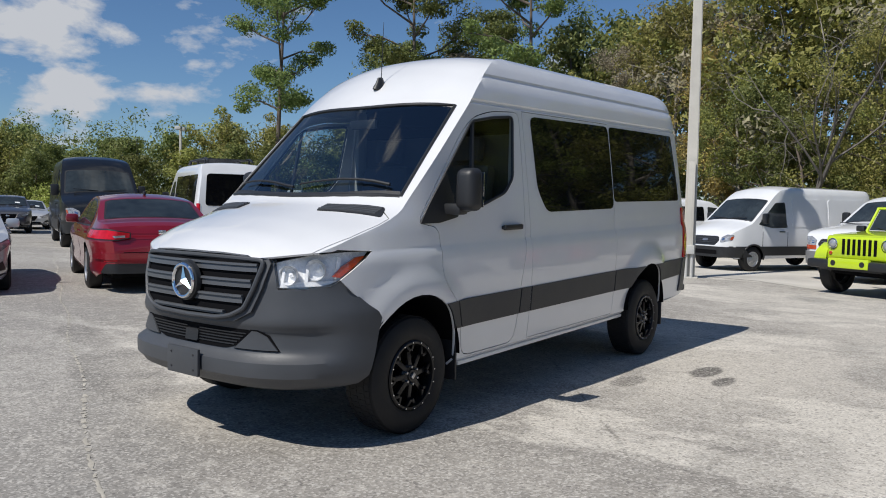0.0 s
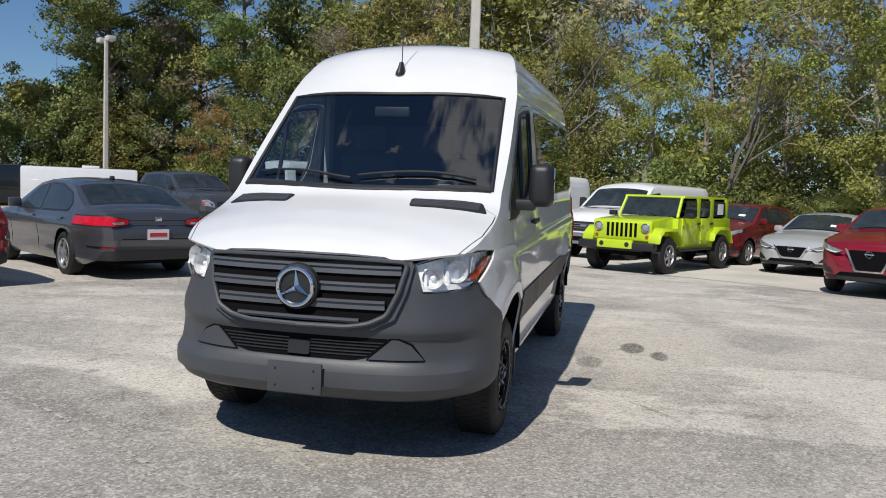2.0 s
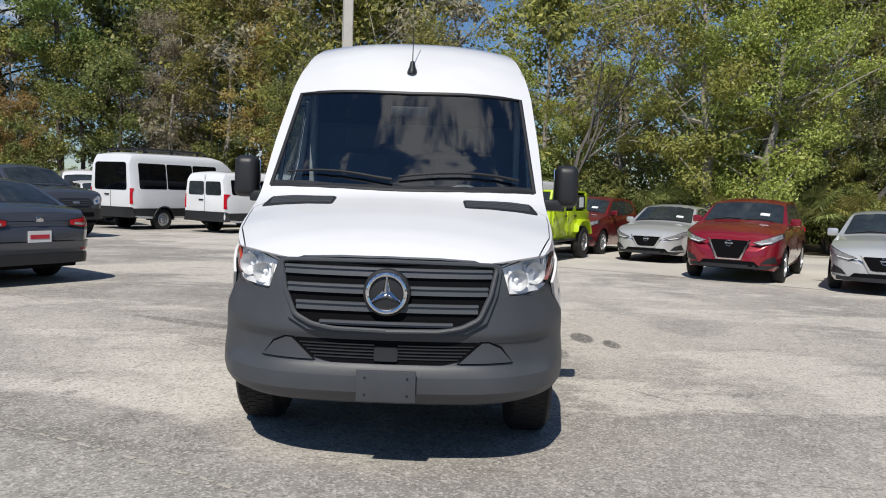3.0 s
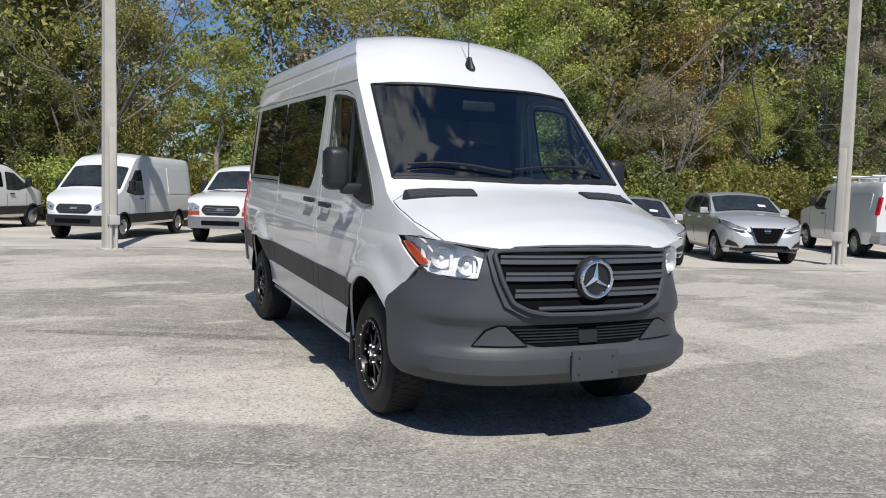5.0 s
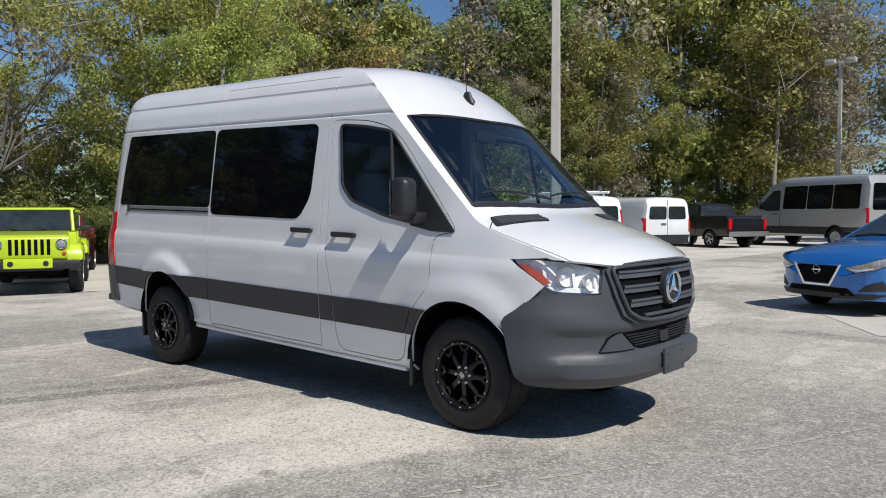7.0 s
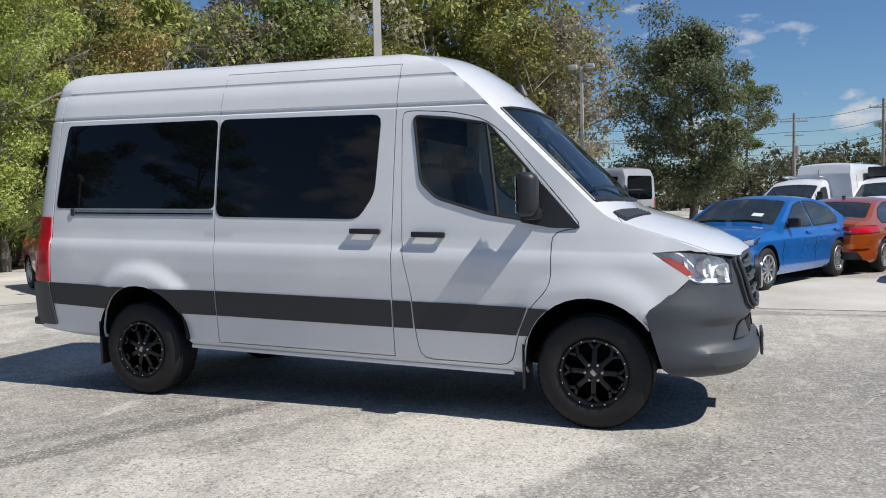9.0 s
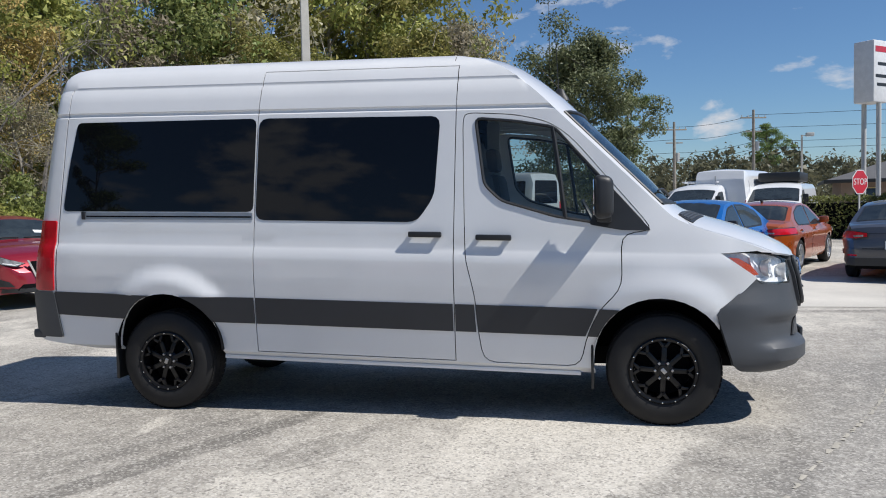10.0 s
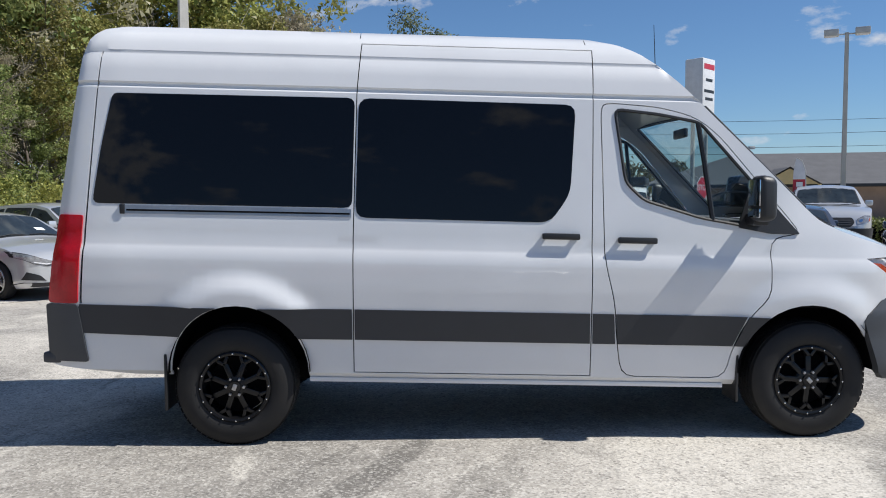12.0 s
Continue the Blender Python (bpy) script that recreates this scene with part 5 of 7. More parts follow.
for s in (1, -1):
    part("rear_side_glass", settle(sheet(REAR_GLASS, 0.2, VS.on_side(s, 0.004), 0.012)), TINT, VAN, "black privacy glass")
    part("middle_side_glass", settle(sheet(SLIDE_GLASS, 0.2, VS.on_side(s, 0.004), 0.012)), TINT, VAN, "black privacy glass")
    g = vpart("door_glass", sheet(DOOR_GLASS, 0.2, VS.on_side(s, -0.008), 0.0), PANE, label="clear side window")
    g.visible_shadow = False
    # rubber round the door glass, and the bar of the quarter light
    b = bmesh.new()
    tube(b, [VS.on_side(s, 0.0)(x, z, 0) for x, z in DOOR_GLASS + DOOR_GLASS[:1]], 0.011, 6, caps=False)
    vpart("window_seal", b, TRIM)
    b = bmesh.new()
    tube(b, [VS.on_side(s, -0.002)(x, z, 0) for x, z in ((-0.70, 2.09), (-0.66, 1.8), (-0.62, 1.475))], 0.016, 6)
    vpart("window_bar", b, TRIM)
    # grey band along the flanks, broken at the door joints
    def arch_x(cx, cz, r, z, side):
        return cx + side * math.sqrt(max(0.0, r * r - (z - cz) ** 2))
    zs = np.linspace(0.672, 0.862, 7)
    rear_in = [(arch_x(-3.62, 0.449, 0.432, z, 1), z) for z in zs]
    rear_out = [(arch_x(-3.62, 0.449, 0.432, z, -1), z) for z in zs]
    front_in = [(arch_x(0.0, 0.51, 0.442, z, -1), z) for z in zs]
    for poly in (rear_in + [(-2.912, 0.865), (-2.912, 0.672)], [(-2.895, 0.672), (-2.895, 0.865), (-1.408, 0.865), (-1.408, 0.672)], [(-1.39, 0.672), (-1.39, 0.865), (-1.256, 0.865), (-1.246, 0.672)],
                 [(-1.23, 0.672), (-1.242, 0.865), (-0.412, 0.865), (-0.495, 0.672)], [(-0.482, 0.672), (-0.398, 0.865)] + front_in[::-1], rear_out + [(-4.60, 0.865), (-4.60, 0.685)]):
        vpart("side_band", sheet([(float(a), float(c)) for a, c in poly], 0.2, VS.on_side(s, 0.010), 0.02), BAND_SHADED)
    # lamps at the tail
    lamp = vpart("tail_light", sheet(rounded([(-4.805, 0.87), (-4.607, 0.87), (-4.603, 1.42), (-4.79, 1.42)], 0.02), 0.05, VS.on_side(s, 0.012), 0.03), RED_LENS, label="tall red tail light")
    vpart("tail_light_band", sheet([(-4.80, 1.05), (-4.62, 1.05), (-4.62, 1.13), (-4.80, 1.13)], 0.05, VS.on_side(s, 0.015), 0.01), RED_LENS, lamp)
    # rear bumper corner
    b = bmesh.new()
    join(b, sheet(rounded([(-4.82, 0.50), (-4.56, 0.50), (-4.607, 0.862), (-4.82, 0.862)], 0.02), 0.06, VS.on_side(s, 0.016), 0.05))
    add_box(b, (-4.80, s * 0.84, 0.515), (0.12, 0.16, 0.07), 0.02)
    vpart("rear_bumper_corner", b, FASCIA)
    b = boxes(((-4.64, s * 0.86, 1.88), (0.05, 0.05, 0.10), 0.01))
    vpart("door_hinge", b, WHITE)
    # handles
    for x0, x1, z in ((-1.235, -0.985, 1.335),) + (((-1.715, -1.475, 1.35),) if s < 0 else ()):
        y = VS.half(x0, z)
        b = boxes((((x0 + x1) / 2, s * (y + 0.026), z), (x1 - x0, 0.026, 0.040), 0.012), ((x0 + 0.02, s * (y + 0.012), z), (0.03, 0.04, 0.026), 0.005), ((x1 - 0.02, s * (y + 0.012), z), (0.03, 0.04, 0.026), 0.005))
        vpart("door_handle", b, TRIM, label="black door handle")
    # mirror with its triangular foot
    vpart("mirror_foot", sheet(rounded([(-0.36, 1.73), (-0.055, 1.395), (-0.25, 1.395), (-0.46, 1.43)], 0.02), 0.1, VS.on_side(s, 0.012), 0.02), TRIM)
    b = bmesh.new()
    bmesh.ops.create_cube(b, size=1)
    bmesh.ops.scale(b, vec=(0.125, 0.185, 0.295), verts=b.verts)
    for v in b.verts:
        if v.co.x > 0:
            v.co.y *= 0.78
            v.co.z *= 0.90
        if v.co.z > 0:
            v.co.y *= 0.93
    bmesh.ops.bevel(b, geom=b.edges[:], offset=0.045, segments=4, profile=0.5, affect="EDGES")
    bmesh.ops.translate(b, vec=(-0.36, s * 1.10, 1.615), verts=b.verts)
    mir = vpart("mirror", b, TRIM, label="large black door mirror")
    b = boxes(((-0.36, s * 0.985, 1.485), (0.10, 0.17, 0.075), 0.02))
    vpart("mirror_arm", b, TRIM, mir)
    b = boxes(((-0.4235, s * 1.10, 1.65), (0.006, 0.165, 0.16), 0.002), ((-0.4235, s * 1.10, 1.525), (0.006, 0.165, 0.055), 0.002))
    vpart("mirror_glass", b, CHROME, mir)
    # mud flaps
    for x, z0, z1 in ((-0.452, 0.27, 0.62), (-4.085, 0.26, 0.62)):
        b = boxes(((x, s * 0.845, (z0 + z1) / 2), (0.018, 0.23, z1 - z0), 0.006))
        part("mud_flap", b, TRIM, VAN)
    vpart("sill_step", boxes(((-1.86, s * 0.895, 0.405), (2.66, 0.05, 0.03), 0.008)), WHITE)

# rail of the sliding door
for s in (-1,):
    rail = vpart("door_rail", sheet([(-4.31, 1.435), (-2.91, 1.44), (-2.91, 1.492), (-4.31, 1.487)], 0.3, VS.on_side(s, 0.005), 0.01), STEEL, label="bare metal door rail")
    vpart("rail_groove", sheet([(-4.30, 1.452), (-2.92, 1.457), (-2.92, 1.468), (-4.30, 1.463)], 0.3, VS.on_side(s, 0.008), 0.002), VOID, rail)
    vpart("rail_stop", boxes(((-4.325, s * VS.half(-4.3, 1.46), 1.462), (0.03, 0.03, 0.06), 0.006)), TRIM, rail)

# windscreen and what lies round it
glass = vpart("windscreen", sheet(shield_poly(-0.006), 0.12, VS.on_top(-0.004), 0.0), SHIELD, label="raked windscreen")
glass.visible_shadow = False
b = bmesh.new()
rim_line = shield_poly(-0.004)
tube(b, [VS.on_top(0.0)(x, y, 0) for x, y in rim_line + rim_line[:1]], 0.013, 6, caps=False)
vpart("windscreen_seal", b, TRIM)
b = sheet([(float(0.172 - 0.15 * (y / 0.86) ** 2), float(y)) for y in np.linspace(-0.84, 0.84, 13)] + [(float(0.138 - 0.15 * (y / 0.86) ** 2), float(y)) for y in np.linspace(0.82, -0.82, 13)], 0.12, VS.on_top(0.006), 0.012)
vpart("scuttle", b, TRIM)
for x0, y0, x1, y1 in ((0.012, 0.74, 0.095, -0.02), (0.118, -0.06, 0.0, -0.74)):
    b = bmesh.new()
    tube(b, [VS.on_top(0.03)(x0 + (x1 - x0) * t, y0 + (y1 - y0) * t, 0) for t in np.linspace(0, 1, 7)], 0.011, 5, 0.007)
    vpart("wiper", b, TRIM)
for s in (1, -1):
    vent = vpart("bonnet_vent", sheet(rounded([(0.228, s * 0.385), (0.128, s * 0.81), (0.218, s * 0.855), (0.338, s * 0.40)], 0.02), 0.1, VS.on_top(0.006), 0.012), TRIM, label="black slotted bonnet vent")
    for k in range(4):
        xi, xo = 0.240 + 0.024 * k, 0.142 + 0.020 * k
        vpart("vent_slat", sheet([(xi, s * 0.405), (xo, s * 0.80), (xo + 0.009, s * 0.80), (xi + 0.010, s * 0.405)], 0.2, VS.on_top(0.014), 0.008), FASCIA, vent)
b = bmesh.new()
lathe(b, [(0.001, 0.075), (0.018, 0.07), (0.03, 0.03), (0.045, 0.0), (0.05, -0.02)], 16, Matrix.Translation((-0.70, 0, 2.40)) @ Matrix.Rotation(radians(90), 4, "X") @ Matrix.Diagonal((1.5, 1, 0.8, 1)))
ant = vpart("aerial", b, TRIM, label="black roof aerial")
b = bmesh.new()
tube(b, [(-0.71, 0, 2.44), (-0.73, 0, 2.90)], 0.004, 6, 0.002)
vpart("aerial_rod", b, TRIM, ant)

# front bumper, grille and lamps on one bent face
NOSE = [(0.0, 0.995, 0.0), (0.2, 0.987, 0.25), (0.4, 0.957, 0.5), (0.55, 0.895, 0.668), (0.68, 0.80, 0.795), (0.8, 0.672, 0.898), (0.9, 0.54, 0.966), (1.0, 0.40, 1.0), (1.12, 0.23, 1.012)]
DEEP = [(0.43, -0.14), (0.455, -0.06), (0.48, -0.012), (0.51, 0.008), (0.525, 0.030), (0.54, 0.038), (0.612, 0.040), (0.632, 0.034), (0.652, -0.008), (0.68, -0.024), (0.75, -0.034), (0.795, -0.034), (0.822, -0.010), (0.85, -0.008), (0.95, -0.024), (1.08, -0.04), (1.22, -0.075), (1.3, -0.10)]

CORNER = [(0.43, -0.10), (0.46, -0.04), (0.50, -0.006), (0.56, 0.008), (0.64, 0.006), (0.75, -0.006), (0.85, -0.006), (0.95, -0.012), (1.08, -0.016), (1.22, -0.026), (1.3, -0.04)]


def face(out=0.0):
    def put(s, z, d):
        a = abs(s)
        x, y = smooth_lerp(a, [(k, p) for k, p, _ in NOSE]), smooth_lerp(a, [(k, p) for k, _, p in NOSE])
        e = 0.02
        tx = smooth_lerp(min(a + e, 1.12), [(k, p) for k, p, _ in NOSE]) - smooth_lerp(max(a - e, 0), [(k, p) for k, p, _ in NOSE])
        ty = smooth_lerp(min(a + e, 1.12), [(k, p) for k, _, p in NOSE]) - smooth_lerp(max(a - e, 0), [(k, p) for k, _, p in NOSE])
        n = Vector((ty, -tx)).normalized()
        f = max(0.0, min(1.0, (a - 0.70) / 0.20))
        f = f * f * (3 - 2 * f)
        o = lerp(z, DEEP) * (1 - f) + lerp(z, CORNER) * f + out - d
        tuck = max(0.0, min(1.0, (z - 0.90) / 0.13))
        y *= 1 - 0.040 * tuck * min(1.0, a / 0.85) ** 3
        return (x + n.x * o, (y + n.y * o) * (1 if s >= 0 else -1), z)

    return put


def mirrored(poly):
    return poly + [(-a, z) for a, z in poly[::-1]]


skin = mirrored([(0.0, 0.455), (0.6, 0.455), (0.8, 0.462), (0.92, 0.475), (0.962, 0.52), (0.985, 0.62), (1.012, 0.75), (1.033, 0.85), (1.015, 0.89), (0.97, 0.935), (0.92, 1.0), (0.865, 1.078), (0.7, 1.04), (0.555, 1.04), (0.515, 1.20), (0.48, 1.222), (0.0, 1.234)])
bumper = vpart("front_bumper", sheet(skin, 0.028, face(0.0), 0.05), FASCIA, label="unpainted dark grey plastic bumper")
b = sheet(mirrored([(0.0, 0.435), (0.75, 0.435), (0.88, 0.49), (0.75, 0.50), (0.0, 0.485)]), 0.06, face(-0.012), 0.06)
vpart("bumper_lip", b, TRIM, bumper)
intake = [(0.40, 0.80), (0.32, 0.705), (0.24, 0.68), (-0.24, 0.68), (-0.32, 0.705), (-0.40, 0.80)]
# black sheet on the bumper skin paints the intake's inner shade
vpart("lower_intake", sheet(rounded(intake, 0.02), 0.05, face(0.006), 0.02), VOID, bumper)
for z in (0.705, 0.722, 0.739, 0.756, 0.773):
    w = 0.30 + (z - 0.70) * 1.0
    for a, c in ((-w, -0.05), (0.05, w)):
        vpart("intake_bar", sheet([(a, z), (c, z), (c, z + 0.006), (a, z + 0.006)], 0.06, face(0.012), 0.006), TRIM, bumper)
vpart("sensor", sheet(rounded([(-0.05, 0.695), (0.05, 0.695), (0.05, 0.765), (-0.05, 0.765)], 0.01), 0.05, face(0.02), 0.02), TRIM, bumper)
for s in (1, -1):
    pod = [(s * 0.31, 0.69), (s * 0.56, 0.69), (s * 0.50, 0.765), (s * 0.44, 0.795), (s * 0.41, 0.795)]
    vpart("fog_cover", sheet(pod, 0.04, face(0.014), 0.03), FASCIA, bumper)
    vpart("fog_joint", sheet([(s * 0.30, 0.684), (s * 0.57, 0.684), (s * 0.51, 0.772), (s * 0.445, 0.803), (s * 0.40, 0.803)], 0.04, face(0.005), 0.01), VOID, bumper)
plate = vpart("plate_holder", boxes(((1.048, 0.01, 0.58), (0.02, 0.31, 0.165), 0.006)), FASCIA, bumper, "blank grey number plate holder")
for y in (-0.10, 0.12):
    for z in (0.535, 0.625):
        bb = bmesh.new()
        lathe(bb, [(0.007, 0.0), (0.005, 0.004), (0.001, 0.004)], 8, Matrix.Translation((1.058, y, z)) @ Matrix.Rotation(radians(-90), 4, "Z"))
        vpart("screw", bb, TRIM, plate)

GR = [(0.0, 0.832), (0.24, 0.836), (0.33, 0.855), (0.42, 0.91), (0.475, 1.05), (0.51, 1.19), (0.488, 1.221), (0.0, 1.233)]
grille = vpart("grille", sheet(mirrored(GR), 0.05, face(0.022), 0.05), FASCIA, label="dark grey slatted radiator grille")
GI = [(0.0, 0.862), (0.22, 0.866), (0.31, 0.885), (0.385, 0.93), (0.435, 1.05), (0.474, 1.192), (0.455, 1.208), (0.0, 1.218)]
# flat black sheet over the grille skin, painted shade between the slats
vpart("grille_shade_sheet", sheet(mirrored(GI), 0.05, face(0.026), 0.004), VOID, grille)
bb = bmesh.new()
tube(bb, [face(0.036)(a, z, 0) for a, z in rounded(mirrored(GI), 0.02, 2)] + [face(0.036)(*rounded(mirrored(GI), 0.02, 2)[0], 0)], 0.014, 8, caps=False)
vpart("grille_rim", bb, FASCIA, grille)
for z in (1.140, 1.050, 0.960, 0.888):
    wi = lerp(z, [(0.862, 0.22), (0.925, 0.37), (1.05, 0.43), (1.18, 0.465)]) - 0.008
    tall = 0.047 if z > 0.9 else 0.024
    for lo, hi, out in ((z, z + tall - 0.012, 0.044), (z + tall - 0.012, z + tall, 0.056)):
        vpart("grille_slat", sheet([(-wi, lo), (wi, lo), (wi, hi), (-wi, hi)], 0.05, face(out), 0.02), SLAT, grille)
# round emblem with three arms
bb = bmesh.new()
star_at = Matrix.Translation((1.032, 0, 1.064)) @ Matrix.Rotation(radians(-90), 4, "Z") @ Matrix.Rotation(radians(0), 4, "X")
ring = [(0.098 + 0.012 * math.cos(t), 0.012 * math.sin(t) + 0.012) for t in np.linspace(0, 2 * math.pi, 9)[:-1]]
lathe(bb, ring, 40, star_at, closed=True)
for k in range(3):
    rot = star_at @ Matrix.Rotation(2 * math.pi * k / 3, 4, "Y")
    q = bmesh.new()
    c, tip = q.verts.new((0, 0.028, 0)), q.verts.new((0, 0.014, 0.098))
    l, r2 = q.verts.new((0.019, 0.008, 0.011)), q.verts.new((-0.019, 0.008, 0.011))
    q.faces.new((c, l, tip))
    q.faces.new((c, tip, r2))
    join(bb, q, rot)
emblem = vpart("emblem", bb, CHROME, grille, "chrome ring emblem", smooth=30)
bb = bmesh.new()
lathe(bb, [(0.125, -0.03), (0.12, 0.0), (0.098, 0.006), (0.001, 0.006)], 40, star_at)
vpart("emblem_base", bb, TRIM, grille)

for s in (1, -1):
    LP = [(s * a, z) for a, z in ((0.55, 1.05), (0.518, 1.19), (0.62, 1.215), (0.74, 1.238), (0.88, 1.252), (1.012, 1.250), (0.942, 1.172), (0.860, 1.088), (0.81, 1.05), (0.68, 1.035))]
    lamp = vpart("headlight", sheet(LP, 0.05, face(-0.035), 0.03), LAMP_IN, label="clear headlight with amber corner")
    for a, z, r in ((0.625, 1.122, 0.058), (0.765, 1.15, 0.062)):
        p, q = Vector(face(-0.035)(s * a, z, 0)), Vector(face(0.03)(s * a, z, 0))
        n = (q - p).normalized().lerp(Vector((1, 0, 0)), 0.6).normalized()
        m = Matrix.Translation(p) @ n.to_track_quat("Y", "Z").to_matrix().to_4x4()
        bb = bmesh.new()
        lathe(bb, [(r, 0.05), (r * 0.9, 0.02), (r * 0.62, -0.005), (0.022, -0.01)], 20, m)
        vpart("reflector", bb, LAMP_RING, lamp)
        bb = bmesh.new()
        lathe(bb, [(0.016, 0.0), (0.014, 0.018), (0.001, 0.024)], 14, m)
        vpart("bulb", bb, LAMP_IN, lamp)
    for a, z0, z1 in ((0.565, 1.07, 1.17), (0.695, 1.075, 1.20), (0.84, 1.13, 1.22)):
        vpart("lamp_rib", sheet([(s * a, z0), (s * (a + 0.014), z0), (s * (a + 0.022), z1), (s * (a + 0.006), z1)], 0.04, face(-0.012), 0.02), LAMP_IN, lamp)
    vpart("lamp_sill", sheet([(s * 0.56, 1.05), (s * 0.80, 1.056), (s * 0.84, 1.085), (s * 0.57, 1.078)], 0.05, face(-0.010), 0.02), LAMP_IN, lamp)
    AM = [(s * a, z) for a, z in ((0.853, 1.100), (0.93, 1.175), (0.972, 1.222), (0.925, 1.216), (0.86, 1.165), (0.82, 1.108))]
    vpart("turn_signal", sheet(AM, 0.05, face(-0.003), 0.02), AMBER, lamp, "amber corner lamp")
    lens = vpart("lamp_cover", sheet(LP, 0.05, face(0.004), 0.0), LENS, lamp)
    lens.visible_shadow = False
    bb = bmesh.new()
    tube(bb, [face(-0.002)(a, z, 0) for a, z in LP + LP[:1]], 0.004, 5, caps=False)
    vpart("lamp_gasket", bb, TRIM, lamp)

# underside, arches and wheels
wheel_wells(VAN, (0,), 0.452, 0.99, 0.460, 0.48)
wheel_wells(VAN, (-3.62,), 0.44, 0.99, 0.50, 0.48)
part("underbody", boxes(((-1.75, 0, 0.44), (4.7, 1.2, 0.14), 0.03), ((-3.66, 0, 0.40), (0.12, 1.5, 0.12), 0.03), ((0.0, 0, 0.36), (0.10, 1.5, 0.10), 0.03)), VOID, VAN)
for x in (0.015, -3.655):
    for y in (0.835, -0.835):
        wh = add_wheel(VAN, x, y, 0.376, 0.262, 0.225, "offroad", RIM_BLACK)
        wh.matrix_basis = Matrix.Translation((0, 0, 0.003 if y > 0 else ground_z(x, y) + 0.003)) @ wh.matrix_basis
        bb = bmesh.new()
        for k in range(16):
            a = 2 * math.pi * k / 16
            add_box(bb, (0.214 * math.cos(a), 0.136, 0.214 * math.sin(a)), (0.009, 0.008, 0.009), 0.002)
        tagged(part("rim_bolt", bb, CHROME, wh), kind="stuff")
        bb = bmesh.new()
        for k in range(6):
            a = 2 * math.pi * k / 6 + 0.2
            add_box(bb, (0.056 * math.cos(a), 0.115, 0.056 * math.sin(a)), (0.016, 0.03, 0.016), 0.004)
        tagged(part("lug_nut", bb, STEEL, wh), kind="stuff")
        part("hub_cap", boxes(((0, 0.132, 0), (0.04, 0.012, 0.026), 0.004)), STEEL, wh)

# cab interior
vpart("cab_floor", boxes(((-0.98, 0, 0.78), (0.94, 1.7, 0.04), 0.01)), DASH)
vpart("rear_wall", boxes(((-1.42, 0, 1.4), (0.03, 1.72, 1.3), 0.01)), SEAT)
vpart("headliner", boxes(((-1.15, 0, 2.36), (0.55, 1.45, 0.03), 0.01)), LINER)
b = bmesh.new()
add_box(b, (-0.10, 0, 1.22), (0.42, 1.66, 0.40), 0.08)
add_box(b, (-0.05, 0, 1.44), (0.30, 1.58, 0.06), 0.03)
add_box(b, (-0.22, 0.40, 1.42), (0.16, 0.36, 0.14), 0.05)
add_box(b, (-0.22, 0.0, 1.36), (0.12, 0.30, 0.24), 0.03)
vpart("dashboard", b, DASH)
vpart("dash_paper", boxes(((0.0, -0.05, 1.478), (0.10, 0.5, 0.006), 0.002)), PAPER)
for y in (0.42, -0.42):
    b = bmesh.new()
    add_box(b, (-1.0, y, 1.12), (0.5, 0.50, 0.16), 0.06)
    add_box(b, (0, 0, 0), (0.13, 0.50, 0.66), 0.06, Matrix.Translation((-1.24, y, 1.48)) @ Matrix.Rotation(radians(-9), 4, "Y"))
    add_box(b, (0, 0, 0), (0.10, 0.27, 0.20), 0.05, Matrix.Translation((-1.30, y, 1.93)) @ Matrix.Rotation(radians(-6), 4, "Y"))
    add_box(b, (-1.0, y, 0.92), (0.4, 0.4, 0.3), 0.02)
    vpart("seat", b, SEAT)
b = bmesh.new()
wm = Matrix.Translation((-0.46, 0.40, 1.42)) @ Matrix.Rotation(radians(62), 4, "Y") @ Matrix.Rotation(radians(90), 4, "X")
lathe(b, [(0.19 + 0.016 * math.cos(t), 0.016 * math.sin(t)) for t in np.linspace(0, 2 * math.pi, 7)[:-1]], 28, wm, closed=True)
for k in range(3):
    add_box(b, (0, 0, 0.09), (0.04, 0.02, 0.18), 0.006, wm @ Matrix.Rotation(2 * math.pi * k / 3, 4, "Y"))
vpart("steering_wheel", b, TRIM)
b = boxes(((-0.52, 0, 2.10), (0.03, 0.26, 0.07), 0.015))
vpart("inner_mirror", b, TRIM)
for s in (1, -1):
    b = boxes(((-1.36, s * 0.82, 1.85), (0.12, 0.05, 0.9), 0.02))
    vpart("seat_belt_post", b, LINER)


RED = paint("red_paint", (0.27, 0.008, 0.020), 0.35, 0.3)
DRED = paint("dark_red_paint", (0.20, 0.010, 0.016), 0.35, 0.3)
GREY = paint("gunmetal_paint", (0.085, 0.088, 0.10), 0.5, 0.3)
SILVER = paint("silver_paint", (0.60, 0.61, 0.62), 0.45, 0.3)
BLUE = paint("blue_paint", (0.010, 0.15, 0.50), 0.35, 0.28)
ORANGE = paint("orange_paint", (0.50, 0.105, 0.014), 0.35, 0.28)
BLACK = surface("black_paint", (0.007, 0.008, 0.010), 0.3, vary=0.05, scale=2.2, fine=220.0, coat=0.6, spec=0.4)
NAVY = paint("navy_paint", (0.02, 0.035, 0.075), 0.4, 0.3)
LIME = paint("lime_paint", (0.50, 0.66, 0.012), 0.0, 0.35)
TAUPE = paint("silver_beige_paint", (0.50, 0.49, 0.47), 0.35, 0.32)

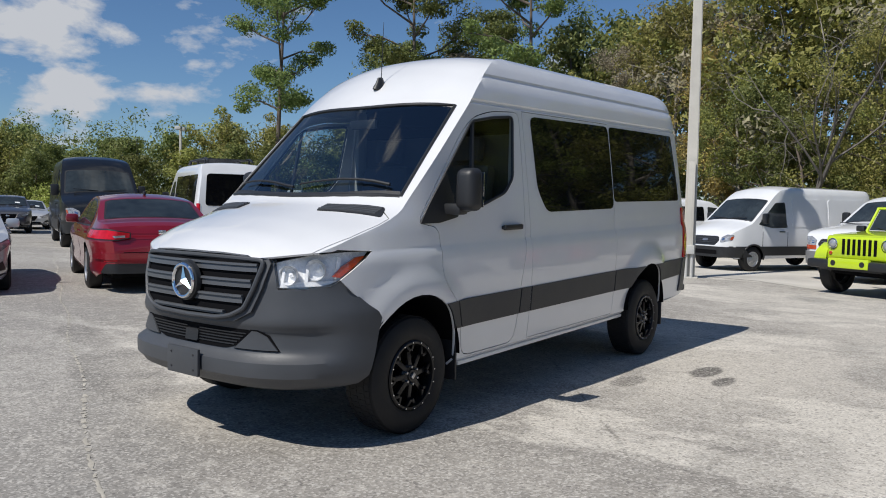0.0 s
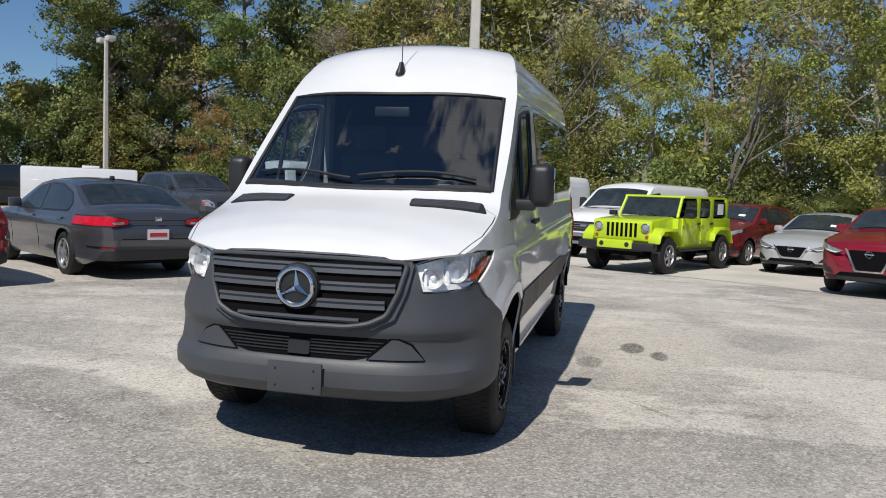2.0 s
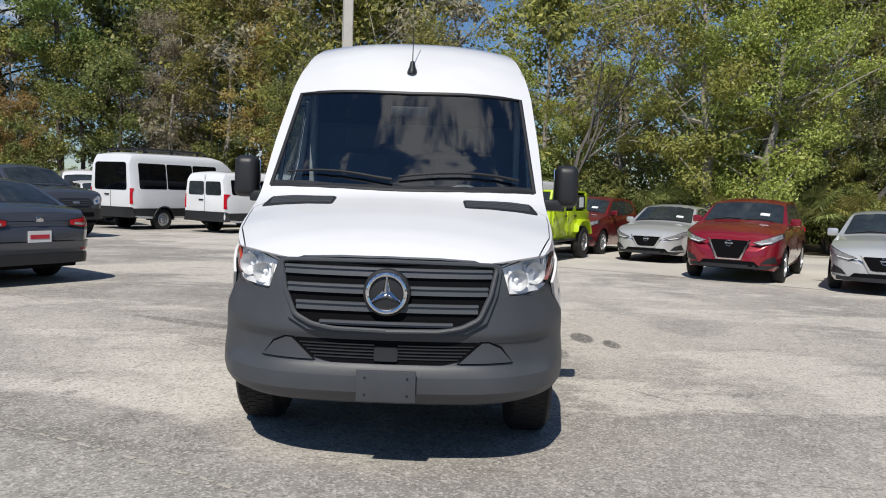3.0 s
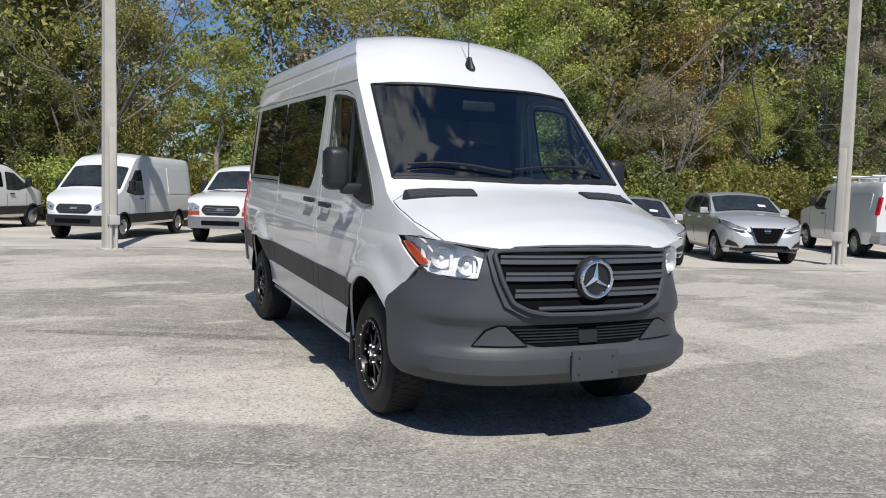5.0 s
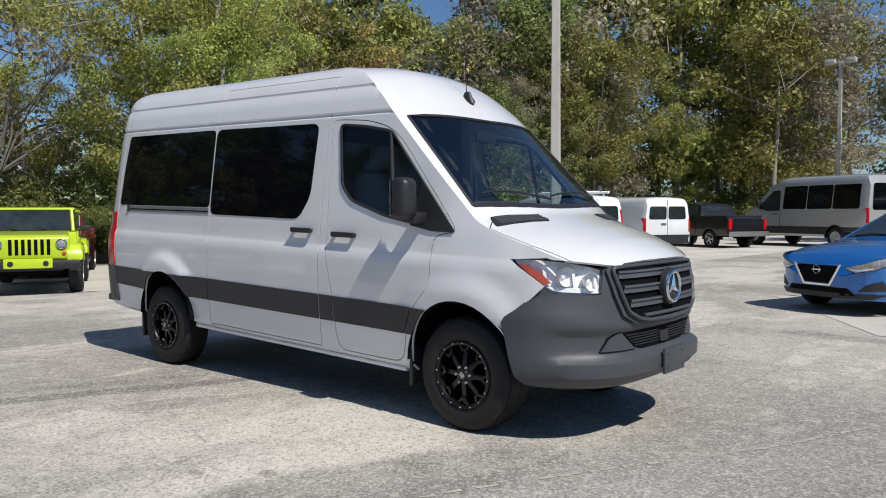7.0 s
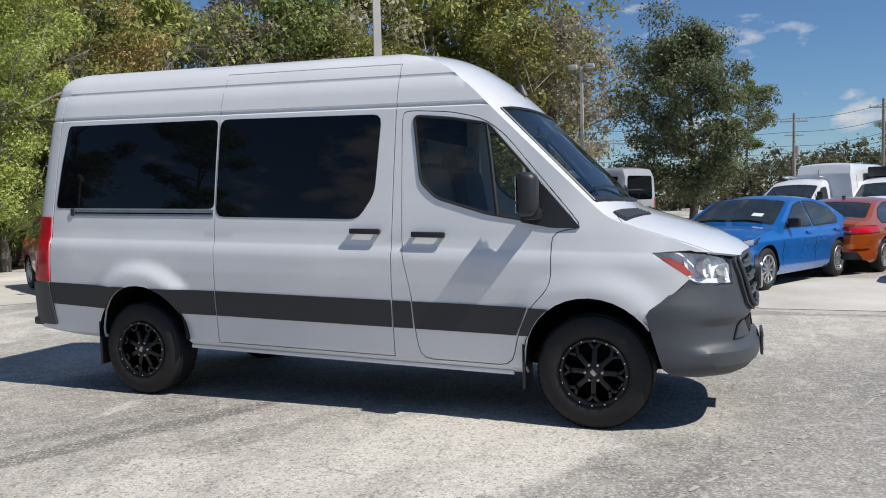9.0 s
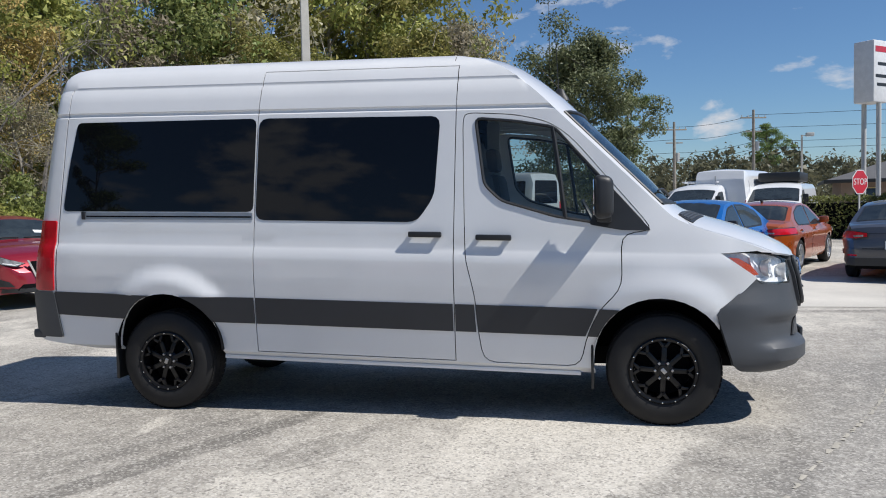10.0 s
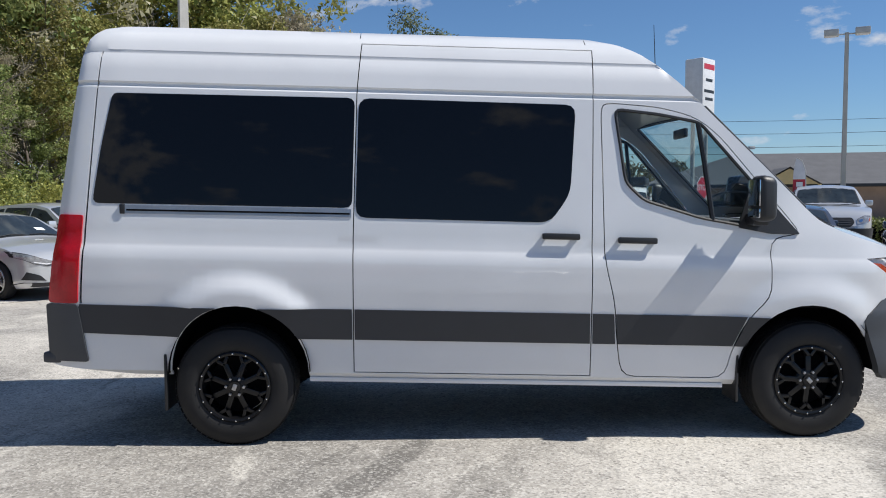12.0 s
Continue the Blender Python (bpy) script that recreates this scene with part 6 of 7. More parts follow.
vehicle("sedan", "sedan", "red metallic sedan parked tail out", "car", RED, at(-4.72, -10.45, -113) @ Matrix.Scale(1.07, 4), opts=("dealer_plate",))
vehicle("sedan", "sedan", "dark grey metallic sedan with a dealer plate", "car", GREY, at(-7.75, -8.9, -120) @ Matrix.Scale(1.06, 4), opts=("dealer_plate",))
vehicle("sedan", "sedan", "silver sedan parked nose out beside the red one", "car", SILVER, at(-0.9, -9.0, 67))
vehicle("van", "cargo_van", "white medium-roof cargo van with black lower mouldings", "van", WHITE_FLEET, at(-18.0, -2.75, -28) @ Matrix.Scale(0.93, 4), style="hub", opts=("panels",))
vehicle("oldvan", "work_van", "white low-roof van with amber side lamps", "van", WHITE_FLEET, at(-16.9, 0.75, -28), style="hub", opts=("chrome_bumper",))
vehicle("suv", "suv", "dark red suv parked nose out", "car", DRED, at(-17.5, 3.8, -30))
vehicle("sedan", "sedan", "silver sedan parked nose out", "car", SILVER, at(-15.2, 5.6, -30))
vehicle("suv", "suv", "red suv with a chrome v grille", "car", RED, at(-10.7, 6.05, -30))
vehicle("sedan", "sedan", "silver sedan with a chrome v grille", "car", SILVER, at(-9.1, 8.15, -30))
vehicle("suv", "suv", "silver suv beside a light pole", "car", SILVER, at(-9.2, 11.5, -26))
RACK_VAN = vehicle("oldvan", "work_van", "white work van with a ladder rack", "van", WHITE_FLEET, at(-13.0, 18.9, 150), style="hub", opts=("chrome_bumper", "rear_glass", "plain_tail"))
vehicle("lowvan", "cargo_van", "white low-roof cargo van with black bumpers", "van", WHITE_FLEET, at(-12.8, 23.5, 150), style="hub", opts=("rear_glass",))
vehicle("pickup", "pickup_truck", "black pickup truck parked tail out", "truck", BLACK, at(-12.3, 30.3, 150), opts=("dealer_plate",))
vehicle("van", "passenger_van", "silver beige passenger van with dark side glass", "van", TAUPE, at(-8.5, 32.7, 150) @ Matrix.Scale(1.22, 4), style="hub", opts=("side_glass", "rear_glass"))
vehicle("van", "passenger_van", "white high-roof passenger van with a roof rack", "van", WHITE_FLEET, at(-26.0, -8.7, 152) @ Matrix.Scale(1.08, 4), style="hub", opts=("side_glass", "rear_glass"))
vehicle("lowvan", "passenger_van", "white low-roof van with side windows", "van", WHITE_FLEET, at(-25.1, -5.4, 150), style="hub", opts=("side_glass", "rear_glass"))
vehicle("sedan", "sedan", "bright blue sedan parked nose out", "car", BLUE, at(0.49, 8.05, -117) @ Matrix.Scale(1.05, 4), style="star", opts=("black_mirrors",))
vehicle("sedan", "sedan", "orange sedan parked tail out", "car", ORANGE, at(3.85, 14.0, 65))
vehicle("sedan", "sedan", "slate grey sedan parked tail out", "car", GREY, at(5.95, 12.0, 67), opts=("dealer_plate",))
vehicle("van", "minibus", "black high-roof minibus with roof lamps", "van", BLACK, at(-9.1, -19.3, 67) @ Matrix.Scale(1.16, 4), style="hub")
vehicle("van", "passenger_van", "white high-roof van behind the red sedan", "van", WHITE_FLEET, at(-13.2, -20.0, -115) @ Matrix.Scale(1.1, 4), style="hub", opts=("side_glass", "rear_glass"))
vehicle("suv", "suv", "dark grey suv facing the lot", "car", GREY, at(-11.4, -31.0, 67))
vehicle("sedan", "sedan", "silver sedan far across the lot", "car", SILVER, at(-14.6, -36.0, 67))
vehicle("suv", "suv", "black suv between the vans", "car", BLACK, at(-12.5, -23.5, 67) @ Matrix.Scale(1.15, 4))
vehicle("pickup", "pickup_truck", "dark grey pickup truck with a chrome grille", "truck", GREY, at(-16.3, -10.6, 62))
vehicle("lowvan", "cargo_van", "white van far behind the pickup", "van", WHITE_FLEET, at(-27.6, -15.0, 30), style="hub")
vehicle("suv", "suv", "white suv behind the dark pickup", "car", WHITE_FLEET, at(-24.3, -12.6, 40))
LADDER_VAN = vehicle("lowvan", "work_van", "white van with a roof ladder rack, nose out", "van", WHITE_FLEET, at(2.4, 24.2, -118), style="hub", opts=("panels",))
vehicle("van", "cargo_van", "white high-roof van parked tail out", "van", WHITE_FLEET, at(5.8, 30.2, 67) @ Matrix.Scale(1.08, 4), style="hub")
BOX_VAN = vehicle("lowvan", "work_van", "white van with a black roof box", "van", WHITE_FLEET, at(5.45, 24.4, -110), style="hub")
vehicle("van", "minibus", "black high-roof minibus by the hedge", "van", BLACK, at(11.7, 27.3, 67), style="hub", opts=("rear_glass",))
vehicle("lowvan", "passenger_van", "white van with a wide rear window", "van", WHITE_FLEET, at(15.2, 28.4, 66), style="hub", opts=("rear_glass",))
vehicle("pickup", "pickup_truck", "grey pickup truck facing the lot", "truck", SILVER, at(8.6, 15.0, -113))
vehicle("sedan", "sedan", "navy blue sedan parked tail out", "car", NAVY, at(8.4, 10.4, 67))
vehicle("lowvan", "passenger_van", "tan van far across the lot", "van", TAUPE, at(1.8, 33.5, 160), style="hub", opts=("side_glass",))


def roof_rack(m, label):
    """White ladder rack: two side rails, crossbars and upright stops."""
    root = thing("ladder_rack", label, "rack", m, "roof racks")
    for y in (0.62, -0.62):
        b = bmesh.new()
        tube(b, [(-1.3, y, 2.17), (-4.6, y, 2.17)], 0.028, 8)
        part("rail", b, WHITE_FLEET, root)
    for x in (-1.6, -2.9, -4.3):
        b = bmesh.new()
        tube(b, [(x, -0.85, 2.20), (x, 0.85, 2.20)], 0.028, 8)
        part("crossbar", b, WHITE_FLEET, root)
        for y in (0.62, -0.62):
            b = boxes(((x, y, 2.10), (0.07, 0.05, 0.12), 0.01))
            part("foot", b, WHITE_FLEET, root)
    for x, y in ((-1.6, 0.5), (-4.3, 0.4), (-4.3, -0.5)):
        b = bmesh.new()
        tube(b, [(x - 0.06, y, 2.20), (x - 0.06, y, 2.40), (x + 0.06, y, 2.40), (x + 0.06, y, 2.20)], 0.016, 6)
        part("stop", b, STEEL, root)


roof_rack(RACK_VAN.matrix_basis.copy(), "white tubular ladder rack on a van roof")
for x, y, deg, k in ((-26.0, -8.7, 152, 1.08), (-13.2, -20.0, -115, 1.1)):
    rack = thing("roof_rack", "low black roof rack with crossbars on a van", "rack", at(x, y, deg) @ Matrix.Scale(k, 4), "black roof racks")
    for yy in (0.6, -0.6):
        bb = bmesh.new()
        tube(bb, [(-1.6, yy, 2.50), (-1.9, yy, 2.58), (-4.3, yy, 2.58), (-4.6, yy, 2.50)], 0.03, 8)
        part("rail", bb, TRIM, rack)
    for xx in (-2.0, -2.6, -3.2, -3.8, -4.3):
        part("crossbar", boxes(((xx, 0, 2.565), (0.09, 1.2, 0.03), 0.008)), TRIM, rack)
    for xx in (-2.0, -3.1, -4.2):
        for yy in (0.6, -0.6):
            part("foot", boxes(((xx, yy, 2.50), (0.08, 0.05, 0.14), 0.01)), TRIM, rack)
roof_rack(LADDER_VAN.matrix_basis.copy(), "white tubular ladder rack on a van roof")
solid("roof_box", boxes(((0, 0, 0), (2.2, 1.5, 0.36), 0.08)), TRIM, "black box on a van roof", "roof box").matrix_basis = BOX_VAN.matrix_basis @ Matrix.Translation((-2.4, 0, 2.30))


def make_jeep(m):
    root = thing("off_road_wagon", "lime green square off-road wagon with black bumpers", "car", m, "parked vehicles")

    def p(name, b, mat=None, parent=None, label=""):
        for v in b.verts:
            if v.co.z > 1.2:
                v.co.z = 1.2 + (v.co.z - 1.2) * 0.8
        return part(name, b, mat or LIME, parent or root, label)

    def slab(pts, y0, y1, bev=0.02):
        """A side outline (x, z) given a width from y0 to y1."""
        b = bmesh.new()
        a = [b.verts.new((x, y0, z)) for x, z in pts]
        c = [b.verts.new((x, y1, z)) for x, z in pts]
        b.faces.new(a)
        b.faces.new(c[::-1])
        for k in range(len(pts)):
            j = (k + 1) % len(pts)
            b.faces.new((a[k], c[k], c[j], a[j]))
        if bev:
            bmesh.ops.bevel(b, geom=b.edges[:], offset=bev, segments=2, profile=0.6, affect="EDGES")
        return b

    p("tub", slab([(-0.62, 0.50), (-0.62, 1.20), (-3.62, 1.20), (-3.66, 0.72), (-3.50, 0.60), (-2.5, 0.50)], -0.79, 0.79, 0.035), label="")
    p("bonnet", slab([(0.40, 0.80), (0.43, 1.10), (0.36, 1.16), (-0.62, 1.235), (-0.72, 1.235), (-0.72, 0.80)], -0.66, 0.66, 0.04))
    p("grille", slab([(0.40, 0.66), (0.47, 0.70), (0.47, 1.10), (0.43, 1.14), (0.38, 1.14), (0.38, 0.66)], -0.70, 0.70, 0.03))
    for k in range(7):
        y = -0.33 + 0.11 * k
        p("grille_slot", boxes(((0.468, y, 0.93), (0.02, 0.062, 0.30), 0.008)), VOID)
    for s in (1, -1):
        b = bmesh.new()
        lathe(b, [(0.001, 0.03), (0.06, 0.025), (0.09, 0.0), (0.095, -0.02)], 24, Matrix.Translation((0.475, s * 0.56, 0.98)) @ Matrix.Rotation(radians(-90), 4, "Z"))
        p("headlight", b, LAMP_CAR, label="round clear headlight")
        b = bmesh.new()
        lathe(b, [(0.10, -0.01), (0.108, 0.012), (0.095, 0.02)], 24, Matrix.Translation((0.475, s * 0.56, 0.98)) @ Matrix.Rotation(radians(-90), 4, "Z"))
        p("lamp_ring", b, CHROME)
        b = bmesh.new()
        lathe(b, [(0.001, 0.015), (0.035, 0.01), (0.04, -0.01)], 14, Matrix.Translation((0.475, s * 0.60, 0.80)) @ Matrix.Rotation(radians(-90), 4, "Z"))
        p("turn_signal", b, AMBER)
        # flared wing over each wheel
        for cx, e0, e1 in ((0.0, 0.52, -0.66), (-2.95, 0.60, -0.56)):
            arc = [(cx + e0, 0.74), (cx + e0 - 0.04, 0.86), (cx + 0.30, 0.985), (cx - 0.34, 0.985), (cx + e1 + 0.12, 0.86), (cx + e1, 0.66)]
            b = bmesh.new()
            rows = []
            for x, z in arc:
                rows.append([b.verts.new((x, s * 0.66, z + 0.012)), b.verts.new((x, s * 0.90, z)), b.verts.new((x, s * 0.935, z - 0.05)), b.verts.new((x, s * 0.90, z - 0.075)), b.verts.new((x, s * 0.66, z - 0.06))])
            for u, w in zip(rows, rows[1:]):
                for k in range(5):
                    b.faces.new((u[k], u[(k + 1) % 5], w[(k + 1) % 5], w[k]))
            b.faces.new(rows[0])
            b.faces.new(rows[-1][::-1])
            p("wing", b)
        # doors, glass, hinges, handles
        for x0, x1 in ((-0.80, -1.78), (-1.82, -2.50)):
            d = p("door", slab([(x0, 0.60), (x0, 1.205), (x1, 1.205), (x1, 0.60)], s * 0.775, s * 0.812, 0.012))
            p("handle", boxes(((x1 + 0.12, s * 0.825, 1.08), (0.14, 0.03, 0.05), 0.01)), TRIM, d)
            for z in (0.72, 1.06):
                p("hinge", boxes(((x0 - 0.03, s * 0.82, z), (0.09, 0.025, 0.05), 0.008)), LIME, d)
        for pts in ([(-1.02, 1.25), (-1.14, 1.70), (-1.66, 1.72), (-1.70, 1.25)], [(-1.88, 1.25), (-1.88, 1.72), (-2.42, 1.72), (-2.42, 1.25)], [(-2.66, 1.25), (-2.64, 1.71), (-3.34, 1.69), (-3.40, 1.25)]):
            p("side_window", slab(pts, s * 0.735, s * 0.752, 0.0), CARGLASS)
        p("sticker", boxes(((-3.05, s * 0.757, 1.47), (0.34, 0.004, 0.32), 0.0)), PAPER)
        b = boxes(((-0.86, s * 0.95, 1.28), (0.10, 0.19, 0.15), 0.035), ((-0.86, s * 0.84, 1.24), (0.05, 0.12, 0.04), 0.01))
        p("mirror", b, TRIM)
        p("side_step", boxes(((-1.45, s * 0.83, 0.50), (1.75, 0.10, 0.06), 0.02)), TRIM)
    # windscreen frame and hard top
    def frame_bar(a, c, r=0.035):
        b = bmesh.new()
        tube(b, [a, c], r, 6)
        return b
    for s in (1, -1):
        p("windscreen_post", frame_bar((-0.72, s * 0.72, 1.22), (-1.0, s * 0.68, 1.80)))
    p("windscreen_header", frame_bar((-1.0, -0.68, 1.79), (-1.0, 0.68, 1.79)))
    b = bmesh.new()
    b.faces.new([b.verts.new(q) for q in ((-0.735, 0.70, 1.25), (-0.735, -0.70, 1.25), (-0.985, -0.66, 1.77), (-0.985, 0.66, 1.77))])
    p("windscreen", b, CARGLASS)
    p("hard_top", slab([(-0.98, 1.76), (-1.02, 1.835), (-3.40, 1.83), (-3.52, 1.76)], -0.74, 0.74, 0.03))
    for x0, x1 in ((-1.70, -1.88), (-2.42, -2.66), (-3.36, -3.56)):
        for s in (1, -1):
            p("roof_pillar", slab([(x0, 1.19), (x0, 1.78), (x1, 1.78), (x1, 1.19)], s * 0.70, s * 0.748, 0.01))
    p("rear_panel", slab([(-3.50, 1.19), (-3.48, 1.78), (-3.54, 1.78), (-3.60, 1.19)], -0.72, 0.72, 0.01), CARGLASS)
    for s, y in ((1, 0.28), (-1, -0.28)):
        b = bmesh.new()
        tube(b, [(-0.70, y, 1.245), (-0.78, y - 0.30, 1.33)], 0.012, 5)
        p("wiper", b, TRIM)
    # bumpers with a lime centre cover
    p("front_bumper", boxes(((0.66, 0, 0.60), (0.22, 1.80, 0.17), 0.05), ((0.55, 0, 0.55), (0.2, 1.2, 0.14), 0.03)), TRIM)
    cover = p("bumper_cover", boxes(((0.735, 0, 0.63), (0.10, 0.84, 0.19), 0.03)), LIME)
    for y in (0.30, -0.30):
        b = bmesh.new()
        lathe(b, [(0.001, 0.01), (0.05, 0.006), (0.055, -0.02)], 16, Matrix.Translation((0.788, y, 0.63)) @ Matrix.Rotation(radians(-90), 4, "Z"))
        p("fog_lamp", b, TRIM, cover)
    p("rear_bumper", boxes(((-3.74, 0, 0.60), (0.16, 1.5, 0.16), 0.04)), TRIM)
    p("underbody", boxes(((-1.5, 0, 0.48), (3.9, 1.1, 0.14), 0.02), ((0.0, 0, 0.40), (0.1, 1.4, 0.1), 0.02), ((-2.95, 0, 0.40), (0.1, 1.4, 0.1), 0.02)), VOID)
    for x in (0.0, -2.95):
        for y in (0.79, -0.79):
            add_wheel(root, x, y, 0.405, 0.255, 0.235, "five", STEEL)
    return root


make_jeep(at(-13.0, 1.6, -27))


# ---- poles, signs, hedge, building ----
def light_pole(x, y, h, turn=0.0, w=0.25, box=False, heads=2):
    root = thing("light_pole", "square pale concrete light pole" if w > 0.2 else "slim pale light pole", "light pole", at(x, y, turn), "light poles")
    b = bmesh.new()
    lo = [b.verts.new((sx * w / 2, sy * w / 2, -0.05)) for sx, sy in ((1, 1), (-1, 1), (-1, -1), (1, -1))]
    hi = [b.verts.new((sx * w * 0.34, sy * w * 0.34, h)) for sx, sy in ((1, 1), (-1, 1), (-1, -1), (1, -1))]
    for k in range(4):
        b.faces.new((lo[k], lo[(k + 1) % 4], hi[(k + 1) % 4], hi[k]))
    b.faces.new(hi)
    bmesh.ops.bevel(b, geom=[e for e in b.edges if abs(e.verts[0].co.z - e.verts[1].co.z) > 1], offset=0.018, segments=2, affect="EDGES")
    part("shaft", b, CONCRETE, root)
    for s in ((1, -1) if heads == 2 else (1,)):
        b = boxes(((s * 0.14, 0, h - 0.05), (0.3, 0.05, 0.05), 0.01))
        part("bracket", b, BOXGREY, root)
        b = boxes(((s * 0.52, 0, h + 0.02), (0.5, 0.42, 0.24), 0.03))
        head = part("lamp_head", b, BOXGREY, root)
        part("lamp_glass", boxes(((s * 0.52, 0, h - 0.106), (0.4, 0.34, 0.012), 0.003)), PLATEM, head)
    if box:
        part("junction_box", boxes(((w / 2 + 0.09, 0.0, 0.66), (0.16, 0.22, 0.20), 0.015)), BOXGREY, root)
        part("box_cover", boxes(((w / 2 + 0.05, 0.0, 1.7), (0.05, 0.15, 1.9), 0.01)), CONCRETE, root)
        for dy in (-0.06, 0.06):
            b = bmesh.new()
            tube(b, [(w / 2 + 0.08, dy, -0.02), (w / 2 + 0.08, dy, 0.58)], 0.035, 8)
            part("conduit", b, BOXGREY, root)
        part("footing", boxes(((0, 0, 0.01), (w + 0.22, w + 0.14, 0.06), 0.02)), CONCRETE, root)
    return root


light_pole(-13.88, -2.32, 9.2, 20, 0.27, True)
light_pole(-7.95, 12.85, 9.2, -65, 0.27, True)
light_pole(-31.5, -26.0, 9.1, 60, 0.24)
light_pole(-41.5, -33.0, 7.4, 60, 0.24)
light_pole(-29.7, -45.6, 6.9, 40, 0.24)
light_pole(-8.0, 41.6, 9.6, 0, 0.24)
light_pole(13.4, 23.1, 7.7, -28, 0.2)
light_pole(12.6, 52.4, 5.8, 0, 0.16, heads=1)
light_pole(26.0, 62.0, 6.0, 0, 0.16, heads=1)


def utility_pole(x, y, h):
    root = thing("utility_pole", "grey wooden utility pole with crossarm", "utility pole", at(x, y, 20), "utility poles")
    b = bmesh.new()
    tube(b, [(0, 0, -0.1), (0, 0, h)], 0.17, 10, 0.11)
    part("shaft", b, BARK_PALE, root)
    part("crossarm", boxes(((0, 0, h - 0.7), (2.4, 0.1, 0.12), 0.01)), BARK_PALE, root)
    part("crossarm", boxes(((0, 0, h - 1.9), (1.6, 0.1, 0.1), 0.01)), BARK_PALE, root)
    b = bmesh.new()
    tube(b, [(0.3, 0, h - 3.6), (0.3, 0, h - 2.8)], 0.22, 12)
    part("transformer", b, BOXGREY, root)
    for x2 in (-1.1, -0.5, 0.5, 1.1):
        b = bmesh.new()
        tube(b, [(x2, 0, h - 0.64), (x2, 0, h - 0.46)], 0.04, 6)
        part("insulator", b, BOXGREY, root)


UTIL = [(-30.0, 76.0, 9.2), (5.3, 68.6, 8.6), (12.0, 67.8, 9.3), (48.0, 60.0, 9.2), (88.0, 48.0, 9.4)]
for u in UTIL:
    utility_pole(*u)
for n, (dz, dx) in enumerate(((0.45, 0.0), (1.6, 0.4), (2.8, 0.0), (3.4, 0.2))):
    for (x0, y0, h0), (x1, y1, h1) in zip(UTIL, UTIL[1:]):
        b = bmesh.new()
        pts = [Vector((x0 + (x1 - x0) * t + dx, y0 + (y1 - y0) * t, h0 - dz + (h1 - h0) * t - 1.1 * t * (1 - t))) for t in np.linspace(0, 1, 9)]
        tube(b, pts, 0.022, 4)
        solid("power_line", b, TRIM, "sagging black overhead power line", "cable", group="power lines")


def sign_tower(x, y, deg):
    root = thing("dealer_sign", "tall white sign tower on two steel posts", "sign", at(x, y, deg))
    for s in (0.32, -0.32):
        b = bmesh.new()
        tube(b, [(s, 0, -0.05), (s, 0, 5.6)], 0.10, 12)
        part("post", b, BOXGREY, root)
    cab = part("cabinet", boxes(((0, 0, 6.65), (0.90, 1.14, 2.55), 0.08)), PLATEM, root, "white sign cabinet")
    part("red_bar", boxes(((-0.454, 0, 7.55), (0.006, 0.95, 0.24), 0.0)), PLATER, cab, "red lettering bar")
    for z, w in ((6.95, 0.6), (6.45, 0.9), (6.10, 0.7)):
        part("text_bar", boxes(((-0.454, 0, z), (0.006, w, 0.13), 0.0)), TRIM, cab)


sign_tower(10.4, 30.0, 132)


def text_mesh(name, words, size, mat, parent, m):
    cu = bpy.data.curves.new(name, "FONT")
    cu.body, cu.size, cu.extrude, cu.align_x, cu.align_y = words, size, 0.002, "CENTER", "CENTER"
    tmp = new(name, cu)
    bpy.context.view_layer.update()
    me = bpy.data.meshes.new_from_object(tmp.evaluated_get(bpy.context.evaluated_depsgraph_get()))
    bpy.data.objects.remove(tmp)
    me.materials.clear()
    me.materials.append(mat)
    ob = new(name, me)
    ob.parent, ob.matrix_basis = parent, m
    return ob


def stop_sign(x, y, deg):
    root = thing("stop_sign", "red octagonal stop sign on a thin post", "sign", at(x, y, deg))
    b = boxes(((0, 0, 1.2), (0.05, 0.05, 2.4), 0.008))
    part("post", b, BOXGREY, root)
    for r, mat, off, nm in ((0.44, PLATEM, 0.030, "border"), (0.405, PLATER, 0.036, "plate")):
        b = bmesh.new()
        lathe(b, [(r, -0.004), (r, 0.004), (0.001, 0.004)], 8, Matrix.Translation((-off, 0, 1.98)) @ Matrix.Rotation(radians(90), 4, "Z") @ Matrix.Rotation(radians(22.5), 4, "Y"))
        part(nm, b, mat, root, smooth=0)
    text_mesh("word", "STOP", 0.30, PLATEM, root, Matrix.Translation((-0.045, 0, 1.98)) @ Matrix.Rotation(radians(-90), 4, "Z") @ Matrix.Rotation(radians(90), 4, "X"))


stop_sign(7.8, 22.4, 131)


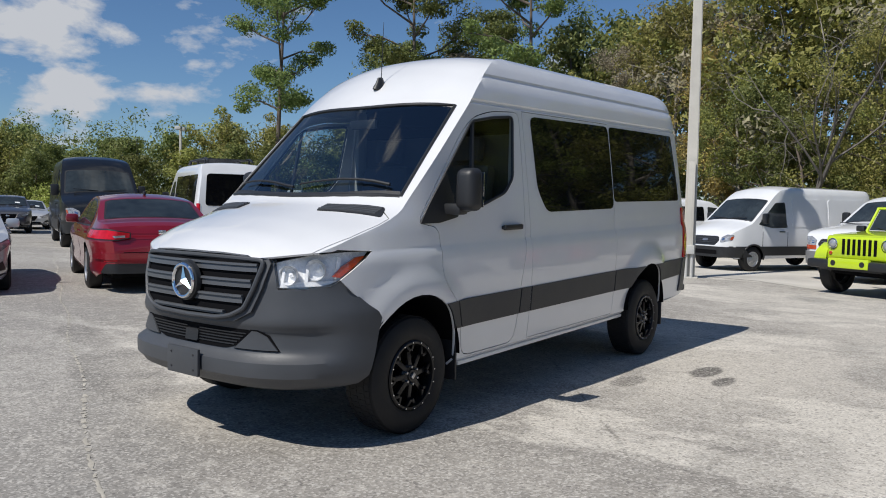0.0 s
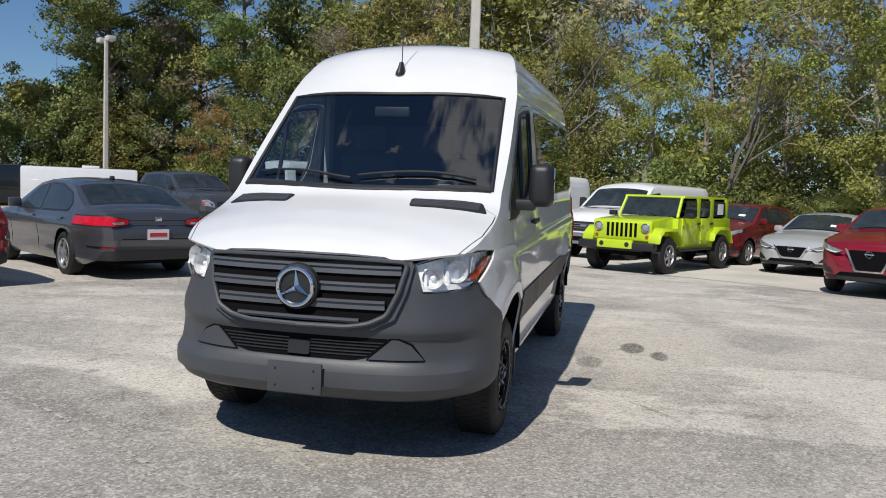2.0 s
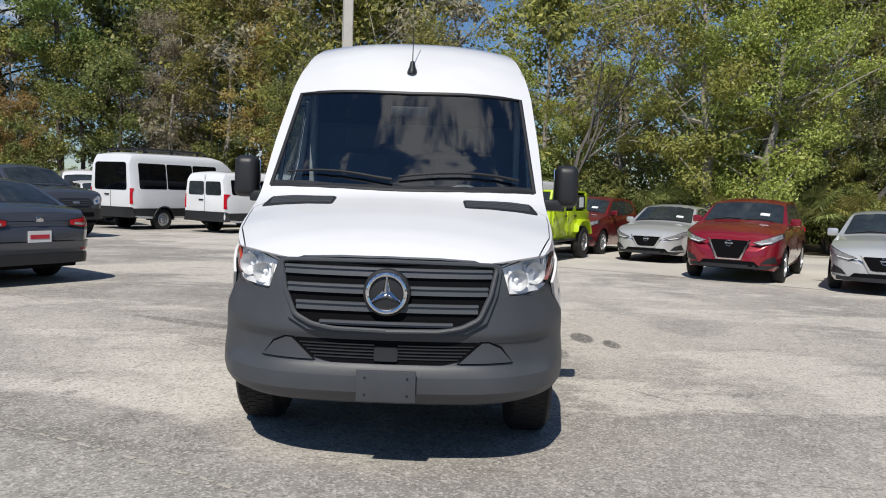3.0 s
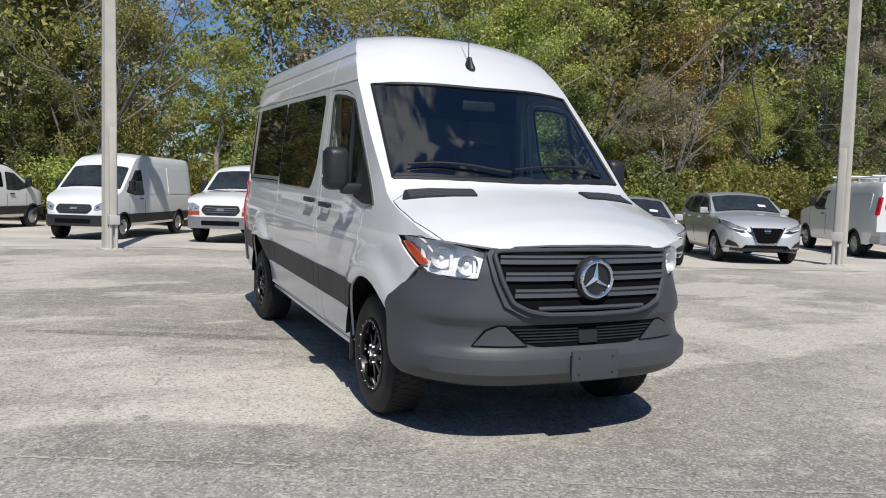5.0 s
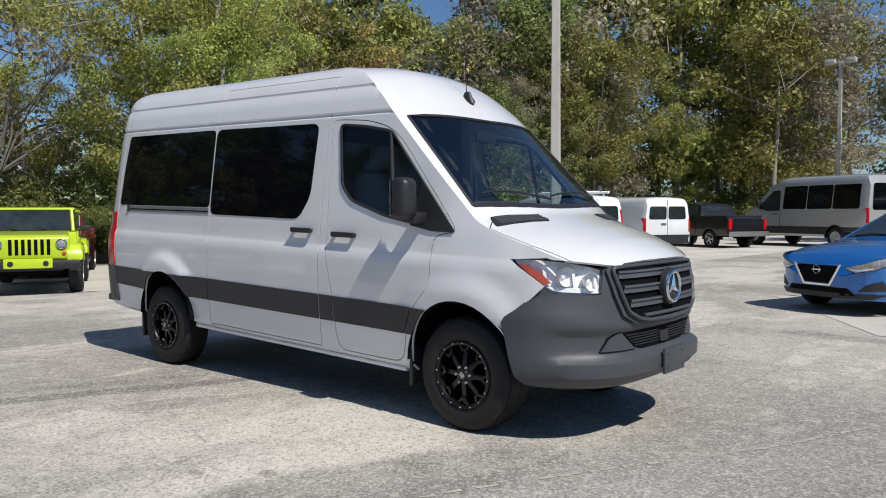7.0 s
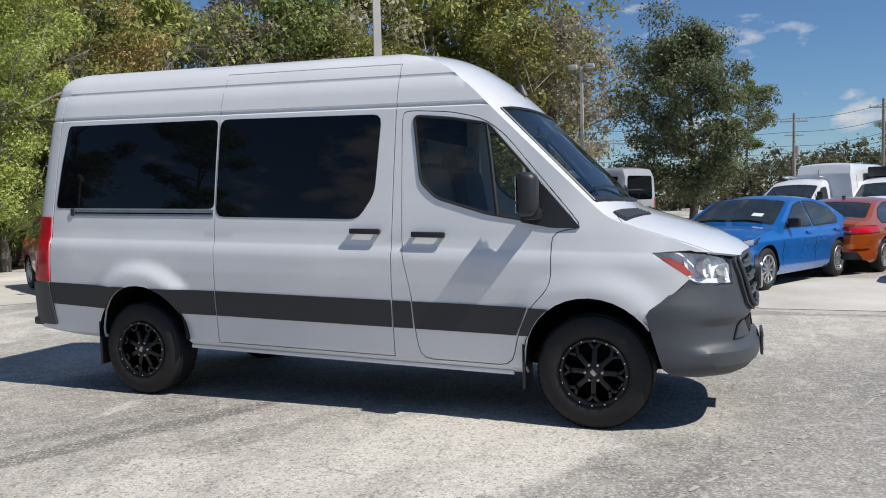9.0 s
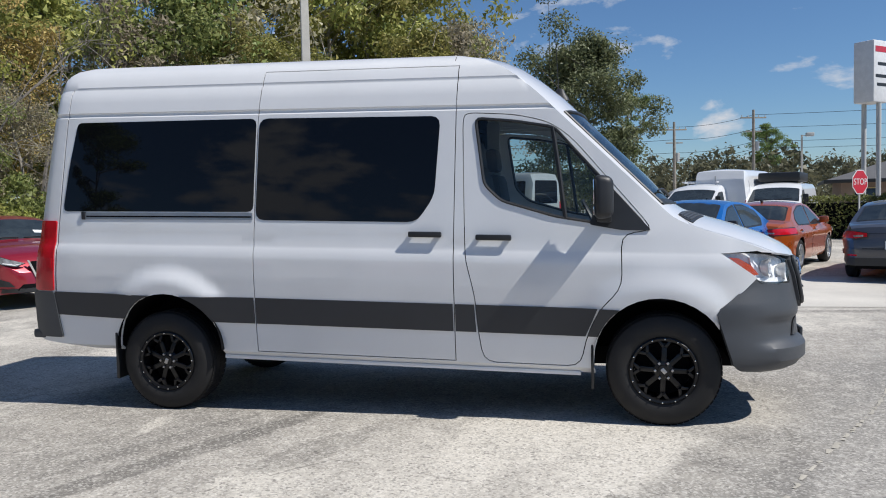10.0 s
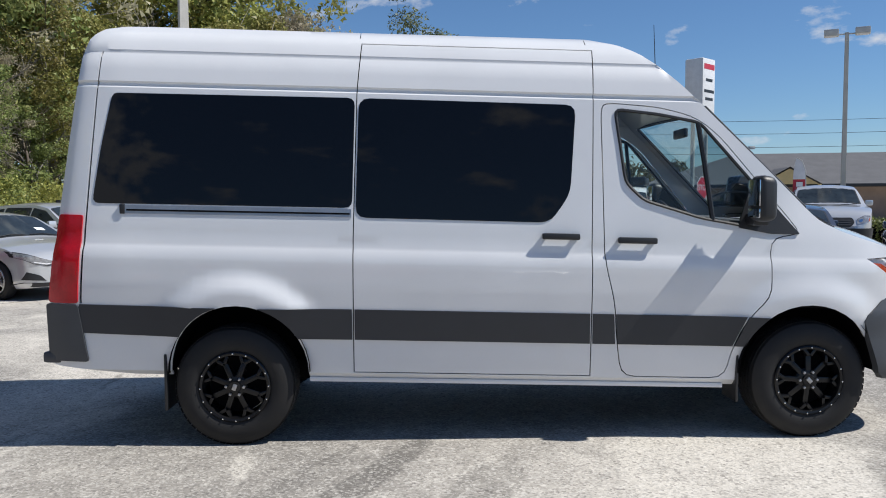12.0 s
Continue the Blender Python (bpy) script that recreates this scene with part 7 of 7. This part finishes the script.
def feather_flag(x, y, deg):
    root = thing("feather_flag", "red and white feather flag on a bent pole", "flag", at(x, y, deg))
    b = bmesh.new()
    tube(b, [(0, 0, 0), (0, 0, 1.8), (0, 0.02, 2.4), (0, 0.12, 2.72), (0, 0.26, 2.80)], 0.016, 6, 0.008)
    part("pole", b, BOXGREY, root)
    b = bmesh.new()
    rows = [(b.verts.new((0.0, 0.01, z)), b.verts.new((0.03 * math.sin(6 * z), w, z))) for z, w in ((1.0, 0.34), (1.35, 0.36), (1.7, 0.36), (2.05, 0.36), (2.15, 0.36))]
    for u, w in zip(rows, rows[1:]):
        b.faces.new((u[0], u[1], w[1], w[0]))
    cloth = part("cloth", b, PLATER, root, "red lower cloth")
    b = bmesh.new()
    rows = [(b.verts.new((0.0, 0.01 + 0.1 * k, z)), b.verts.new((0.01, w, z))) for k, z, w in ((0, 2.155, 0.36), (0, 2.4, 0.35), (0.6, 2.62, 0.32), (2.2, 2.79, 0.27))]
    for u, w in zip(rows, rows[1:]):
        b.faces.new((u[0], u[1], w[1], w[0]))
    part("cloth_tip", b, PLATEM, root, "white upper cloth")
    for z in (1.15, 1.45, 1.75, 2.0):
        part("letter_bar", boxes(((-0.03, 0.18, z), (0.004, 0.18, 0.14), 0.0)), PLATEM, root)


feather_flag(9.14, 17.4, 63)


def make_hedge(x0, y0, x1, y1, h, w):
    rng = np.random.default_rng(5)
    ln = math.hypot(x1 - x0, y1 - y0)
    n = int(ln * 900)
    u = rng.random((n, 3))
    edge = rng.integers(0, 3, n)
    pos = np.stack([u[:, 0] * ln, (u[:, 1] - 0.5) * w, u[:, 2] * h], 1)
    pos[edge == 0, 2] = h + rng.normal(scale=0.05, size=(edge == 0).sum())
    pos[edge == 1, 1] = -w / 2 + rng.normal(scale=0.05, size=(edge == 1).sum())
    v, f = leaf_cloud(rng, pos, np.full(n, 0.06), n, 0.055)
    a = math.atan2(y1 - y0, x1 - x0)
    v = np.stack([x0 + v[:, 0] * math.cos(a) - v[:, 1] * math.sin(a), y0 + v[:, 0] * math.sin(a) + v[:, 1] * math.cos(a), v[:, 2]], 1)
    root = thing("hedge", "clipped dark green hedge along the kerb", "hedge")
    crown = new("foliage", cloud_mesh("foliage", v, f, LEAF_DARK))
    crown.parent = root
    b = bmesh.new()
    add_box(b, (ln / 2, 0, h * 0.45), (ln - 0.1, w * 0.7, h * 0.88), 0.1, Matrix.Translation((x0, y0, 0)) @ Matrix.Rotation(a, 4, "Z"))
    part("core", b, VOID, root)


make_hedge(5.2, 25.6, 9.6, 23.6, 1.45, 1.2)
make_hedge(9.9, 23.5, 17.0, 20.2, 0.75, 1.0)
ROOFM = surface("shingle_roof", (0.11, 0.11, 0.115), 0.9, vary=0.25, scale=1.2, fine=30, bump=0.4)
WALLM = surface("brick_wall", (0.30, 0.22, 0.17), 0.9, vary=0.2, scale=1.5, fine=25, bump=0.3)
CREAM = surface("cream_trim", (0.55, 0.42, 0.2), 0.8, vary=0.1)


def make_building(x, y, deg):
    root = thing("office_building", "low brick building with a grey shingle hip roof", "building", at(x, y, deg))
    L, W, H, T = 34.0, 16.0, 2.6, 5.3
    part("wall", boxes(((L / 2, W / 2, H / 2), (L - 1.6, W - 1.6, H), 0.02)), WALLM, root)
    b = bmesh.new()
    e = [b.verts.new(q) for q in ((-0.3, -0.3, H), (L + 0.3, -0.3, H), (L + 0.3, W + 0.3, H), (-0.3, W + 0.3, H))]
    r = [b.verts.new((W / 2, W / 2, T)), b.verts.new((L - W / 2, W / 2, T))]
    b.faces.new((e[0], e[1], r[1], r[0]))
    b.faces.new((e[1], e[2], r[1]))
    b.faces.new((e[2], e[3], r[0], r[1]))
    b.faces.new((e[3], e[0], r[0]))
    part("roof", b, ROOFM, root, smooth=0)
    part("fascia_board", boxes(((L / 2, -0.32, H - 0.08), (L + 0.7, 0.06, 0.24), 0.01)), TRIM, root)
    part("fascia_board", boxes(((-0.32, W / 2, H - 0.08), (0.06, W + 0.6, 0.24), 0.01)), TRIM, root)
    b = bmesh.new()
    gx = 10.0
    q = [b.verts.new(c) for c in ((gx - 2.2, -1.6, H), (gx + 2.2, -1.6, H), (gx, -1.6, H + 1.25), (gx - 2.2, 3.4, H), (gx + 2.2, 3.4, H), (gx, 3.4, H + 1.25))]
    b.faces.new((q[0], q[2], q[5], q[3]))
    b.faces.new((q[1], q[4], q[5], q[2]))
    part("porch_roof", b, ROOFM, root, smooth=0)
    b = bmesh.new()
    b.faces.new([b.verts.new(c) for c in ((gx - 2.0, -1.5, H), (gx + 2.0, -1.5, H), (gx, -1.5, H + 1.12))])
    part("gable", b, CREAM, root, "yellow gable over the entrance")
    for k in (gx - 2.0, gx + 2.0):
        part("porch_post", boxes(((k, -1.5, H / 2), (0.22, 0.22, H), 0.02)), CREAM, root)
    for k in range(8):
        wx = 2.4 + 4.0 * k
        win = part("window", boxes(((wx, 0.785, 1.35), (1.5, 0.05, 1.3), 0.02)), CARGLASS, root)
        part("window_frame", boxes(((wx, 0.765, 2.03), (1.66, 0.08, 0.08), 0.01), ((wx, 0.765, 0.67), (1.66, 0.1, 0.08), 0.01)), CREAM, win)


make_building(14.5, 53.0, -12)


def make_trailer(x, y, deg, mat, label, h=2.1):
    root = thing("trailer", label, "trailer", at(x, y, deg), "trailers")
    part("body", boxes(((0, 0, h / 2 + 0.28), (4.6, 2.2, h - 0.45), 0.12)), mat, root)
    part("door_panel", boxes(((0.5, -1.106, 1.25), (1.2, 0.02, 0.8), 0.01)), mat, root)
    part("vent", boxes(((-0.8, -1.106, 1.45), (0.55, 0.02, 0.35), 0.01)), TRIM, root)
    part("roof_vent", boxes(((0.4, 0, h + 0.1), (0.7, 0.6, 0.14), 0.03)), PLATEM, root)
    for s in (1, -1):
        for dx in (-0.45, 0.45):
            add_wheel(root, dx - 0.3, s * 1.0, 0.33, 0.2, 0.2, "hub", RIM_SILVER)
    part("tongue", boxes(((2.9, 0, 0.45), (1.4, 0.12, 0.1), 0.02)), TRIM, root)


make_trailer(-25.0, -22.3, 128, WHITE_FLEET, "white enclosed box trailer")
make_trailer(-22.6, -26.0, 128, BLACK, "black enclosed box trailer")

# ---- trees ----
def make_tree(seed, name, label, height, spread, leaf, bark, leaves=9000, size=0.13, base=0.28, limbs=14, trunk=0.17, clumps=60, thick=0.28):
    rng = np.random.default_rng(seed)
    root = thing(name, label, "tree")
    bm = bmesh.new()
    bend = rng.normal(scale=0.05 * height, size=2)
    spine = [Vector((bend[0] * t * t, bend[1] * t * t, height * 0.92 * t)) + Vector((rng.normal(scale=0.07), rng.normal(scale=0.07), 0)) * (t > 0) for t in np.linspace(0, 1, 9)]
    spine[0].z = -0.1
    tube(bm, spine, trunk, 8, 0.03)
    tips = []
    for n in range(limbs):
        t = base + (0.97 - base) * (n + rng.random()) / limbs
        o = spine[0].lerp(spine[-1], t)
        k = min(7, int(t * 8))
        o = spine[k].lerp(spine[k + 1], t * 8 - k)
        ang = n * 2.4 + rng.random()
        env = math.sin(math.pi * min(1, 0.18 + 0.86 * (t - base) / (1 - base))) ** 0.7
        ln = spread * env * (0.65 + 0.5 * rng.random())
        up = 0.15 + 0.75 * t
        pts = [o + Vector((math.cos(ang + 0.25 * rng.normal() * s) * ln * s, math.sin(ang) * ln * s, up * ln * s * (0.6 + 0.2 * s))) for s in (0, 0.35, 0.7, 1.0)]
        tube(bm, pts, trunk * 0.42 * (1.1 - t * 0.6), 5, 0.012)
        tips += [(pts[2], ln), (pts[3], ln), (pts[1].lerp(pts[2], 0.6), ln)]
        for _ in range(3):
            q = pts[1].lerp(pts[3], rng.random())
            e = q + Vector(rng.normal(scale=0.42 * ln, size=3).tolist()) + Vector((0, 0, 0.2 * ln))
            tube(bm, [q, q.lerp(e, 0.5) + Vector((0, 0, 0.05)), e], 0.025, 4, 0.008)
            tips.append((e, ln))
    tips.append((spine[-1], spread * 0.4))
    part("trunk", bm, bark, root, smooth=60)
    pick = [tips[i] for i in rng.permutation(len(tips))[:clumps]]
    cen = np.array([tuple(p) for p, _ in pick])
    rad = np.array([thick * spread * (0.55 + 0.75 * rng.random()) for _ in pick])
    v, f = leaf_cloud(rng, cen, rad, leaves, size)
    crown = new("crown", cloud_mesh("crown", v, f, leaf))
    crown.parent = root
    return root


def make_pine(seed, height):
    rng = np.random.default_rng(seed)
    root = thing("pine_tree", "tall pine with a bare trunk and tufted crown", "tree")
    bm = bmesh.new()
    spine = [Vector((0.25 * math.sin(3 * t + seed), 0.2 * math.cos(2 * t + seed), height * t - 0.1)) for t in np.linspace(0, 1, 10)]
    tube(bm, spine, 0.22, 8, 0.06)
    cen, rad = [], []
    for n in range(15):
        t = 0.46 + 0.50 * (n + rng.random()) / 15
        k = min(8, int(t * 9))
        o = spine[k].lerp(spine[k + 1], t * 9 - k)
        env = math.sin(math.pi * min(1.0, 0.25 + 0.72 * (t - 0.46) / 0.5)) ** 0.6
        ang, ln = n * 2.4 + 1.3 * rng.random(), height * 0.29 * env * (0.45 + 0.75 * rng.random())
        rise = 0.15 + 0.55 * rng.random()
        pts = [o, o + Vector((math.cos(ang) * ln * 0.5, math.sin(ang) * ln * 0.5, 0.22 * ln)), o + Vector((math.cos(ang) * ln, math.sin(ang) * ln, rise * ln))]
        tube(bm, pts, 0.085, 5, 0.025)
        for _ in range(4):
            q = pts[1].lerp(pts[2], 0.35 + 0.75 * rng.random()) + Vector(rng.normal(scale=0.16 * ln, size=3).tolist())
            tube(bm, [pts[1].lerp(pts[2], 0.4), q], 0.025, 4, 0.01)
            cen.append(tuple(q))
            rad.append(0.65 + 0.75 * rng.random())
    for _ in range(6):
        cen.append(tuple(spine[-1] + Vector(rng.normal(scale=0.5, size=3).tolist())))
        rad.append(0.8)
    part("trunk", bm, BARK, root, smooth=60)
    v, f = leaf_cloud(rng, np.array(cen), np.array(rad), 19000, 0.095, 0.6)
    crown = new("crown", cloud_mesh("crown", v, f, LEAF_PINE))
    crown.parent = root
    return root


def make_shrub(seed, name, label, r, h, leaf, leaves=3500, size=0.09):
    rng = np.random.default_rng(seed)
    root = thing(name, label, "shrub")
    bm = bmesh.new()
    cen = []
    for n in range(12):
        a, l = n * 2.4 + rng.random(), r * (0.3 + 0.6 * rng.random())
        e = Vector((math.cos(a) * l, math.sin(a) * l, h * (0.45 + 0.5 * rng.random())))
        tube(bm, [(0.1 * math.cos(a), 0.1 * math.sin(a), -0.05), e * 0.5 + Vector((0, 0, 0.1)), e], 0.022, 4, 0.006)
        cen += [tuple(e), tuple(e * 0.7)]
    part("branchwork", bm, BARK, root, smooth=60)
    cen = np.array(cen)
    v, f = leaf_cloud(rng, cen, r * (0.25 + 0.25 * rng.random(len(cen))), leaves, size)
    v[:, 2] = np.abs(v[:, 2])
    crown = new("crown", cloud_mesh("crown", v, f, leaf))
    crown.parent = root
    return root


def make_palmetto(seed, mat):
    rng = np.random.default_rng(seed)
    root = thing("palmetto", "palmetto with drooping fan leaves", "palm")
    stem = bmesh.new()
    tube(stem, [(0, 0, -0.05), (0, 0, 0.5), (0.03, 0, 0.9)], 0.13, 8, 0.09)
    part("trunk", stem, BARK, root, smooth=60)
    for n in range(22):
        fan = bmesh.new()
        a, up = n * 2.4, 0.25 + 0.9 * rng.random()
        d = Vector((math.cos(a), math.sin(a), up)).normalized()
        o = Vector((0, 0, 0.75))
        c = o + d * (0.75 + 0.35 * rng.random())
        tube(fan, [o, o.lerp(c, 0.5) + Vector((0, 0, 0.06)), c], 0.016, 4, 0.01)
        side = d.cross(Vector((0, 0, 1))).normalized()
        nrm = side.cross(d)
        for k in range(17):
            th = radians(-105 + 210 * k / 16)
            ray = d * math.cos(th) + side * math.sin(th)
            ln = 0.62 * (0.75 + 0.25 * math.cos(th))
            wv = (ray.cross(nrm)).normalized() * 0.022
            mid, tip = c + ray * ln * 0.55 + nrm * 0.02, c + ray * ln - Vector((0, 0, 0.10 + 0.12 * rng.random()))
            fan.faces.new([fan.verts.new(p) for p in (c, mid + wv, tip, mid - wv)])
        part("frond", fan, mat, root, smooth=0)
    return root


def make_bare(seed, height):
    """A leafless grey tangle of branches."""
    rng = np.random.default_rng(seed)
    root = thing("bare_tree", "leafless grey tree with thin tangled branches", "tree")
    bm = bmesh.new()

    def grow(o, d, ln, r, depth):
        pts = [o]
        for _ in range(3):
            d = (d + Vector(rng.normal(scale=0.18, size=3).tolist()) + Vector((0, 0, 0.05))).normalized()
            pts.append(pts[-1] + d * ln / 3)
        tube(bm, pts, r, 5 if depth < 2 else 3, r * 0.6, caps=False)
        if depth < 4:
            for _ in range(3 if depth else 5):
                q = pts[1].lerp(pts[3], rng.random())
                grow(q, (d + Vector(rng.normal(scale=0.6, size=3).tolist())).normalized(), ln * 0.58, r * 0.5, depth + 1)

    grow(Vector((0, 0, -0.1)), Vector((0, 0, 1)), height * 0.55, 0.09, 0)
    part("branchwork", bm, TWIG, root, smooth=60)
    return root


OAKS = [
    make_tree(11, "oak_tree", "broad oak with dense olive green leaves", 11.5, 3.4, LEAF_OAK, BARK, 19000, size=0.066, clumps=80),
    make_tree(12, "oak_tree", "tall oak with olive leaves and visible limbs", 13.0, 3.0, LEAF_OAK, BARK_PALE, 17000, base=0.3, size=0.066, clumps=80),
    make_tree(13, "broadleaf_tree", "dark green broadleaf tree with dense crown", 9.5, 2.9, LEAF_DARK, BARK, 17000, size=0.066, base=0.15),
    make_tree(14, "autumn_tree", "tree with rust and olive autumn leaves", 10.5, 3.0, LEAF_RUST, BARK_PALE, 16000, base=0.25, size=0.06),
    make_tree(15, "broadleaf_tree", "light green young tree at the wood edge", 8.0, 2.3, LEAF_LIME, BARK_PALE, 25000, size=0.042, base=0.15, clumps=80),
    make_tree(16, "broadleaf_tree", "slender grey tree with sparse dry crown", 13.0, 2.6, LEAF_GREY, BARK_PALE, 15000, base=0.25, size=0.055, clumps=90),
    make_tree(17, "autumn_tree", "grey brown tree with dry leaves", 10.0, 3.0, LEAF_GREY, BARK_PALE, 15000, base=0.2, size=0.055, clumps=90),
]
BACK = [
    make_tree(71, "oak_tree", "tall olive oak deeper in the wood", 12.0, 3.5, LEAF_OAK, BARK_PALE, 7200, size=0.12, base=0.2, clumps=70, thick=0.32),
    make_tree(72, "broadleaf_tree", "tall dark tree deeper in the wood", 12.5, 3.3, LEAF_DARK, BARK, 7200, size=0.12, base=0.2, clumps=70, thick=0.32),
    make_tree(73, "autumn_tree", "tall dry brown tree deeper in the wood", 12.0, 3.2, LEAF_GREY, BARK_PALE, 8000, size=0.10, base=0.2, clumps=80),
]
FAR_OAKS = [
    make_tree(18, "oak_tree", "dense dark green oak in the far row", 10.0, 3.6, LEAF_DARK, BARK, 10000, size=0.14, base=0.06, thick=0.36, clumps=100, limbs=18),
    make_tree(19, "oak_tree", "dense olive oak in the far row", 10.5, 3.4, LEAF_OAK, BARK, 10000, size=0.14, base=0.06, thick=0.36, clumps=100, limbs=18),
]
SHRUBS = [
    make_shrub(21, "shrub", "olive green shrub at the wood edge", 1.7, 2.6, LEAF_OAK, 4800, 0.065),
    make_shrub(22, "shrub", "dark leafy shrub under the trees", 1.6, 3.0, LEAF_DARK, 4800, 0.07),
    make_shrub(23, "shrub", "yellow green shrub at the wood edge", 1.5, 2.2, LEAF_LIME, 4500, 0.06),
]
PALMS = [make_palmetto(31, LEAF_DARK), make_palmetto(32, LEAF_OAK)]
BARES = [make_bare(41, 9.0), make_bare(42, 11.0)]
PINES = [make_pine(51, 17.0), make_pine(52, 14.5)]
USED = set()


def plant(src, x, y, s=1.0, turn=None, group="trees along the lot"):
    turn = (x * 37.7 + y * 91.3) % 360 if turn is None else turn
    m = pose(x, y, ground_z(x, y), 0, 0, turn) @ Matrix.Scale(s, 4)
    if src.name not in USED:
        USED.add(src.name)
        src.matrix_basis = m
        src["group"] = group
        return src
    ob = copy_thing(src, m)
    ob.matrix_basis = m
    return ob


# the wood's edge, walked from the far south-west to the north
EDGE = [(-10, -60), (-24, -48), (-33.5, -36), (-38, -24), (-35.5, -14), (-31, -8), (-26.6, 0), (-23.2, 6), (-20, 12.5), (-19.8, 22), (-20.8, 32), (-18.8, 45), (-11, 57)]


def edge_at(s):
    pts = [Vector(p) for p in EDGE]
    for a, b in zip(pts, pts[1:]):
        ln = (b - a).length
        if s <= ln:
            d = (b - a).normalized()
            return a + d * s, Vector((-d.y, d.x))
        s -= ln
    return None, None


def plant_wood():
    rng = random.Random(7)
    length = sum((Vector(b) - Vector(a)).length for a, b in zip(EDGE, EDGE[1:]))
    rows = [(0.6, 2.0, SHRUBS, (0.7, 1.25)), (2.8, 2.8, OAKS, (0.62, 0.95)), (6.0, 3.2, BACK, (0.9, 1.2)), (10.5, 6.5, BACK, (1.0, 1.35))]
    for depth, step, kinds, (lo, hi) in rows:
        s = rng.random() * step
        while s < length:
            p, nrm = edge_at(s)
            q = p + nrm * (depth + rng.uniform(-0.9, 0.9))
            az = math.degrees(math.atan2(q.y - 4, q.x - 4)) % 360
            tall = lerp(az, [(100, 1.75), (118, 1.6), (132, 1.2), (145, 1.0), (208, 1.1), (216, 0.95), (224, 0.72), (232, 0.66), (260, 0.6)])
            k = rng.choice(kinds if az < 218 or depth < 1 else FAR_OAKS)
            if depth < 1:
                tall = 1.0
            elif 156 < az < 190 or az < 128:
                k = rng.choice([OAKS[4], OAKS[4], OAKS[6], OAKS[0]] if depth < 5 else [BACK[2], BACK[0]])
            if depth > 5 and 156 < az < 190 and rng.random() < 0.5:
                s += step
                continue
            plant(k, q.x, q.y, rng.uniform(lo, hi) * tall)
            s += step * rng.uniform(0.8, 1.25) * (1.15 if az > 222 or q.y > 40 else 1.0)


plant_wood()

for x, y, s, k in ((-33.0, -38.6, 1.0, 0), (-38.5, -31.0, 1.05, 0), (-41.0, -33.0, 0.9, 1), (-40.0, -22.5, 1.0, 0), (-47.0, -30.0, 1.1, 1), (2.0, 115.0, 1.0, 0), (19.5, 102.0, 0.72, 1)):
    plant(PINES[k], x, y, s)
for x, y, k in ((-20.9, 7.4, 0), (-20.2, 9.2, 1), (-19.4, 11.0, 0), (-18.9, 13.2, 1), (-22.6, 5.0, 1)):
    plant(PALMS[k], x, y, 1.2)
for x, y, s in ((-20.2, 8.4, 1.3), (-19.2, 9.9, 1.05), (-20.4, 10.4, 1.45)):
    plant(OAKS[4], x, y, s)
for x, y, k in ((-24.5, 4.5, 0), (-22.0, 14.5, 1), (-21.5, 19, 0), (-22.0, 25, 1), (-23, 11, 0), (-28, -3, 1), (-23, 30, 0), (-21.4, 35, 1)):
    plant(BARES[k], x, y, 1.05)
for x, y, s, k in ((-11.5, 52.0, 1.3, 2), (-13.5, 48.5, 1.25, 0), (-11.0, 57.0, 1.4, 2), (-15.5, 53.0, 1.4, 0)):
    plant(BACK[k], x, y, s)
BIG_OAK = make_tree(61, "oak_tree", "lone oak with a rounded dense crown", 11.4, 3.3, LEAF_LIVE, BARK, 46000, size=0.085, base=0.14, trunk=0.24, clumps=150, limbs=18, thick=0.34)
plant(BIG_OAK, -1.5, 38.7, 1.0)


def far_woods():
    """A belt of distant tree crowns that closes the horizon."""
    rng = np.random.default_rng(9)
    cen, rad = [], []
    for a in np.arange(-112, 101, 0.55):
        for ring in range(2):
            d = (118 if ring else 98) + rng.normal(scale=6)
            h = 4.0 + 2.4 * rng.random() + 1.2 * math.sin(a * 0.17) + ring * 1.3
            t = math.radians(a)
            for z in np.arange(0.6, h, 1.5):
                cen.append((d * math.cos(t) + rng.normal(scale=0.8), d * math.sin(t) + rng.normal(scale=0.8), z))
                rad.append(1.5 + 0.7 * rng.random())
    v, f = leaf_cloud(rng, np.array(cen), np.array(rad), 130000, 0.23, 0.8)
    v2, f2 = leaf_cloud(rng, np.array(cen), np.array(rad) * 0.7, 34000, 0.5, 0.8)
    f = np.vstack([f, f2 + len(v)])
    v = np.vstack([v, v2])
    ob = new("far_woods", cloud_mesh("far_woods", v, f, LEAF_FAR))
    tagged(ob, "distant olive green woods behind the lot", "woods", "", "stuff")


far_woods()


def undergrowth():
    """Dark brush that closes the view between the trunks."""
    rng = np.random.default_rng(19)
    length = sum((Vector(b) - Vector(a)).length for a, b in zip(EDGE, EDGE[1:]))
    cen, rad = [], []
    for s in np.arange(0.3, length, 0.7):
        for depth in (8.5, 14.0):
            p, nrm = edge_at(float(s))
            q = p + nrm * (depth + rng.normal(scale=0.8))
            for z in np.arange(0.3, (3.4 if depth < 10 else 6.0) * (0.8 + 0.4 * rng.random()), 0.9):
                cen.append((q.x + rng.normal(scale=0.3), q.y + rng.normal(scale=0.3), ground_z(q.x, q.y) + z))
                rad.append(0.8 + 0.4 * rng.random())
    v, f = leaf_cloud(rng, np.array(cen), np.array(rad), 90000, 0.17, 0.9)
    ob = new("undergrowth", cloud_mesh("undergrowth", v, f, LEAF_DARK))
    tagged(ob, "dense dark brush between the tree trunks", "brush", "", "stuff")


undergrowth()
